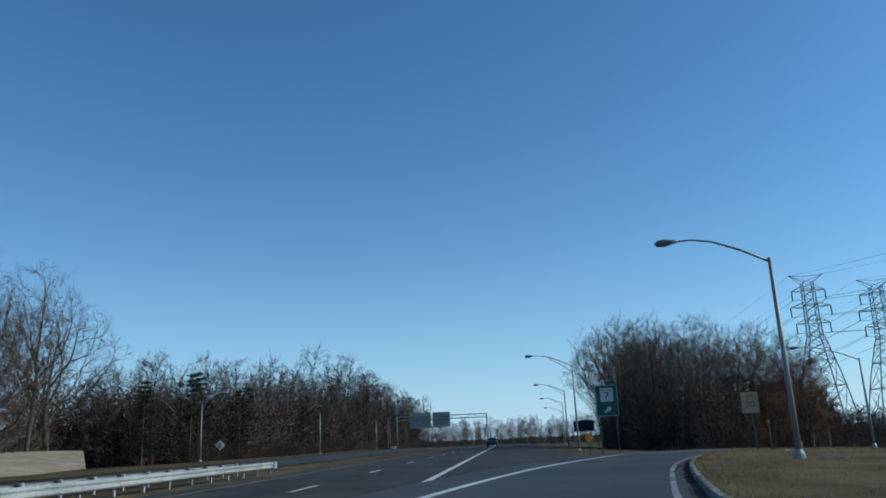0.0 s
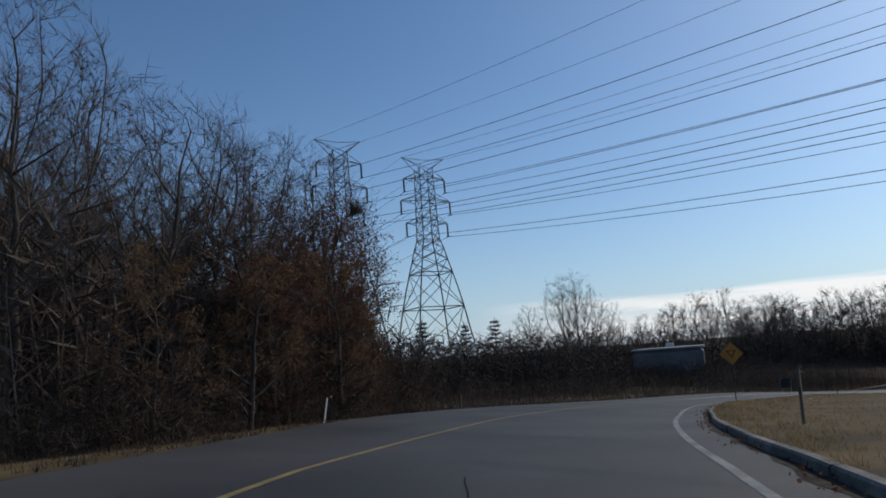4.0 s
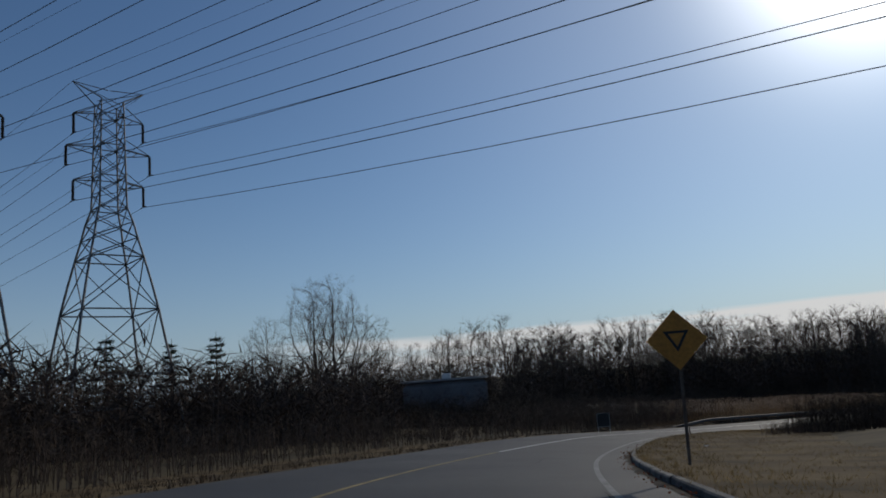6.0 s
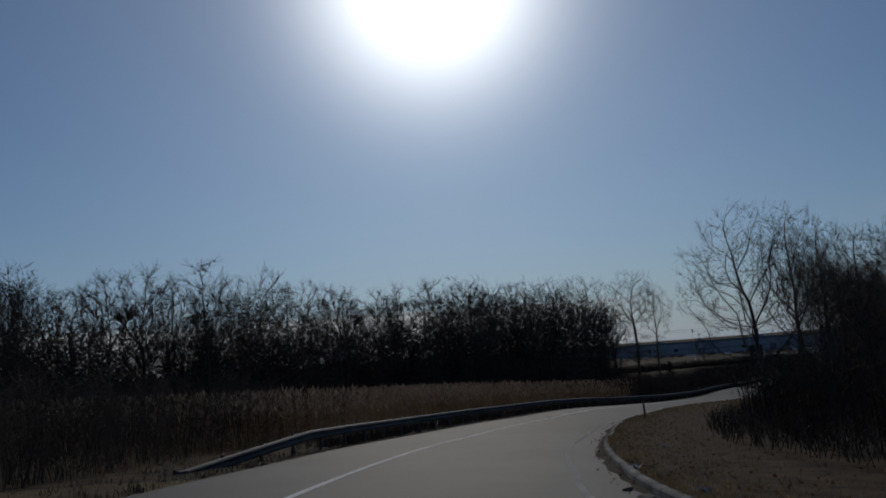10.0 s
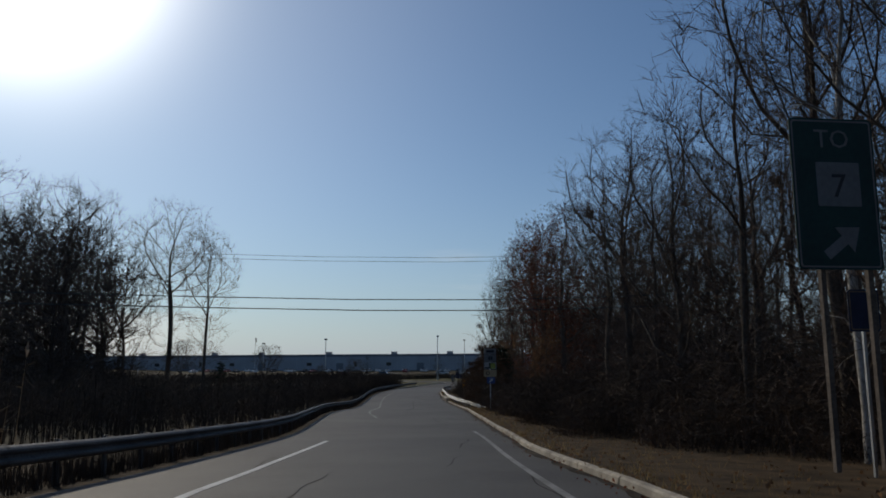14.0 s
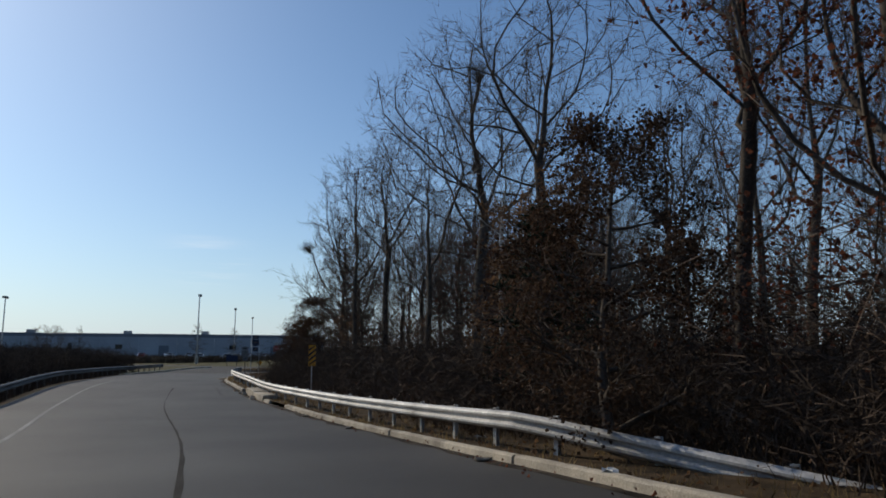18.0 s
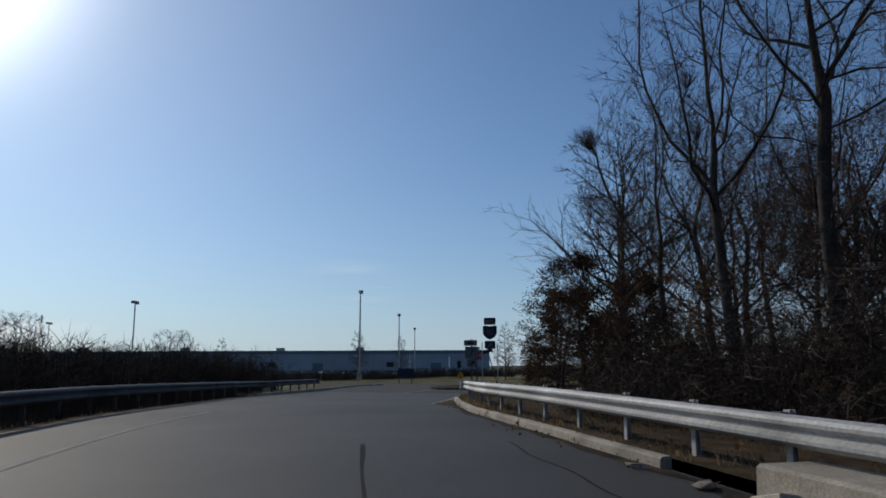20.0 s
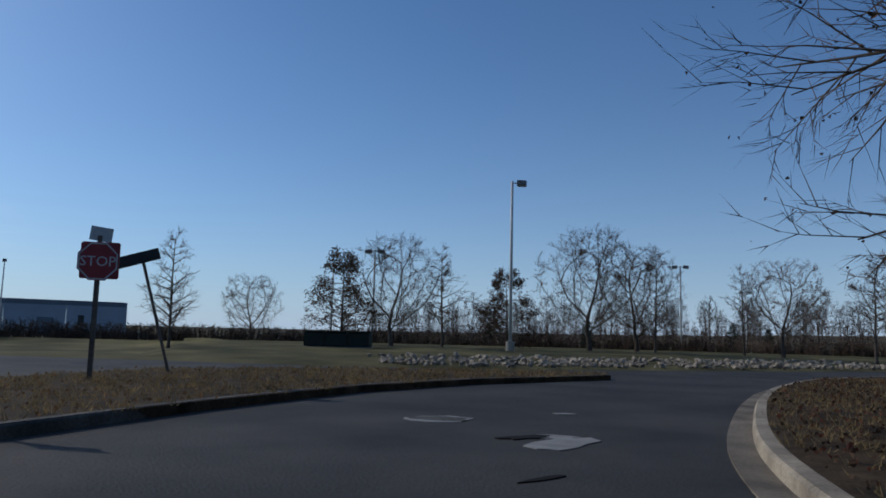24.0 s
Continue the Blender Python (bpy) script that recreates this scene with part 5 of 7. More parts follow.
# inside of the curve
plant("oak_b", 166, 84.5, 1.12)
wood([(166, 83), (176, 78), (190, 70), (206, 62), (218, 55), (212, 42), (190, 48), (168, 62)], 4.6, ["tall_a", "tall_b", "tall_c", "tall_b", "tall_a", "tall_c"], (0.9, 1.15), 6)
wood([(219, 49), (232, 41.5), (246, 34.5), (258, 26), (268, 22), (262, 14), (236, 22), (214, 36)], 6.0, ["tall_a", "tall_b", "tall_c", "tall_a", "oak_b", "oak_tall"], (0.9, 1.2), 7)
for x, y, k, z in ((226.4, 49.7, "oak_leaf", 1.3), (231.5, 48.0, "oak_leaf", 1.25), (224.5, 53.0, "oak_tan", 0.8), (228, 51, "oak_tan", 0.7), (258.6, 30.3, "oak_big", 1.0), (269.0, 28.5, "oak_tall", 0.95), (273, 28, "tall_a", 1.1), (277.5, 25.5, "tall_b", 0.95), (262, 31.5, "tall_b", 1.2), (247, 39.5, "oak_tall", 1.0), (236, 46, "tall_a", 1.2), (235.4, 53.2, "oak_brown", 0.8), (206, 60.5, "oak_tall", 0.9), (196, 66.0, "oak_b", 0.85), (241, 47.5, "cedar", 1.05), (242.5, 45.5, "oak_tan", 0.9), (252, 36, "pale", 1.05), (182, 74.5, "pale", 1.05),
                   (181, 74, "tall_b", 0.95), (184.5, 71.5, "tall_a", 1.1), (263, 30, "oak_tan", 0.5), (276, 25, "oak_b", 0.9), (274, 27.5, "oak_tan", 0.6), (271.2, 34.2, "oak_brown", 0.5)):
    plant(k, x, y, z)
woodland("deep_wood", [(172, 74), (190, 66), (220, 50), (258, 30), (276, 18), (268, -6), (232, 10), (196, 34), (168, 56)], 7.5, (0.45, 0.65), 71, "deep stand of thin leafless trees and saplings", 3600, 7.0, 0.035)
brng = random.Random(9)
for k, q in enumerate(np.arange(200, 344, 2.1)):
    r = KERB(q) + (3.4 if q > 250 else 5.4) + brng.uniform(0, 1.8) + (2.5 if q < 232 else 1.2 if q < 256 else 0)
    x, y, z = at(q, r)
    plant(("brush_a", "brush_b", "brush_c")[k % 3], x, y, brng.uniform(0.85, 1.25))
    x, y, z = at(q + 1, r + 4.5)
    plant(("brush_c", "brush_a", "brush_b")[k % 3], x, y, brng.uniform(1.0, 1.4))
for k, (x, y) in enumerate(((150, 83), (154, 84), (157, 82.5), (160, 83.5), (163, 81), (167, 80.5), (155, 79), (148, 79), (162, 77), (170, 78.5), (144, 77), (140, 74), (174, 77.5), (166, 77), (152, 77), (158, 75))):
    plant(("brush_c", "brush_a", "brush_b")[k % 3], x, y, 1.5)
for x, y, k, z in ((156, 78, "tall_c", 0.7), (151, 76, "tall_a", 0.65), (160, 76, "oak_tan", 0.8), (145, 72, "tall_b", 0.65)):
    plant(k, x, y, z)

# corner tree with brown leaves, overhanging the road
plant("oak_level", 289.9, 13.5, 1.2)
plant("oak_low", 286.6, 18.4, 1.02)
plant("oak_brown", 284.4, 23.1, 0.95)
plant("oak_low", 284.0, 20.8, 1.2)
plant("oak_brown", 283.0, 26.3, 0.66)
plant("oak_brown", 288.2, 21.8, 0.74)
plant("oak_brown", 285.2, 17.5, 0.8)
wood([(262, 24), (276, 22), (284, 12), (284, -6), (264, -6)], 4.5, ["tall_a", "tall_b", "oak_b", "oak_leaf"], (0.85, 1.05), 8)
for k, (x, y) in enumerate(((284, 19), (281, 23), (278, 26), (286, 15), (283, 14), (287, 9), (279, 20))):
    plant(("brush_a", "brush_b", "brush_c")[k % 3], x, y, 0.9)


plant("oak_tall", 267.6, 78.6, 1.25)
plant("tall_c", 266.8, 74.4, 1.5)
for x, y, k, z in ((262, 86, "oak_a", 1.2), (254, 90, "oak_tall", 1.15), (246, 97, "oak_a", 1.35), (238, 103, "oak_b", 1.35), (232, 110, "oak_a", 1.3)):
    plant(k, x, y, z)
plant("cedar", 266, 72.5, 0.75)


# ---- power line ----
def lattice_tower(x, y, base, top, label, arms_rz):
    """A four-legged lattice tower: splayed below, a narrow shaft above with three arms a side and a forked peak."""
    t = thing("transmission_tower", label, "tower", "power line towers", at=(x, y, base), rz=arms_rz)
    H = top - base
    zw, zt = H * 0.645, H * 0.955
    levels = [(0.0, 5.6), (0.105, 5.05), (0.19, 4.6), (0.27, 4.1), (0.36, 3.6), (0.44, 3.05), (0.505, 2.55), (0.56, 2.1), (0.605, 1.65), (0.645, 1.25),
              (0.69, 1.2), (0.735, 1.17), (0.78, 1.14), (0.825, 1.1), (0.87, 1.08), (0.915, 1.05), (0.955, 1.02)]
    lv = [(z * H, w * (0.86 if z < 0.6 else 0.93)) for z, w in levels]
    cor = ((-1, -1), (1, -1), (1, 1), (-1, 1))

    def corner(i, k):
        z, w = lv[i]
        return Vector((cor[k][0] * w, cor[k][1] * w, z))
    for k in range(4):
        g = Geo()
        g.tube([corner(i, k) for i in range(len(lv))], [0.13 - 0.004 * i for i in range(len(lv))], 4)
        part("leg", g, TOWER, t)
    for k in range(4):
        e = (k + 1) % 4
        for i in range(len(lv) - 1):
            r = 0.055 if i < 8 else 0.045
            if i < 6:
                mid = (corner(i + 1, k) + corner(i + 1, e)) / 2
                low = (corner(i, k) + corner(i, e)) / 2
                pair = ((corner(i, k), mid), (corner(i, e), mid)) if i % 2 == 0 else ((low, corner(i + 1, k)), (low, corner(i + 1, e)))
            else:
                pair = ((corner(i, k), corner(i + 1, e)), (corner(i, e), corner(i + 1, k)))
            for p, q in pair:
                part("brace", Geo().tube([p, q], [r, r], 4), TOWER, t)
            if i in (1, 2, 4, 6, 9, 11, 13, 15):
                part("brace", Geo().tube([corner(i, k), corner(i, e)], [r * 1.3, r * 1.3], 4), TOWER, t)
    tips = []
    for share, reach in ((0.715, 3.0), (0.81, 3.6), (0.905, 3.0)):
        z = share * H
        for sx in (-1, 1):
            a = part("cross_arm", Geo().tube([(sx * 1.1, -1.1, z), (sx * reach, 0, z + 0.1)], [0.07, 0.05], 4).tube([(sx * 1.1, 1.1, z), (sx * reach, 0, z + 0.1)], [0.07, 0.05], 4)
                     .tube([(sx * 1.1, -1.1, z + 0.95), (sx * reach, 0, z + 0.15)], [0.05, 0.05], 4).tube([(sx * 1.1, 1.1, z + 0.95), (sx * reach, 0, z + 0.15)], [0.05, 0.05], 4)
                     .tube([(sx * reach * 0.62, -0.5, z + 0.04), (sx * reach * 0.62, 0.5, z + 0.04)], [0.04, 0.04], 4), TOWER, t)
            g = Geo()
            n = 12
            g.tube([(sx * reach, 0, z + 0.05 - 1.75 * i / (2 * n)) for i in range(2 * n + 1)], [0.15 if i % 2 else 0.08 for i in range(2 * n + 1)], 8)
            part("insulator", g, GLASSY, a, "dark insulator string")
            tips.append(Vector((sx * reach, 0, z - 1.75)))
    for sx in (-1, 1):
        tip = (sx * 3.1, 0, H)
        for foot, r in (((sx * 1.0, -1.0, zt), 0.06), ((sx * 1.0, 1.0, zt), 0.06), ((sx * 0.1, 0, H - 0.25), 0.05), ((-sx * 1.0, 0, zt), 0.045)):
            part("peak_strut", Geo().tube([foot, tip], [r, r * 0.85], 4), TOWER, t)
        tips.append(Vector(tip))
    m = pose(x, y, base, 0, 0, arms_rz)
    return [m @ q for q in tips]


ARMS = -8.3
tips_r = lattice_tower(77.0, 141.2, 2.4, 34.5, "grey steel lattice transmission tower behind the shrubs", ARMS)
tips_l = lattice_tower(64.8, 142.1, 2.9, 36.1, "grey steel lattice transmission tower partly behind trees", ARMS)
run = Vector((0.03, -1.0, 0)).normalized()
for tips in (tips_r, tips_l):
    for k, p in enumerate(tips):
        for way, span, sag, drop in ((1, 300, 9.0, 1.0), (-1, 260, 8.0, -2.0)):
            q = p + run * way * span + Vector((0, 0, -drop))
            pts = [p.lerp(q, i / 24) - Vector((0, 0, 4 * sag * (i / 24) * (1 - i / 24))) for i in range(25)]
            r = 0.028 if k < 6 else 0.018
            w = thing("power_cable", "dark overhead power cable between towers", "cable", "overhead cables", at=tuple(p))
            part("conductor", Geo().tube([v - p for v in pts], [r] * 25, 4), WIRE, w)
            if k < 6:
                part("jumper", Geo().tube([(0, 0, 0), tuple(run * way * 0.5 + Vector((0, 0, 0.02)))], [0.05, 0.035], 5), WIRE, w)


def utility_pole(x, y, h, label):
    z = ground_at(x, y)
    t = thing("utility_pole", label, "pole", at=(x, y, z))
    part("pole", Geo().tube([(0, 0, -0.4), (0, 0, h)], [0.16, 0.11], 9), WOODPOST, t, smooth=True)
    part("cross_arm", Geo().box((0, 0, h - 0.5), (0.1, 2.2, 0.11)), WOODPOST, t)
    return Vector((x, y, z + h))


cx, cy = 203.0, 74.5
ua = Vector((0.36, 0.933, 0))
left_top, right_top = utility_pole(cx + ua.x * 62, cy + ua.y * 62, 9, "brown timber utility pole among trees"), utility_pole(cx - ua.x * 40, cy - ua.y * 40, 9, "brown timber utility pole in the woods")
for over, dx in ((5.3, 0.0), (4.7, -1.5), (7.6, 4.0), (7.9, 4.6)):
    c = Vector((cx + dx, cy, -5.1 + over))
    a, b = left_top + Vector((dx, 0, over - 8)), right_top + Vector((dx, 0, over - 8))
    pts = []
    for i in range(17):
        u = i / 16
        pts.append(a.lerp(c, u / 0.6) + Vector((0, 0, -1.2 * (u / 0.6) * (1 - u / 0.6))) if u < 0.6 else c.lerp(b, (u - 0.6) / 0.4) + Vector((0, 0, -1.0 * ((u - 0.6) / 0.4) * (1 - (u - 0.6) / 0.4))))
    w = thing("utility_cable", "thin dark utility cable crossing above the ramp", "cable", "overhead cables", at=tuple(a))
    part("conductor", Geo().tube([p - a for p in pts], [0.022 if over < 7 else 0.009] * 17, 4), WIRE, w)


# ---- street lamps ----
def cobra_lamp(x, y, pole_h, arm, rz, label, double=False):
    """A tapered pole with a long curved arm and a flat lamp head."""
    t = thing("street_lamp", label, "street lamp", "highway lamps", at=(x, y, ground_at(x, y) - 0.05), rz=rz)
    part("base", Geo().tube([(0, 0, -0.1), (0, 0, 0.35), (0, 0, 0.5)], [0.24, 0.2, 0.12], 10), POLE, t)
    part("pole", Geo().tube([(0, 0, 0), (0, 0, pole_h * 0.5), (0, 0, pole_h)], [0.115, 0.095, 0.07], 10), POLE, t, smooth=True)
    tip = (-arm, 0, pole_h + 1.0)
    a = part("arm", Geo().tube([(0, 0, pole_h - 0.15), (-arm * 0.3, 0, pole_h + 0.42), (-arm * 0.6, 0, pole_h + 0.86), (-arm * 0.82, 0, pole_h + 1.0), tip], [0.05, 0.045, 0.04, 0.036, 0.032], 8), POLE, t, smooth=True)
    if double:
        part("brace", Geo().tube([(0, 0, pole_h - 0.75), (-arm * 0.3, 0, pole_h + 0.1), (-arm * 0.6, 0, pole_h + 0.72)], [0.035, 0.03, 0.025], 7), POLE, t, smooth=True)
    head = Geo().tube([(-arm + 0.1, 0, pole_h + 1.0), (-arm - 0.12, 0, pole_h + 1.0), (-arm - 0.4, 0, pole_h + 0.98), (-arm - 0.66, 0, pole_h + 0.97), (-arm - 0.78, 0, pole_h + 0.97)], [0.05, 0.1, 0.16, 0.13, 0.05], 9)
    h = part("lamp_head", head, HOUSING, a, smooth=True)
    return t


cobra_lamp(12.58, 25.9, 7.65, 3.4, -12, "grey street lamp with a long curved arm over the ramp")
cobra_lamp(32.2, 60.5, 7.3, 5.0, 6, "grey street lamp with a curved arm beside the ramp")
for y, x in ((72.8, 10.3), (114, 13.7), (156, 17.6), (200, 21.8)):
    cobra_lamp(x, y, 8.6, 3.9, 4, "grey street lamp on the grass beside the highway", True)
cobra_lamp(-31.6, 84.6, 7.0, 2.2, 185, "grey street lamp on the far side of the highway", True)
cobra_lamp(-35.0, 150, 8.5, 2.6, 185, "grey street lamp on the far side of the highway", True)
for x, y in ((-26.3, 124.5), (-24.2, 176)):
    t = thing("utility_pole", "bare grey pole beside the far carriageway", "pole", at=(x, y, ground_at(x, y)))
    part("pole", Geo().tube([(0, 0, -0.3), (0, 0, 6.5)], [0.11, 0.08], 8), POLE, t, smooth=True)
    part("base", Geo().tube([(0, 0, -0.1), (0, 0, 0.4)], [0.2, 0.15], 8), CONCRETE, t)


def lot_lamp(x, y, z, h, heads, rz, label, pale=True):
    t = thing("car_park_lamp", label, "street lamp", "car park lamps", at=(x, y, z), rz=rz)
    part("base", Geo().tube([(0, 0, -0.4), (0, 0, 0.55)], [0.28, 0.28], 12), CONCRETE, t)
    part("pole", Geo().tube([(0, 0, 0.5), (0, 0, h)], [0.11, 0.085], 8), POLE_W if pale else POLE, t, smooth=True)
    for sx in heads:
        a = part("bracket", Geo().box((sx * 0.2, 0, h - 0.12), (0.4, 0.06, 0.06)), POLE, t)
        part("lamp_head", Geo().box((sx * 0.62, 0, h - 0.14), (0.62, 0.5, 0.34), 0, 0, sx * 4), HOUSING, a)
        part("lens", Geo().box((sx * 0.62, 0, h - 0.325), (0.5, 0.4, 0.03), 0, 0, sx * 4), LENS, a)
    return t


lot_lamp(337.5, 7.0, -6.9, 10.4, (1,), -35, "tall car park lamp with one box head")
lot_lamp(366.9, -16.7, -6.9, 10.4, (-1, 1), -30, "tall car park lamp with two box heads")
lot_lamp(364.7, 26.8, -6.9, 10.2, (-1, 1), -30, "tall car park lamp with two box heads")
lot_lamp(312.6, -21.4, -7.0, 10.9, (-1,), 20, "tall pale car park lamp on the lawn")
lot_lamp(333.5, -37.0, -7.0, 9.0, (-1, 1), 20, "dark car park lamp behind young trees", False)
lot_lamp(341.0, -40.5, -7.0, 8.2, (1,), 20, "dark car park lamp behind young trees", False)
lot_lamp(310.4, -65.6, -6.9, 9.6, (-1, 1), 10, "pale car park lamp with two box heads")
lot_lamp(307.8, -105.0, -7.0, 9.4, (-1, 1), 10, "pale car park lamp in the distance")
lot_lamp(398, -40, -7.0, 10.4, (-1, 1), -30, "car park lamp in front of the warehouse")
lot_lamp(420, 30, -7.0, 10.4, (-1, 1), -30, "car park lamp in front of the warehouse")


# ---- signs ----
def post(parent, x, h, w=0.08, mat=None, y=0.06, z0=-0.4, tilt=0.0):
    return part("post", Geo().box((x, y, (h + z0) / 2), (w, w, h - z0), 0, 0, tilt), mat or STEEL, parent)


def panel(parent, name, w, h, cx, cz, mat, y=0.0, r=0.05, border=None, label=""):
    """A sign panel with rounded corners and, where given, a painted border."""
    p = part(name, Geo().plate(rounded(w, h, r, cx, cz), y, y + 0.012), mat, parent, label)
    part("sheet_back", Geo().plate(rounded(w - 0.01, h - 0.01, r, cx, cz), y + 0.0125, y + 0.016), S_BACK, p)
    if border:
        o, i = rounded(w - 0.05, h - 0.05, r * 0.8, cx, cz), rounded(w - 0.10, h - 0.10, r * 0.6, cx, cz)
        n = len(o)
        g = Geo().add([(a, y - 0.004, b) for a, b in o] + [(a, y - 0.004, b) for a, b in i], [(k, (k + 1) % n, (k + 1) % n + n, k + n) for k in range(n)])
        part("border", g, border, p)
    return p


def arrow(parent, cx, cz, size, angle, mat, y):
    a = radians(angle)
    shape = [(-0.5, -0.11), (0.05, -0.11), (0.05, -0.34), (0.5, 0.0), (0.05, 0.34), (0.05, 0.11), (-0.5, 0.11)]
    pts = [(cx + size * (u * math.cos(a) - v * math.sin(a)), cz + size * (u * math.sin(a) + v * math.cos(a))) for u, v in shape]
    return part("arrow", Geo().plate(pts, y - 0.005, y - 0.001), mat, parent)


def bars(parent, cx, cz, w, h, n, mat, y):
    """Writing too faint to read, as plain bars."""
    for k in range(n):
        part("text_bar", Geo().plate(rounded(w * (1 - 0.18 * (k % 2)), h, h * 0.3, cx, cz - k * h * 1.9, 2), y - 0.004, y - 0.001), mat, parent)


# route sign on the gore
t = thing("route_sign", "green route sign with a white 7 and an arrow", "road sign", at=(10.5, 54.75, 0.1 + lift(10.5, 54.75)), rz=-10)
for x in (-0.62, 0.62):
    post(t, x, 4.9, 0.1, WOODPOST)
p = panel(t, "sign_panel", 1.66, 2.3, 0, 3.72, S_GREEN, border=S_WHITE, r=0.1)
q = part("shield", Geo().plate(rounded(1.02, 1.05, 0.02, 0.02, 4.15), -0.006, -0.001), S_WHITE, p)
fr = Geo()
for cxx, czz, w, h in ((0.02, 4.66, 1.02, 0.03), (0.02, 3.64, 1.02, 0.03), (-0.475, 4.15, 0.03, 1.05), (0.515, 4.15, 0.03, 1.05), (0.02, 4.49, 0.96, 0.03)):
    fr.plate(rounded(w, h, 0.004, cxx, czz, 1), -0.010, -0.007)
part("shield_frame", fr, S_BLACK, q)
lettering("numeral", "7", 0.74, S_BLACK, q, 0.02, -0.012, 4.06)
arrow(p, 0.05, 3.05, 0.62, 38, S_WHITE, -0.001)

# speed sign beside the ramp
t = thing("ramp_speed_sign", "faded yellowish ramp speed sign reading 30 on a leaning post", "road sign", at=(16.8, 42.55, ground_at(16.8, 42.55) - 0.3), rz=-14)
post(t, 0.05, 3.4, 0.09, WOODPOST, tilt=-3)
p = panel(t, "sign_panel", 0.94, 1.2, 0, 3.12, S_FADED, r=0.06)
lettering("word", "EXIT", 0.2, S_GREY, p, 0, -0.004, 3.5)
lettering("numeral", "30", 0.52, S_GREY, p, 0, -0.004, 3.02)

# small yellow marker in the gore
t = thing("gore_marker", "small plain yellow diamond marker on a short post", "road sign", at=(8.0, 47.6, 7.0), rz=-8)
post(t, 0, 1.0, 0.06, WOODPOST)
part("sign_panel", Geo().plate([(0, 0.42), (0.28, 0.77), (0, 1.12), (-0.28, 0.77)], 0, 0.01), S_YELLOW, t)


def yield_ahead(x, y, z, rz):
    t = thing("yield_ahead_sign", "weathered yellow diamond sign with a black triangle on a leaning post", "road sign", at=(x, y, z), rz=rz)
    post(t, 0, 2.6, 0.06, WOODPOST, tilt=2)
    p = part("sign_panel", Geo().plate([(0, 1.55), (0.64, 2.19), (0, 2.83), (-0.64, 2.19)], 0, 0.012), S_AMBER, t)
    part("sheet_back", Geo().plate([(0, 1.56), (0.63, 2.19), (0, 2.82), (-0.63, 2.19)], 0.0125, 0.015), S_BACK, p)
    o, i = [(-0.27, 2.38), (0, 1.93), (0.27, 2.38)], [(-0.17, 2.325), (0, 2.045), (0.17, 2.325)]
    part("triangle", Geo().add([(a, -0.004, b) for a, b in o + i], [(k, (k + 1) % 3, (k + 1) % 3 + 3, k + 3) for k in range(3)]), S_BLACK, p)
    return t


yield_ahead(61.35, 84.6, -0.3 + lift(61.35, 84.6), -58)

# "TO 7" sign by the woods
t = thing("route_sign", "green sign with TO, a white 7 shield and an arrow, all coloured dark for shade", "road sign", at=(177.7, 81.2, -3.62), rz=-110)
for x in (-0.25, 0.42):
    post(t, x, 3.6, 0.07, WOODPOST)
# green, border, letters and shield take the shade-darkened colours
p = panel(t, "sign_panel", 1.2, 2.05, 0, 3.2, S_GREEN_SHADED, border=S_SHADED, r=0.06)
lettering("word", "TO", 0.36, S_SHADED, p, 0, -0.004, 3.93)
q = part("shield", Geo().plate(rounded(0.62, 0.6, 0.02, 0.05, 3.32), -0.006, -0.001), S_SHADED, p)
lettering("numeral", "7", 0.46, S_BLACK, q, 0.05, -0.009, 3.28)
arrow(p, 0.05, 2.55, 0.62, 38, S_SHADED, -0.001)
t = thing("blue_sign", "small dark blue sign on a thin post by the woods", "road sign", at=(179.9, 77.5, -4.45), rz=-110)
post(t, 0, 3.0, 0.05, STEEL)
panel(t, "sign_panel", 0.6, 0.75, 0, 2.7, S_NAVY, border=S_GREY)

# direction signs on one post beside the kerb
t = thing("direction_sign_post", "stack of small signs on one pale post, upper panels greyed for shade", "road sign", at=(221.65, 60.55, -6.8), rz=-124)
t.scale = (1.22, 1.22, 1.22)
post(t, 0, 4.1, 0.06, POLE_W)
# upper panels painted as dark as their backlit side looks
p = panel(t, "sign_panel", 0.76, 0.36, 0, 4.0, S_SHADED)
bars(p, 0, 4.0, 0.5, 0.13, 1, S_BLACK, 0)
p = panel(t, "sign_panel", 0.76, 0.44, 0, 3.58, S_SHADED)
bars(p, -0.05, 3.58, 0.12, 0.26, 1, S_BLACK, 0)
bars(p, 0.1, 3.58, 0.10, 0.26, 1, S_BLACK, 0)
p = panel(t, "sign_panel", 0.8, 0.46, 0, 3.1, S_BLACK, border=S_WHITE, r=0.02)
bars(p, -0.2, 3.24, 0.3, 0.035, 4, S_WHITE, 0)
part("emblem", Geo().plate(rounded(0.3, 0.34, 0.03, 0.18, 3.08), -0.005, -0.001), S_LIME, p)
p = panel(t, "sign_panel", 0.8, 0.44, 0, 2.63, S_FADED)
ring = [(0.13 * math.cos(a * 0.5236), 0.13 * math.sin(a * 0.5236)) for a in range(12)]
part("emblem", Geo().add([(-0.15 + u, -0.004, 2.63 + v) for u, v in ring] + [(-0.15 + u * 0.62, -0.004, 2.63 + v * 0.62) for u, v in ring], [(k, (k + 1) % 12, (k + 1) % 12 + 12, k + 12) for k in range(12)]), S_BLACK, p)
p = panel(t, "sign_panel", 0.5, 0.4, 0.05, 2.19, S_BLUE)
arrow(p, 0.05, 2.19, 0.32, 50, S_WHITE, 0)

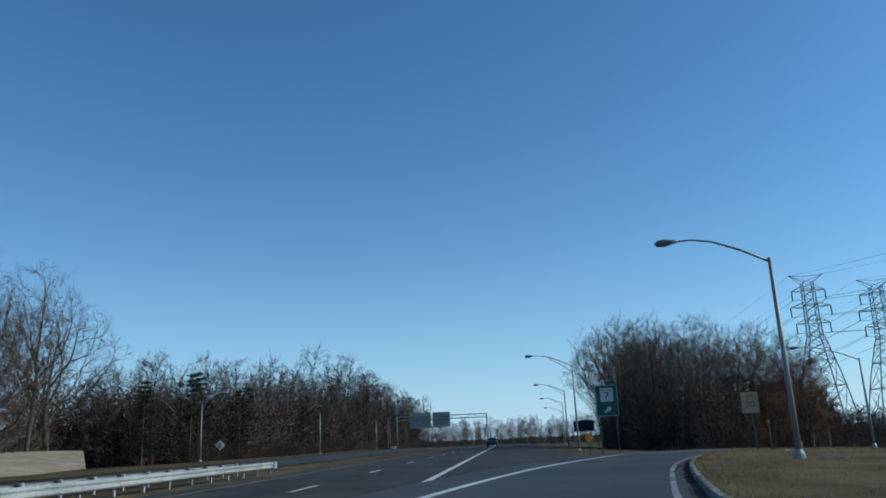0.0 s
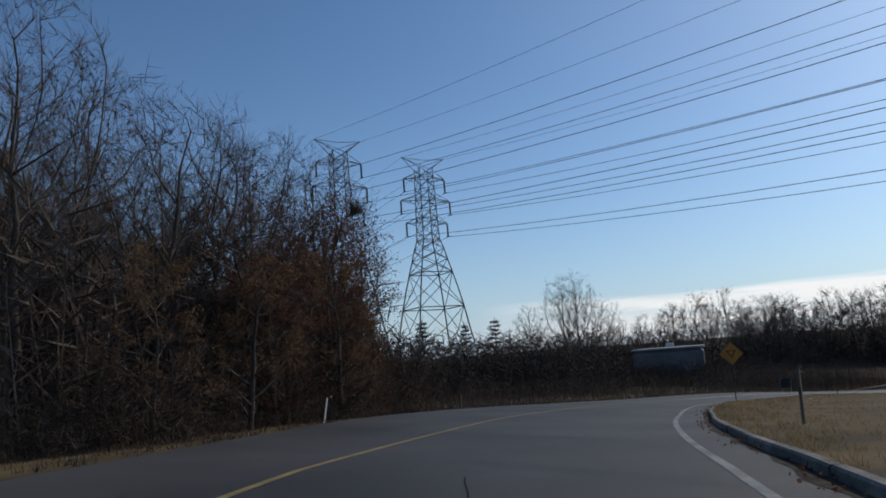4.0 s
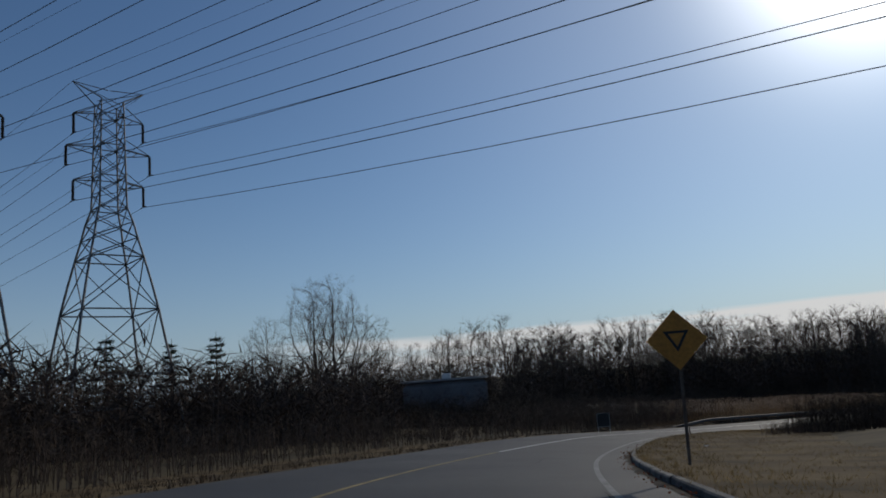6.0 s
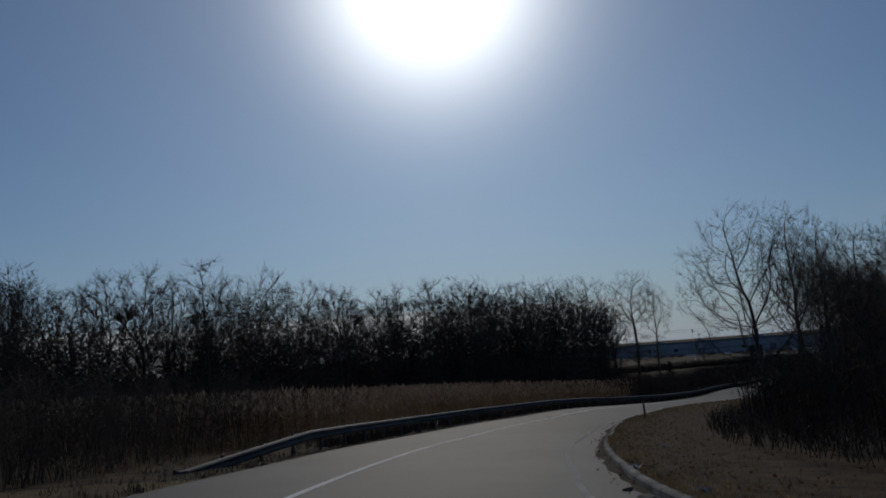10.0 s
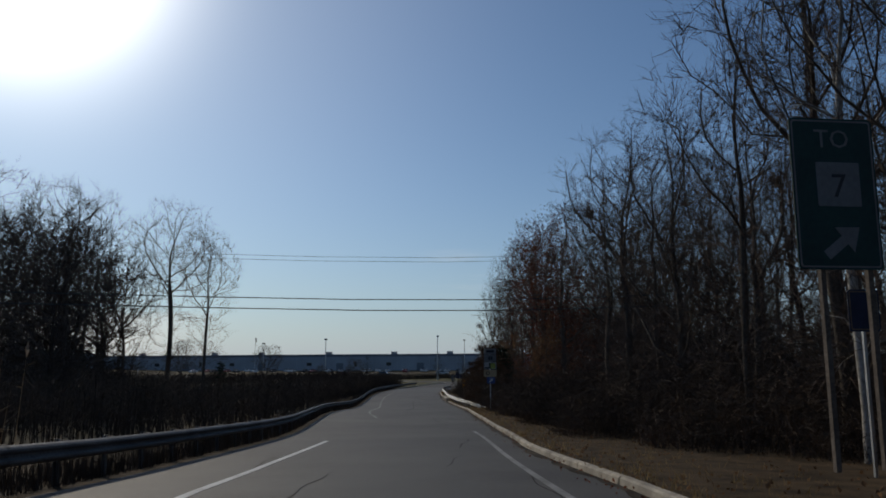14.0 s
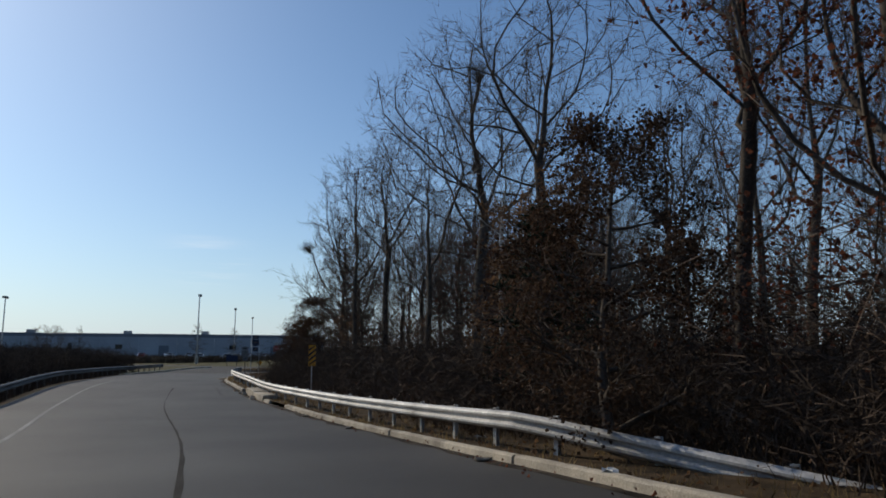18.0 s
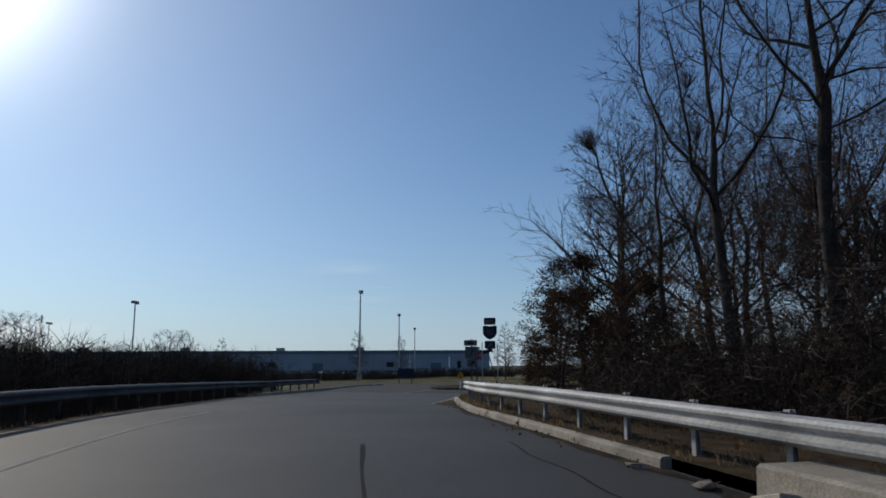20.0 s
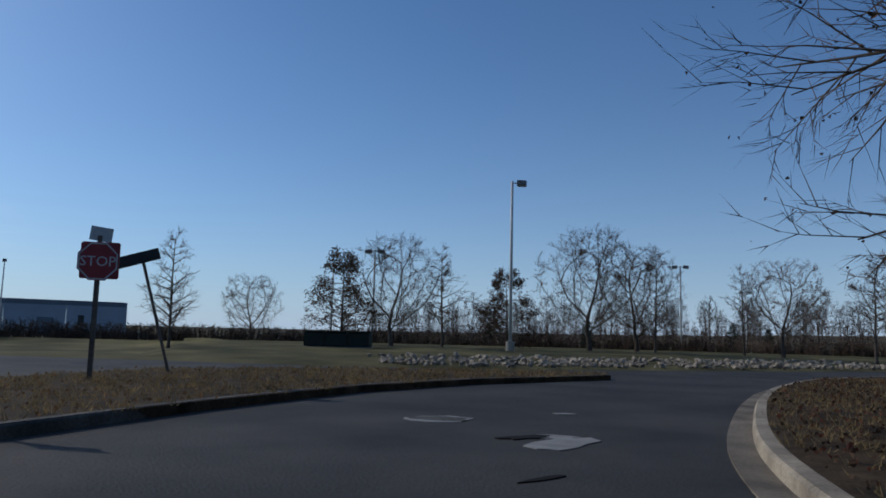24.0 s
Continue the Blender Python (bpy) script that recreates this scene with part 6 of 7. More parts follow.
# striped hazard marker behind the guardrail
t = thing("hazard_marker", "tall yellow and black diagonally striped hazard marker", "road sign", at=(257.9, 43.1, -7.2), rz=-122)
post(t, 0, 1.9, 0.05, POLE_W)
p = panel(t, "sign_panel", 0.34, 0.98, 0, 1.58, S_YELLOW, r=0.03)
for k in range(4):
    z = 1.2 + k * 0.25
    part("stripe", Geo().plate([(-0.165, max(1.1, z - 0.17)), (0.165, z + 0.1), (0.165, min(2.06, z + 0.22)), (-0.165, z - 0.05)], -0.004, -0.001), S_BLACK, p)

# signs at the corner
t = thing("route_sign", "three small stacked route signs with a 7 and an arrow", "road sign", at=(283.1, 31.45, -7.45), rz=-138)
post(t, 0, 2.45, 0.05, WOODPOST)
# all three panels carry the shade of their unlit side as dark grey
p = panel(t, "sign_panel", 0.56, 0.24, -0.04, 2.28, S_SHADED)
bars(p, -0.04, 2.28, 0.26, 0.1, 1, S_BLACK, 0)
p = panel(t, "sign_panel", 0.55, 0.5, 0, 1.88, S_SHADED)
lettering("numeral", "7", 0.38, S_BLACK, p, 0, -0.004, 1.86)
p = panel(t, "sign_panel", 0.44, 0.32, 0.03, 1.44, S_SHADED)
arrow(p, 0.03, 1.44, 0.27, 38, S_BLACK, 0)
t = thing("route_sign", "blue route signs with 95, coloured dark for shade, on two thin pale posts", "road sign", at=(282.75, 30.75, -7.45), rz=-138)
for x in (-0.33, 0.33):
    post(t, x, 2.3, 0.035, POLE_W)
# blue and numerals are darkened to stand for the sign's unlit face
p = panel(t, "sign_panel", 0.5, 0.3, 0.02, 3.2, S_NAVY)
bars(p, 0.02, 3.2, 0.34, 0.1, 1, S_GREY, 0)
shield = [(-0.28, 2.98), (-0.2, 3.02), (0.02, 2.98), (0.24, 3.02), (0.32, 2.98), (0.32, 2.68), (0.22, 2.52), (0.02, 2.42), (-0.18, 2.52), (-0.28, 2.68)]
p = part("shield", Geo().plate(shield[::-1], 0, 0.012), S_NAVY, t)
lettering("numeral", "95", 0.32, S_GREY, p, 0.02, -0.004, 2.72)
p = panel(t, "sign_panel", 0.46, 0.34, 0.02, 2.2, S_NAVY)
arrow(p, 0.02, 2.2, 0.28, 38, S_GREY, 0)

# traffic island
t = thing("stop_sign", "red stop sign with white letters on a brown post", "road sign", at=(307.6, 12.3, -7.47), rz=-140)
post(t, 0, 3.0, 0.09, WOODPOST)
octo = [(0.44 * math.cos(radians(22.5 + 45 * k)), 2.45 + 0.44 * math.sin(radians(22.5 + 45 * k))) for k in range(8)]
p = part("sign_panel", Geo().plate(octo, 0, 0.012), S_RED, t)
oc2 = [(0.42 * math.cos(radians(22.5 + 45 * k)), 2.45 + 0.42 * math.sin(radians(22.5 + 45 * k))) for k in range(8)]
oc3 = [(0.39 * math.cos(radians(22.5 + 45 * k)), 2.45 + 0.39 * math.sin(radians(22.5 + 45 * k))) for k in range(8)]
part("border", Geo().add([(a, -0.004, b) for a, b in oc2 + oc3], [(k, (k + 1) % 8, (k + 1) % 8 + 8, k + 8) for k in range(8)]), S_WHITE, p)
lettering("word", "STOP", 0.30, S_WHITE, p, 0, -0.004, 2.44)
part("square_panel", Geo().plate(rounded(0.78, 0.78, 0.05, 0.03, 2.47), 0.03, 0.045), S_RED, t, "worn square panel behind the octagon")
part("top_plate", Geo().box((0.02, 0.05, 3.03), (0.44, 0.03, 0.3), 12, 0, 6), S_WHITE, t, "small white plate on top, twisted")
t = thing("leaning_board_sign", "dark narrow board sign tilted on a leaning post", "road sign", at=(309.2, 8.7, -7.47), rz=-135)
part("post", Geo().tube([(0, 0, -0.3), (-0.9, 0, 2.9)], [0.045, 0.045], 6), WOODPOST, t)
part("board", Geo().box((-1.2, -0.05, 2.82), (1.5, 0.03, 0.3), 0, 0, -18), S_BLACK, t)
t = thing("island_marker", "plain yellow diamond marker at the island's nose", "road sign", at=(302.15, 18.0, -7.47), rz=-137)
post(t, 0, 1.0, 0.06, WOODPOST)
part("sign_panel", Geo().plate([(0, 0.52), (0.25, 0.84), (0, 1.16), (-0.25, 0.84)], 0, 0.01), S_YELLOW, t)
t = thing("notice_board", "dark blue board sign standing on the far lawn", "road sign", at=(330.0, 5.2, -7.45), rz=-125)
for x in (-0.7, 0.7):
    post(t, x, 1.5, 0.1, WOODPOST)
panel(t, "sign_panel", 1.7, 0.9, 0, 1.05, S_NAVY)

# delineators and stray posts
for x, y, h, lean, kind in ((47.3, 91.7, 1.1, 0, "w"), (41.3, 68.0, 1.3, 5, "w"), (26.6, 55.4, 1.3, 0, "w"), (23.6, 51.0, 1.1, 3, "w"), (35.3, 82.6, 1.3, 14, "s"), (22.5, 84.0, 1.2, 8, "s"), (96.4, 99.0, 0.5, -8, "w"),
                            (147.6, 96.6, 0.8, 4, "w")):
    t = thing("marker_post", "short weathered marker post in the grass" if kind == "w" else "thin pale delineator post", "post", "marker posts", at=(x, y, ground_at(x, y)))
    part("stake", Geo().box((0, 0, h / 2 - 0.2), (0.09 if kind == "w" else 0.07, 0.07 if kind == "w" else 0.02, h + 0.4), 20, 0, lean), WOODPOST if kind == "w" else POLE_W, t)
    part("cap", Geo().box((math.sin(radians(lean)) * h, 0, h + 0.01), (0.1 if kind == "w" else 0.075, 0.08 if kind == "w" else 0.025, 0.05), 20, 0, lean), WOODPOST if kind == "w" else STEEL, t)

t = thing("reflector_stake", "brown stake in the grass with an orange reflector on top", "post", at=(16.55, 39.42, 0.14 + lift(16.55, 39.42)), rz=-40)
part("stake", Geo().tube([(0, 0, -0.3), (-0.03, 0, 1.36)], [0.05, 0.045], 6), RUST, t)
part("reflector", Geo().tube([(-0.03, -0.07, 1.38), (-0.03, 0.0, 1.38)], [0.085, 0.085], 12), S_ORANGE, t, "round orange reflector")
t = thing("equipment_mast", "slim grey lattice mast with a small cabinet beside the highway", "mast", at=(-26.5, 218, hw_z(218)))
for k in range(3):
    part("mast_leg", Geo().tube([(0.4 * math.cos(k * 2.1), 0.4 * math.sin(k * 2.1), -0.2), (0.4 * math.cos(k * 2.1), 0.4 * math.sin(k * 2.1), 9.4)], [0.06, 0.06], 5), POLE, t)
for k in range(11):
    part("rung", Geo().box((0.05, 0, 0.9 + 0.76 * k), (0.76, 0.72, 0.07)), POLE, t)
part("cabinet", Geo().box((1.2, -0.3, 0.6), (1.5, 1.0, 1.2)), S_WHITE, t, "small white cabinet")
t = thing("warning_sign", "white diamond sign with a dark arrow on a short post", "road sign", at=(-32.6, 94, hw_z(94)), rz=16)
post(t, 0, 2.0, 0.1, WOODPOST)
p = part("sign_panel", Geo().plate([(0, 1.2), (0.65, 1.85), (0, 2.5), (-0.65, 1.85)], 0, 0.02), S_WHITE, t)
arrow(p, 0, 1.85, 0.65, 90, S_BLACK, -0.004)
# gantry over the far carriageway, seen from behind
t = thing("sign_gantry", "steel sign gantry with dark sign backs over the highway", "gantry", at=(2.0, 226, hw_z(226)))
for x in (0, -27):
    part("upright", Geo().tube([(x, 0, -0.3), (x, 0, 9.9)], [0.28, 0.22], 10), POLE, t, smooth=True)
for z in (8.8, 9.8):
    part("beam", Geo().tube([(-27, 0, z), (0, 0, z)], [0.13, 0.13], 8), POLE, t)
for k in range(12):
    part("brace", Geo().tube([(-27 + 2.25 * k, 0, 8.8 if k % 2 else 9.8), (-27 + 2.25 * (k + 1), 0, 9.8 if k % 2 else 8.8)], [0.05, 0.05], 5), POLE, t)
for x, w in ((-13.6, 5.2), (-20.0, 6.4)):
    p = part("sign_panel", Geo().box((x, 0.35, 8.6), (w, 0.08, 4.4)), S_BACK, t)
    for k in range(3):
        part("stiffener", Geo().box((x - w / 3 + k * w / 3, 0.28, 8.6), (0.12, 0.08, 4.2)), POLE, p)
t = thing("roadside_board", "dark upright board in a thin pale frame on two posts", "road sign", at=(105.6, 110.4, -2.0 + lift(105.6, 110.4)), rz=-55)
for x in (-0.5, 0.5):
    post(t, x, 1.9, 0.05, STEEL)
panel(t, "sign_panel", 1.15, 1.2, 0, 1.45, S_BLACK, border=STEEL)
t = thing("roadside_board", "dark back of a small board sign on two posts", "road sign", at=(17.2, 122, ground_at(17.2, 122)), rz=-5)
for x in (-1.0, 1.0):
    post(t, x, 3.6, 0.12, WOODPOST)
panel(t, "sign_panel", 3.2, 1.7, 0, 3.4, S_NAVY)


# ---- buildings ----
def warehouse():
    """A long low warehouse: wall panels on a plinth, a dark parapet band, dock doors and roof units."""
    ox, oy, oz, L = 437.6, -92.4, -7.4, 288
    t = thing("warehouse", "long low pale blue-grey warehouse with a flat roof", "building", at=(ox, oy, oz), rz=math.degrees(math.atan2(0.819, 0.574)))
    bay = 12
    for k in range(L // bay):
        w = part("wall_panel", Geo().box((bay * k + bay / 2, -0.15, 3.6), (bay - 0.06, 0.3, 6.0)), WALL_W, t)
        part("parapet", Geo().box((bay * k + bay / 2, -0.18, 7.15), (bay - 0.02, 0.4, 1.1)), WALL_D, t, "dark parapet band")
        part("plinth", Geo().box((bay * k + bay / 2, -0.2, 0.3), (bay - 0.02, 0.4, 0.6)), WALL_G, t)
        if k % 3 == 1:
            part("dock_door", Geo().box((bay * k + 4, 0.02, 2.2), (3.2, 0.1, 3.4)), WALL_D, w)
        elif k % 3 == 2:
            part("window", Geo().box((bay * k + 6, 0.02, 3.4), (2.2, 0.08, 1.4)), GLAZE, w)
        elif k % 2 == 0:
            part("window", Geo().box((bay * k + 9, 0.02, 3.4), (1.2, 0.08, 2.2)), GLAZE, w)
    part("end_wall", Geo().box((-0.15, -30, 3.8), (0.3, 60, 7.6)), WALL_W, t)
    part("roof", Geo().box((L / 2, -30.4, 7.3), (L - 0.4, 59.6, 0.3)), ROOFING, t)
    part("step_block", Geo().box((L - 40, -12, 8.1), (60, 20, 1.4)), WALL_W, t)
    for x, d in ((40, 8), (66, 12), (95, 7), (128, 10), (150, 8), (188, 12), (210, 9)):
        part("roof_unit", Geo().box((x, -d, 8.15), (2.4, 2.2, 1.5)), ROOFING, t)
    return t


# local +y faces the road: the wall stands along local x
warehouse()


def block_building():
    t = thing("block_building", "low grey block building behind leafless shrubs", "building", at=(136, 153, -2.2 + lift(137, 152)), rz=38)
    part("wall", Geo().box((0, 0, 3.6), (19, 12, 7.2)), BLOCK_PALE, t)
    part("roof", Geo().box((0, 0, 7.35), (19.5, 12.5, 0.3)), ROOFING, t)
    for x in (-5, 3):
        part("window", Geo().box((x, -6.02, 3.9), (5.2, 0.12, 1.1)), GLAZE, t)
    part("roof_unit", Geo().box((2, 0, 7.9), (1.8, 1.4, 0.8)), S_WHITE, t)
    return t


block_building()
t = thing("utility_enclosure", "low dark green utility enclosure standing on the lawn", "utility box", at=(320.8, -14.3, -7.15), rz=24)
part("plinth", Geo().box((0, 0, 0.02), (4.2, 1.5, 0.24)), WALL_G, t)
for k in range(3):
    d = part("cabinet", Geo().box((-1.32 + 1.32 * k, 0, 0.56), (1.29, 1.25, 0.86)), BOX_GREEN, t)
    part("door", Geo().box((-1.32 + 1.32 * k, 0.635, 0.55), (1.1, 0.03, 0.7)), BOX_GREEN, d)
part("lid", Geo().box((0, 0, 1.02), (4.1, 1.4, 0.07)), BOX_GREEN, t)


# ---- cars ----
def car(paint, label):
    t = thing("car", label, "car", "parked cars")
    prof = [(-2.15, 0.35), (-2.2, 0.62), (-2.12, 0.86), (-1.25, 0.95), (-0.55, 1.42), (0.75, 1.45), (1.55, 0.98), (2.1, 0.92), (2.2, 0.6), (2.12, 0.33), (1.75, 0.28), (-1.75, 0.28)]
    g = Geo()
    n = len(prof)
    for y, s in ((-0.86, 0.0), (-0.80, 0.0), (0.80, 0.0), (0.86, 0.0)):
        inset = 0.05 if abs(y) > 0.83 else 0.0
        g.v += [(x * (1 - inset * 0.5), y * (0.86 if z > 1.1 else 1.0), z - (inset if z > 0.5 else -inset)) for x, z in prof]
    for r in range(3):
        for k in range(n):
            e = (k + 1) % n
            g.f.append((r * n + k, r * n + e, (r + 1) * n + e, (r + 1) * n + k))
    g.f += [tuple(range(n - 1, -1, -1)), tuple(range(3 * n, 4 * n))]
    part("body", g, paint, t)
    for sy in (-1, 1):
        part("side_window", Geo().add([(-1.0, sy * 0.845, 0.98), (1.25, sy * 0.845, 1.0), (0.68, sy * 0.76, 1.38), (-0.5, sy * 0.76, 1.36)], [(0, 1, 2, 3)]), GLAZE, t)
        for x in (-1.35, 1.38):
            w = part("wheel", Geo().tube([(x, sy * 0.66, 0.32), (x, sy * 0.88, 0.32)], [0.32, 0.32], 14), RUBBER, t)
            part("rim", Geo().tube([(x, sy * 0.87, 0.32), (x, sy * 0.895, 0.32)], [0.2, 0.18], 10), STEEL, w)
    part("windscreen", Geo().add([(-1.2, -0.66, 0.985), (-1.2, 0.66, 0.985), (-0.6, 0.6, 1.405), (-0.6, -0.6, 1.405)], [(0, 1, 2, 3)]), GLAZE, t)
    part("rear_window", Geo().add([(1.5, -0.62, 1.03), (1.5, 0.62, 1.03), (0.82, 0.6, 1.43), (0.82, -0.6, 1.43)], [(3, 2, 1, 0)]), GLAZE, t)
    return t


autos = [car(CARS[0], "white car parked in front of the warehouse"), car(CARS[1], "silver car parked in front of the warehouse"), car(CARS[2], "dark car parked in front of the warehouse"), car(CARS[3], "red car parked in front of the warehouse")]
crng = random.Random(12)
first = set()
wx, wy = 0.574, 0.819
for k in range(34):
    i = crng.choice((0, 0, 0, 1, 2, 3, 1))
    d = 14 if k % 2 else 22
    u = 8 + k * 4.2 + crng.uniform(0, 5)
    m = pose(437.6 + wx * u - wy * d, -92.4 + wy * u + wx * d, -7.28, 0, 0, 145 + crng.uniform(-3, 3) + (180 if crng.random() < 0.5 else 0))
    if i in first:
        copy_thing(autos[i], m)
    else:
        first.add(i)
        autos[i].matrix_basis = m
for i, (x, y, rz) in enumerate(((392, -30, 55), (388, -20, 60), (384, 2, 55), (390, 12, 58))):
    j = i % 4
    if j in first:
        copy_thing(autos[j], pose(x, y, -7.28, 0, 0, rz))
    else:
        first.add(j)
        autos[j].matrix_basis = pose(x, y, -7.28, 0, 0, rz)
tagged(copy_thing(autos[2], pose(2.4, 128, hw_z(128) + 0.02, 0, 0, -92)), "dark car on the highway near the crest")

# flags
for x, y, h in ((432, 30, 13), (470, 64, 12)):
    t = thing("flagpole", "pale flagpole with a small drooping flag", "flagpole", at=(x, y, -7.3))
    part("pole", Geo().tube([(0, 0, -0.3), (0, 0, h)], [0.09, 0.05], 8), POLE_W, t)
    g = Geo()
    for i in range(7):
        for z in (h - 0.2, h - 1.6):
            g.v.append((0.05 - 0.36 * i, 0.12 * math.sin(i * 1.3), z - 0.05 * i))
    g.f = [(2 * i, 2 * i + 1, 2 * i + 3, 2 * i + 2) for i in range(6)]
    part("flag", g, FLAG, t)

# ---- young trees round the lawn ----
for k, x, y, z, size in (("young_cone", 328.9, -6.1, -7.3, 1.0), ("young_vase", 342.1, -26.9, -7.0, 0.8), ("pin_oak", 327.8, -20.7, -6.9, 1.0), ("young_vase", 322.7, -19.4, -6.9, 1.0), ("young_cone", 321.7, -24.7, -6.9, 1.1),
                         ("pin_oak", 317.5, -26.9, -6.9, 0.85), ("young_vase", 312.0, -29.1, -6.9, 1.18), ("young_vase", 309.4, -32.0, -6.9, 1.05), ("young_cone", 307.7, -30.4, -6.9, 1.0), ("young_cone", 302.4, -35.5, -6.8, 0.95),
                         ("young_vase", 299.8, -35.8, -6.8, 0.9), ("young_vase", 298.4, -61.0, -6.7, 0.75), ("young_cone", 294.1, -34.1, -6.9, 1.0), ("young_vase", 291.8, -36, -6.9, 1.0), ("young_cone", 345, 3, -7.1, 0.95),
                         ("young_cone", 352, -8, -7.1, 0.9), ("young_cone", 340, -16, -7.0, 0.7), ("young_vase", 374, 40, -7.0, 1.2), ("young_vase", 392, 60, -7.0, 1.3), ("young_cone", 372, 12, -7.0, 0.9), ("cedar", 306, -58, -6.9, 0.45),
                         ("cedar", 303, -62, -6.9, 0.4), ("young_cone", 336, -45, -7, 0.7), ("young_vase", 330, -52, -7, 0.7), ("cedar", 315, -38, -7, 0.4), ("cedar", 325, -40, -7, 0.35),
                         ("young_vase", 333, 30, -7.5, 0.72), ("young_cone", 352, 32, -7.4, 0.62), ("young_cone", 347, 26, -7.4, 0.55), ("young_vase", 362, 29, -7.4, 0.5), ("young_cone", 356, 24, -7.4, 0.5)):
    dx, dy = (-2.0, -0.75) if y < 0 and x < 346 else (0, 0)
    plant(k, x + dx, y + dy, size * (1.22 if k == "young_vase" else 1.1), z=z)

# ---- riprap along the lawn ----
rr = random.Random(33)
rock_meshes, rock_shapes = [], []
for k in range(7):
    g = Geo()
    for i in range(3):
        for j in range(5):
            a, b = j * 1.257 + 0.5 * (i % 2) + rr.uniform(-0.3, 0.3), -0.75 + i * 0.75
            d = rr.uniform(0.65, 1.25)
            g.v.append((math.cos(a) * math.cos(b) * d, math.sin(a) * math.cos(b) * d * 0.8, math.sin(b) * d * 0.62))
    for i in range(2):
        for j in range(5):
            e = (j + 1) % 5
            g.f += [(i * 5 + j, i * 5 + e, (i + 1) * 5 + e), (i * 5 + j, (i + 1) * 5 + e, (i + 1) * 5 + j)]
    g.f += [tuple(range(4, -1, -1)), tuple(range(10, 15))]
    rock_shapes.append(g)
    rock_meshes.append(g.mesh("stone", STONE))
riprap = thing("riprap", "strip of loose pale riprap stones along the lawn", "stones", kind="structure")
band = spline([(309.9, -3.2, 0), (305.8, -5.7, 0), (303.2, -9.5, 0), (299.5, -14.7, 0), (296, -19.3, 0), (293.8, -22.8, 0), (290, -28, 0)], 0.25)
spare = Geo()
for k in range(950):
    p = band[rr.randrange(len(band))]
    u = rr.random()
    off = 0.5 + (u * 1.6 if k < 300 else 1.6 + u * 5.2)
    s = rr.uniform(0.08, 0.20) * (1 + (k % 9 == 0) * 0.4)
    m = pose(p[0] + off * 0.66 + rr.uniform(-0.3, 0.3), p[1] - off * 0.76 + rr.uniform(-0.3, 0.3), -7.54 + s * 0.28 + off * 0.031, rr.uniform(-40, 40), rr.uniform(-40, 40), rr.uniform(0, 360)) @ Matrix.Diagonal((s, s * rr.uniform(0.7, 1.2), s * rr.uniform(0.8, 1.3), 1))
    if k < 300:
        ob = new("stone", rock_meshes[k % 7])
        ob.parent = riprap
        ob.matrix_basis = m
    else:
        g = rock_shapes[k % 7]
        n = len(spare.v)
        spare.v += [tuple(m @ Vector(v)) for v in g.v]
        spare.f += [tuple(n + i for i in f) for f in g.f]
tagged(part("stone_spread", spare, STONE, riprap), kind="stuff")


# ---- reeds, thickets and scattered growth ----
def stuff(name, geo, mat, label, category):
    return tagged(new(name, geo.mesh(name, mat)), label, category, kind="stuff")


def thicket(name, spots, height, mat, label, seed, sides=4, r=0.02, spread=0.25):
    """Many thin stems with side twigs standing at the spots."""
    rnd, g = random.Random(seed), Geo()
    for x, y, z in spots:
        h = height * rnd.uniform(0.45, 1.1)
        p = Vector((x, y, z - 0.2))
        q = p + Vector((rnd.gauss(0, spread * 0.5) * h * 0.6, rnd.gauss(0, spread * 0.5) * h * 0.6, h))
        g.spike(p, q, r)
        for b in range(sides):
            w = p.lerp(q, rnd.uniform(0.2, 0.95))
            d = Vector((rnd.gauss(0, 1), rnd.gauss(0, 1), rnd.uniform(0.3, 1.6))).normalized() * h * rnd.uniform(0.15, 0.38)
            g.spike(w, w + d, r * 0.6)
    return stuff(name, g, mat, label, "shrubs")


def scatter(n, seed, s0, s1, r0, r1):
    """Spots over a stretch beside the ramp."""
    rnd = random.Random(seed)
    out = []
    for k in range(n):
        x, y, _ = at(rnd.uniform(s0, s1), rnd.uniform(r0, r1))
        out.append((x, y))
    return [(x, y, z) for (x, y), z in zip(out, land([q[0] for q in out], [q[1] for q in out]).tolist())]


def scatter_poly(n, seed, poly):
    rnd = random.Random(seed)
    xs, ys = zip(*poly)
    out = []
    while len(out) < n:
        x, y = rnd.uniform(min(xs), max(xs)), rnd.uniform(min(ys), max(ys))
        if inside(x, y, poly):
            out.append((x, y))
    return [(x, y, z) for (x, y), z in zip(out, land([q[0] for q in out], [q[1] for q in out]).tolist())]


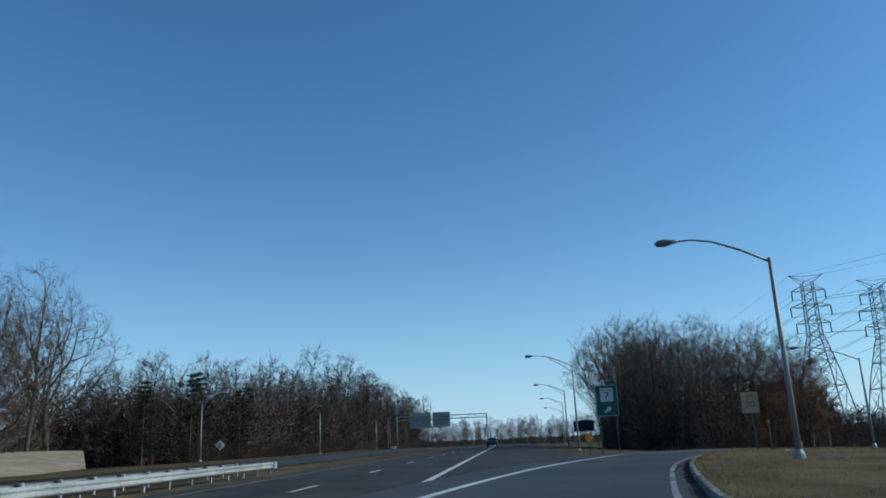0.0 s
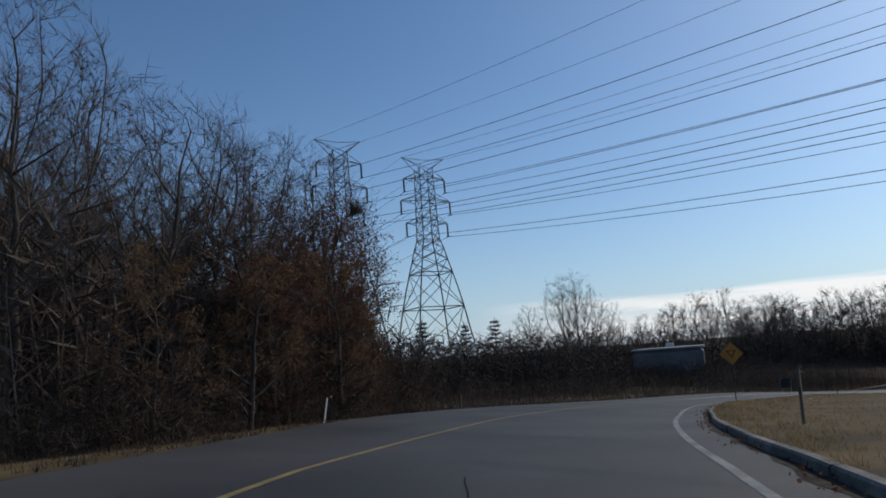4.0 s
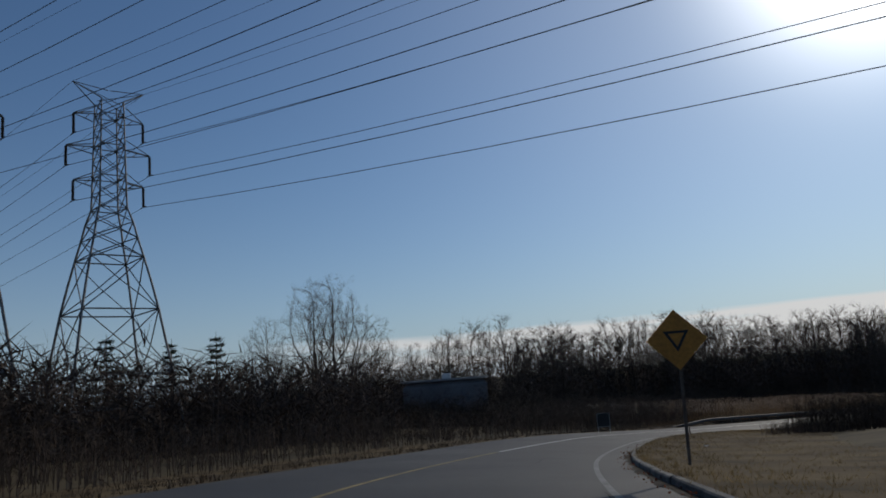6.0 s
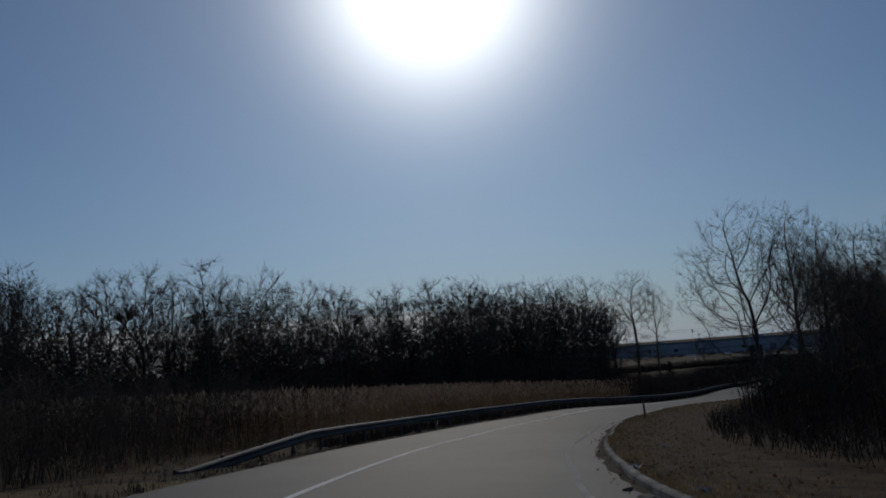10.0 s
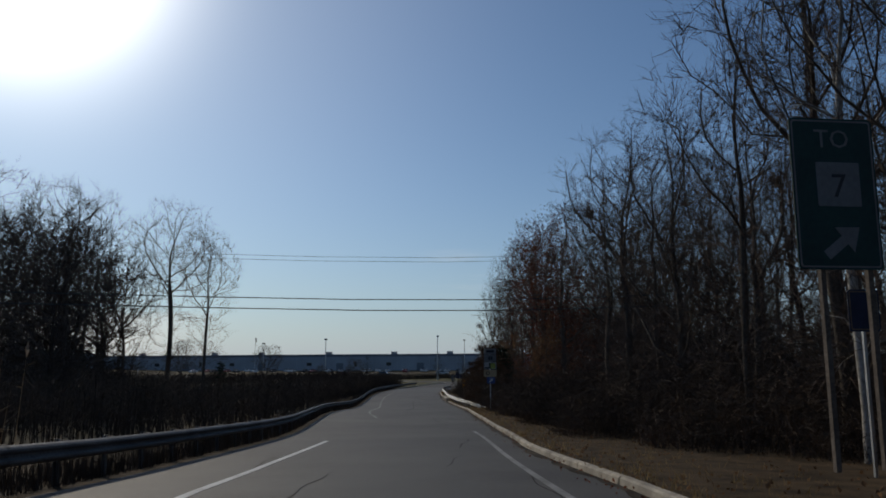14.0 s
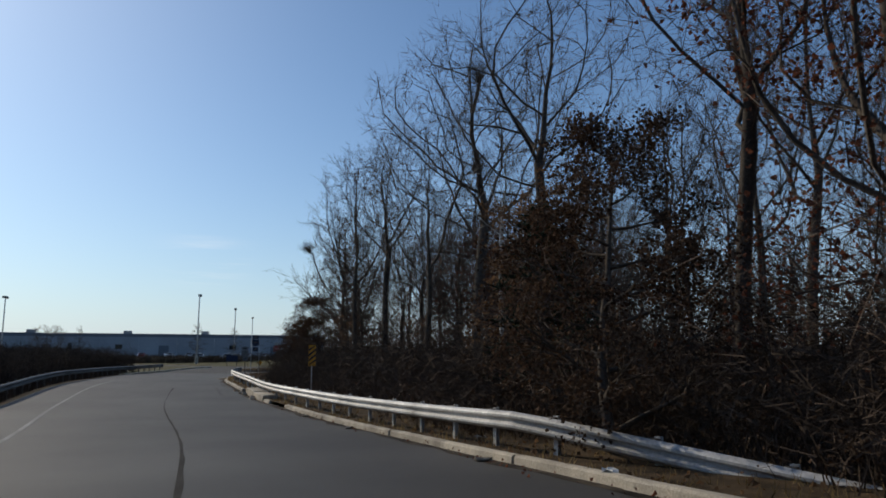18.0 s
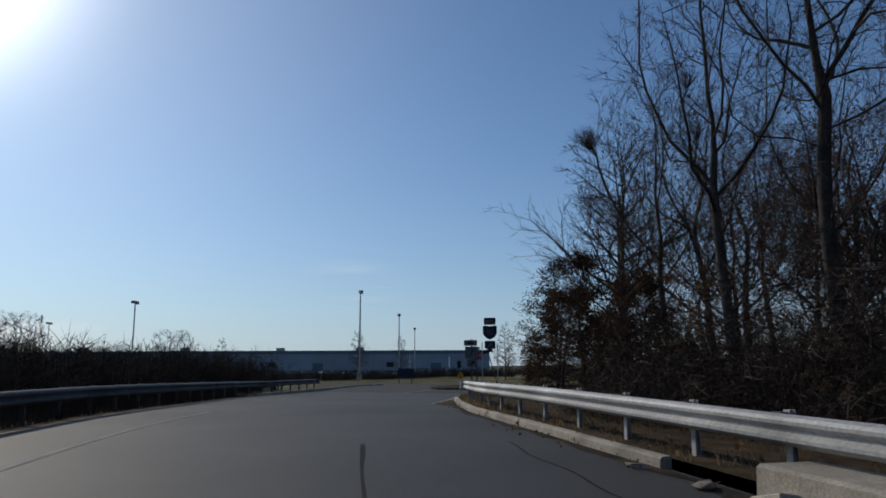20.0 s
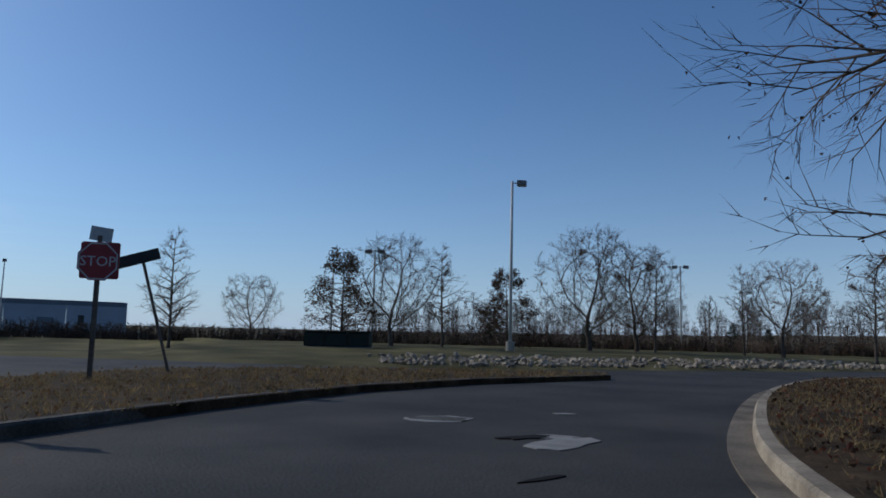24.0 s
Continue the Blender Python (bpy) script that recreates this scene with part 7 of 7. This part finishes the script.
def reeds():
    rnd, stems, heads = random.Random(44), Geo(), Geo()
    for x, y, z in scatter(15000, 45, 188, 244, -30, -8.2):
        if noise.noise((x * 0.09, y * 0.09, 0)) < -0.25:
            continue
        h = rnd.uniform(1.5, 2.7)
        q = Vector((x + rnd.gauss(0, 0.18), y + rnd.gauss(0, 0.18), z - 0.4 + h))
        stems.spike((x, y, z - 0.6), q, 0.017)
        w = Vector((x, y, z)).lerp(q, rnd.uniform(0.3, 0.8))
        stems.spike(w, w + Vector((rnd.gauss(0, 0.3), rnd.gauss(0, 0.3), rnd.uniform(-0.1, 0.3))), 0.02)
        if rnd.random() < 0.6:
            e = q + Vector((rnd.gauss(0, 0.1), rnd.gauss(0, 0.1), 0.3))
            heads.spike(q.lerp(e, 0.35), e, 0.045).spike(q.lerp(e, 0.35), q - Vector((0, 0, 0.06)), 0.045)
    stuff("reed_bed", stems, REED, "dry tan reed stems in the marsh beside the ramp", "reeds")
    stuff("reed_plumes", heads, PLUME, "pale feathery reed plumes above the stems", "reeds")


reeds()
thicket("marsh_brush", scatter(5200, 46, 240, 345, -52, -14), 2.1, BRUSH, "low dark brush on the flat ground", 47, 4, 0.02)
thicket("marsh_brush", scatter(900, 48, 236, 262, -30, -8.5), 2.6, BRUSH, "dark leafless brush behind the guardrail", 49, 5, 0.022)
hedge_line = spline([(372, 18, 0), (356, 2, 0), (340, -22, 0), (323, -37, 0), (305, -46, 0), (286, -52, 0), (268, -54, 0)], 0.5)
hrng = random.Random(50)
hedge_spots = [(x + hrng.gauss(0, 0.9), y + hrng.gauss(0, 0.9), -7.05 - (0.25 if x > 350 else 0)) for x, y, _ in (tuple(hrng.choice(hedge_line)) for _ in range(5200))]
thicket("hedge", hedge_spots, 1.45, BRUSH, "dark low leafless hedge along the back of the lawn", 50, 8, 0.055, 0.6)
far_line = spline([(352, 20, 0), (346, 40, 0), (336, 62, 0), (318, 82, 0), (300, 96, 0)], 0.5)
far_spots = [(x + hrng.gauss(0, 1.4), y + hrng.gauss(0, 1.4), -7.4) for x, y, _ in (tuple(hrng.choice(far_line)) for _ in range(4200))]
thicket("hedge", far_spots, 2.5, BRUSH, "dark leafless scrub along the far side of the crossing road", 150, 8, 0.06, 0.5)
for k, (x, y) in enumerate(((346, -14), (333, -29), (318, -40), (311, -43.5), (299, -47.5), (293, -50), (281, -52), (352, -4))):
    plant(("brush_a", "brush_b", "brush_c")[k % 3], x, y, 0.55 + 0.09 * (k % 4), z=-7.0)
thicket("roadside_brush", scatter(4600, 61, 258, 346, -22, -8.3), 2.6, BRUSH, "dark tangled brush behind the guardrail", 62, 8, 0.02, 0.5)
thicket("roadside_brush", scatter(1200, 63, 178, 232, -12, -8.0), 1.0, REED, "thin dry weeds behind the guardrail", 64, 4, 0.012)
thicket("curve_brush", scatter(1600, 65, 112, 176, -26, -13), 2.6, BRUSH, "dark dense brush beyond the road edge", 66, 6, 0.024)
thicket("inner_brush", scatter(3600, 67, 150, 206, 8.8, 24), 2.6, BRUSH, "dark brush inside the curve", 68, 6, 0.022)


# ---- grass tufts, fallen leaves and debris ----
def tufts(name, spots, mat, label, seed, tall=0.14, blades=7):
    rnd, g = random.Random(seed), Geo()
    for x, y, z in spots:
        for b in range(blades):
            p = Vector((x + rnd.gauss(0, 0.07), y + rnd.gauss(0, 0.07), z - 0.02))
            g.sliver(p, p + Vector((rnd.gauss(0, 0.06), rnd.gauss(0, 0.06), tall * rnd.uniform(0.4, 1.3))), 0.009)
    return stuff(name, g, mat, label, "grass")


def on_ramp(n, seed, s0, s1, r0, r1, lift):
    """Spots on the verge beside the ramp, thicker towards r0."""
    rnd = random.Random(seed)
    out = []
    for k in range(n):
        q, u = rnd.uniform(s0, s1), rnd.random() ** 1.6
        out.append(at(q, (KERB(q) if r0 >= 0 else LEFT(q)) + r0 + (r1 - r0) * u, lift * (1 - u) + (-0.1 if r0 >= 0 else -0.25) * u))
    return out


tufts("grass_tufts", on_ramp(5200, 81, 10, 170, 0.2, 9, 0.13), BLADE, "short dry grass tufts along the kerb", 82)
tufts("grass_tufts", on_ramp(3000, 83, 170, 352, 0.2, 6, 0.13), BLADE, "thin dry grass between fallen leaves", 84, 0.17)
tufts("grass_tufts", on_ramp(4200, 183, 160, 215, 0.2, 7, 0.13), BLADE, "short dry grass inside the curve", 184, 0.09)
rrng = random.Random(186)
# dark tufts added to cover the lit ground where the rail's shadow belongs
tufts("dark_weeds", [at(q, LEFT(q) - 0.42 - rrng.random() ** 1.5 * 1.6, -0.02) for q in (rrng.uniform(186, 362) for _ in range(5200))], BRUSH, "dark weeds added below the guardrail to stand in for its shade", 187, 0.5, 7)
tufts("grass_tufts", on_ramp(2600, 85, 60, 200, -0.1, -5, 0.0), BRUSH, "dull brown grass at the road edge", 86, 0.2)
irng = random.Random(87)
CORNER_BED = [p for p in beside(FOOT, 0.27) if p[0] > 283 and p[1] > -6] + [(288, -8), (280, 4), (280, 22)]
tufts("grass_tufts", [(x, y, -7.46) for x, y, _ in scatter_poly(1500, 88, ISLAND)], BLADE, "brown grass tufts on the traffic island", 89, 0.12)
tufts("grass_tufts", [(x, y, -7.45) for x, y, _ in scatter_poly(4200, 90, CORNER_BED)], BLADE, "thin grass inside the corner kerb", 91, 0.12)


def leaf_scatter(name, spots, mat, label, seed, size=0.055):
    rnd, g = random.Random(seed), Geo()
    for x, y, z in spots:
        g.leaf((x, y, z + rnd.uniform(0.01, 0.05)), size * rnd.uniform(0.7, 1.5), rnd)
    return stuff(name, g, mat, label, "leaves")


leaf_scatter("fallen_leaves", on_ramp(5200, 92, 165, 352, 0.2, 9, 0.14), LEAF_TAN, "scattered fallen leaves below the woods", 93, 0.075)
leaf_scatter("fallen_leaves", [(x, y, -7.44) for x, y, _ in scatter_poly(6500, 94, CORNER_BED)], LEAF_DARK, "fallen leaves inside the corner kerb", 95, 0.06)
leaf_scatter("fallen_leaves", [(x, y, -7.445) for x, y, _ in scatter_poly(4500, 194, CORNER_BED)], LEAF_RED, "red-brown leaves among the grass of the corner", 195, 0.055)
leaf_scatter("fallen_leaves", [(x, y, -7.45) for x, y, _ in scatter_poly(900, 96, ISLAND)], LEAF_TAN, "fallen leaves on the traffic island", 97, 0.06)
leaf_scatter("fallen_leaves", [at(q, KERB(q) - irng.random() ** 2 * 0.5, 0.02) for q in (irng.uniform(20, 350) for _ in range(1500))], LEAF_RED, "leaves and dirt gathered in the gutter", 98, 0.05)
for q, r, c in ((128, 4.6, 0), (131, 5.4, 1), (171, 4.0, 0), (176, 3.9, 1), (183, 5.5, 0), (300, 5.6, 1), (306, 6.2, 0), (40, 5.2, 1)):
    x, y, z = at(q, r, 0.13)
    t = thing("litter_scrap", "crumpled pale scrap of litter on the grass", "litter", "litter scraps", at=(x, y, z), rz=q * 37 % 360)
    g = Geo()
    for i in range(4):
        for j in range(4):
            g.v.append((i * 0.09 - 0.13, j * 0.07 - 0.1, 0.03 + 0.035 * math.sin(i * 2.3 + j * 1.7 + q)))
    g.f = [(i * 4 + j, i * 4 + j + 1, i * 4 + j + 5, i * 4 + j + 4) for i in range(3) for j in range(3)]
    part("scrap", g, S_WHITE if c else PATCH, t)
for q, o, size in ((160, -0.25, 0.16), (171, -0.22, 0.2), (172.5, -0.3, 0.14), (297, -0.2, 0.17), (303, -0.25, 0.2), (311, -0.2, 0.15), (316, -0.2, 0.2), (331.5, -0.2, 0.22), (333, -0.3, 0.16)):
    x, y, z = at(q, KERB(q) + o, 0.04)
    t = thing("broken_kerb_piece", "loose broken piece of concrete in the gutter", "rubble", "rubble in the gutter", at=(x, y, z), rz=q * 53 % 360)
    ob = new("chunk", rock_meshes[int(q) % 7])
    ob.parent = t
    ob.matrix_basis = Matrix.Diagonal((size, size * 0.7, size * 0.5, 1))

thicket("roadside_brush", [(x, y, -7.6) for x, y, _ in scatter_poly(8500, 101, [(272, 54), (286, 45.5), (296, 38), (301, 33.6), (304.6, 30.6), (311, 33), (306, 46), (290, 62), (270, 66)])], 2.5, BRUSH, "dark brush and weeds behind the guardrail's end", 102, 8, 0.024, 0.5)
thicket("curve_brush", scatter(2000, 111, 174, 196, -27, -10.5), 3.4, BRUSH, "dark tangled shrubs beyond the guardrail's start", 112, 8, 0.022, 0.5)
thicket("inner_brush", scatter(2600, 115, 150, 208, 7.4, 12), 0.8, BRUSH, "low tangled brush along the edge of the inner wood", 116, 7, 0.014, 0.9)
for k, (x, y) in enumerate(((124, 143), (127, 140.5), (130.5, 141.5), (134, 140), (138, 142), (141, 144), (145, 146), (121, 147), (132, 137), (126, 136), (140, 138), (118, 142))):
    plant(("brush_c", "brush_a", "brush_b")[k % 3], x, y, 1.9 + 0.25 * (k % 3))
thicket("curve_brush", scatter_poly(2400, 113, [(28, 96), (40, 101), (52, 105.5), (60, 112), (54, 124), (40, 118), (26, 108)]), 4.2, BRUSH, "tall dark shrubs and saplings at the edge of the gore woods", 114, 9, 0.024, 0.45)
thicket("reed_patch", scatter_poly(900, 103, [(284, 50), (296, 40), (303, 44), (296, 58)]), 1.9, REED, "dry reeds standing among dark brush", 104, 3, 0.014)
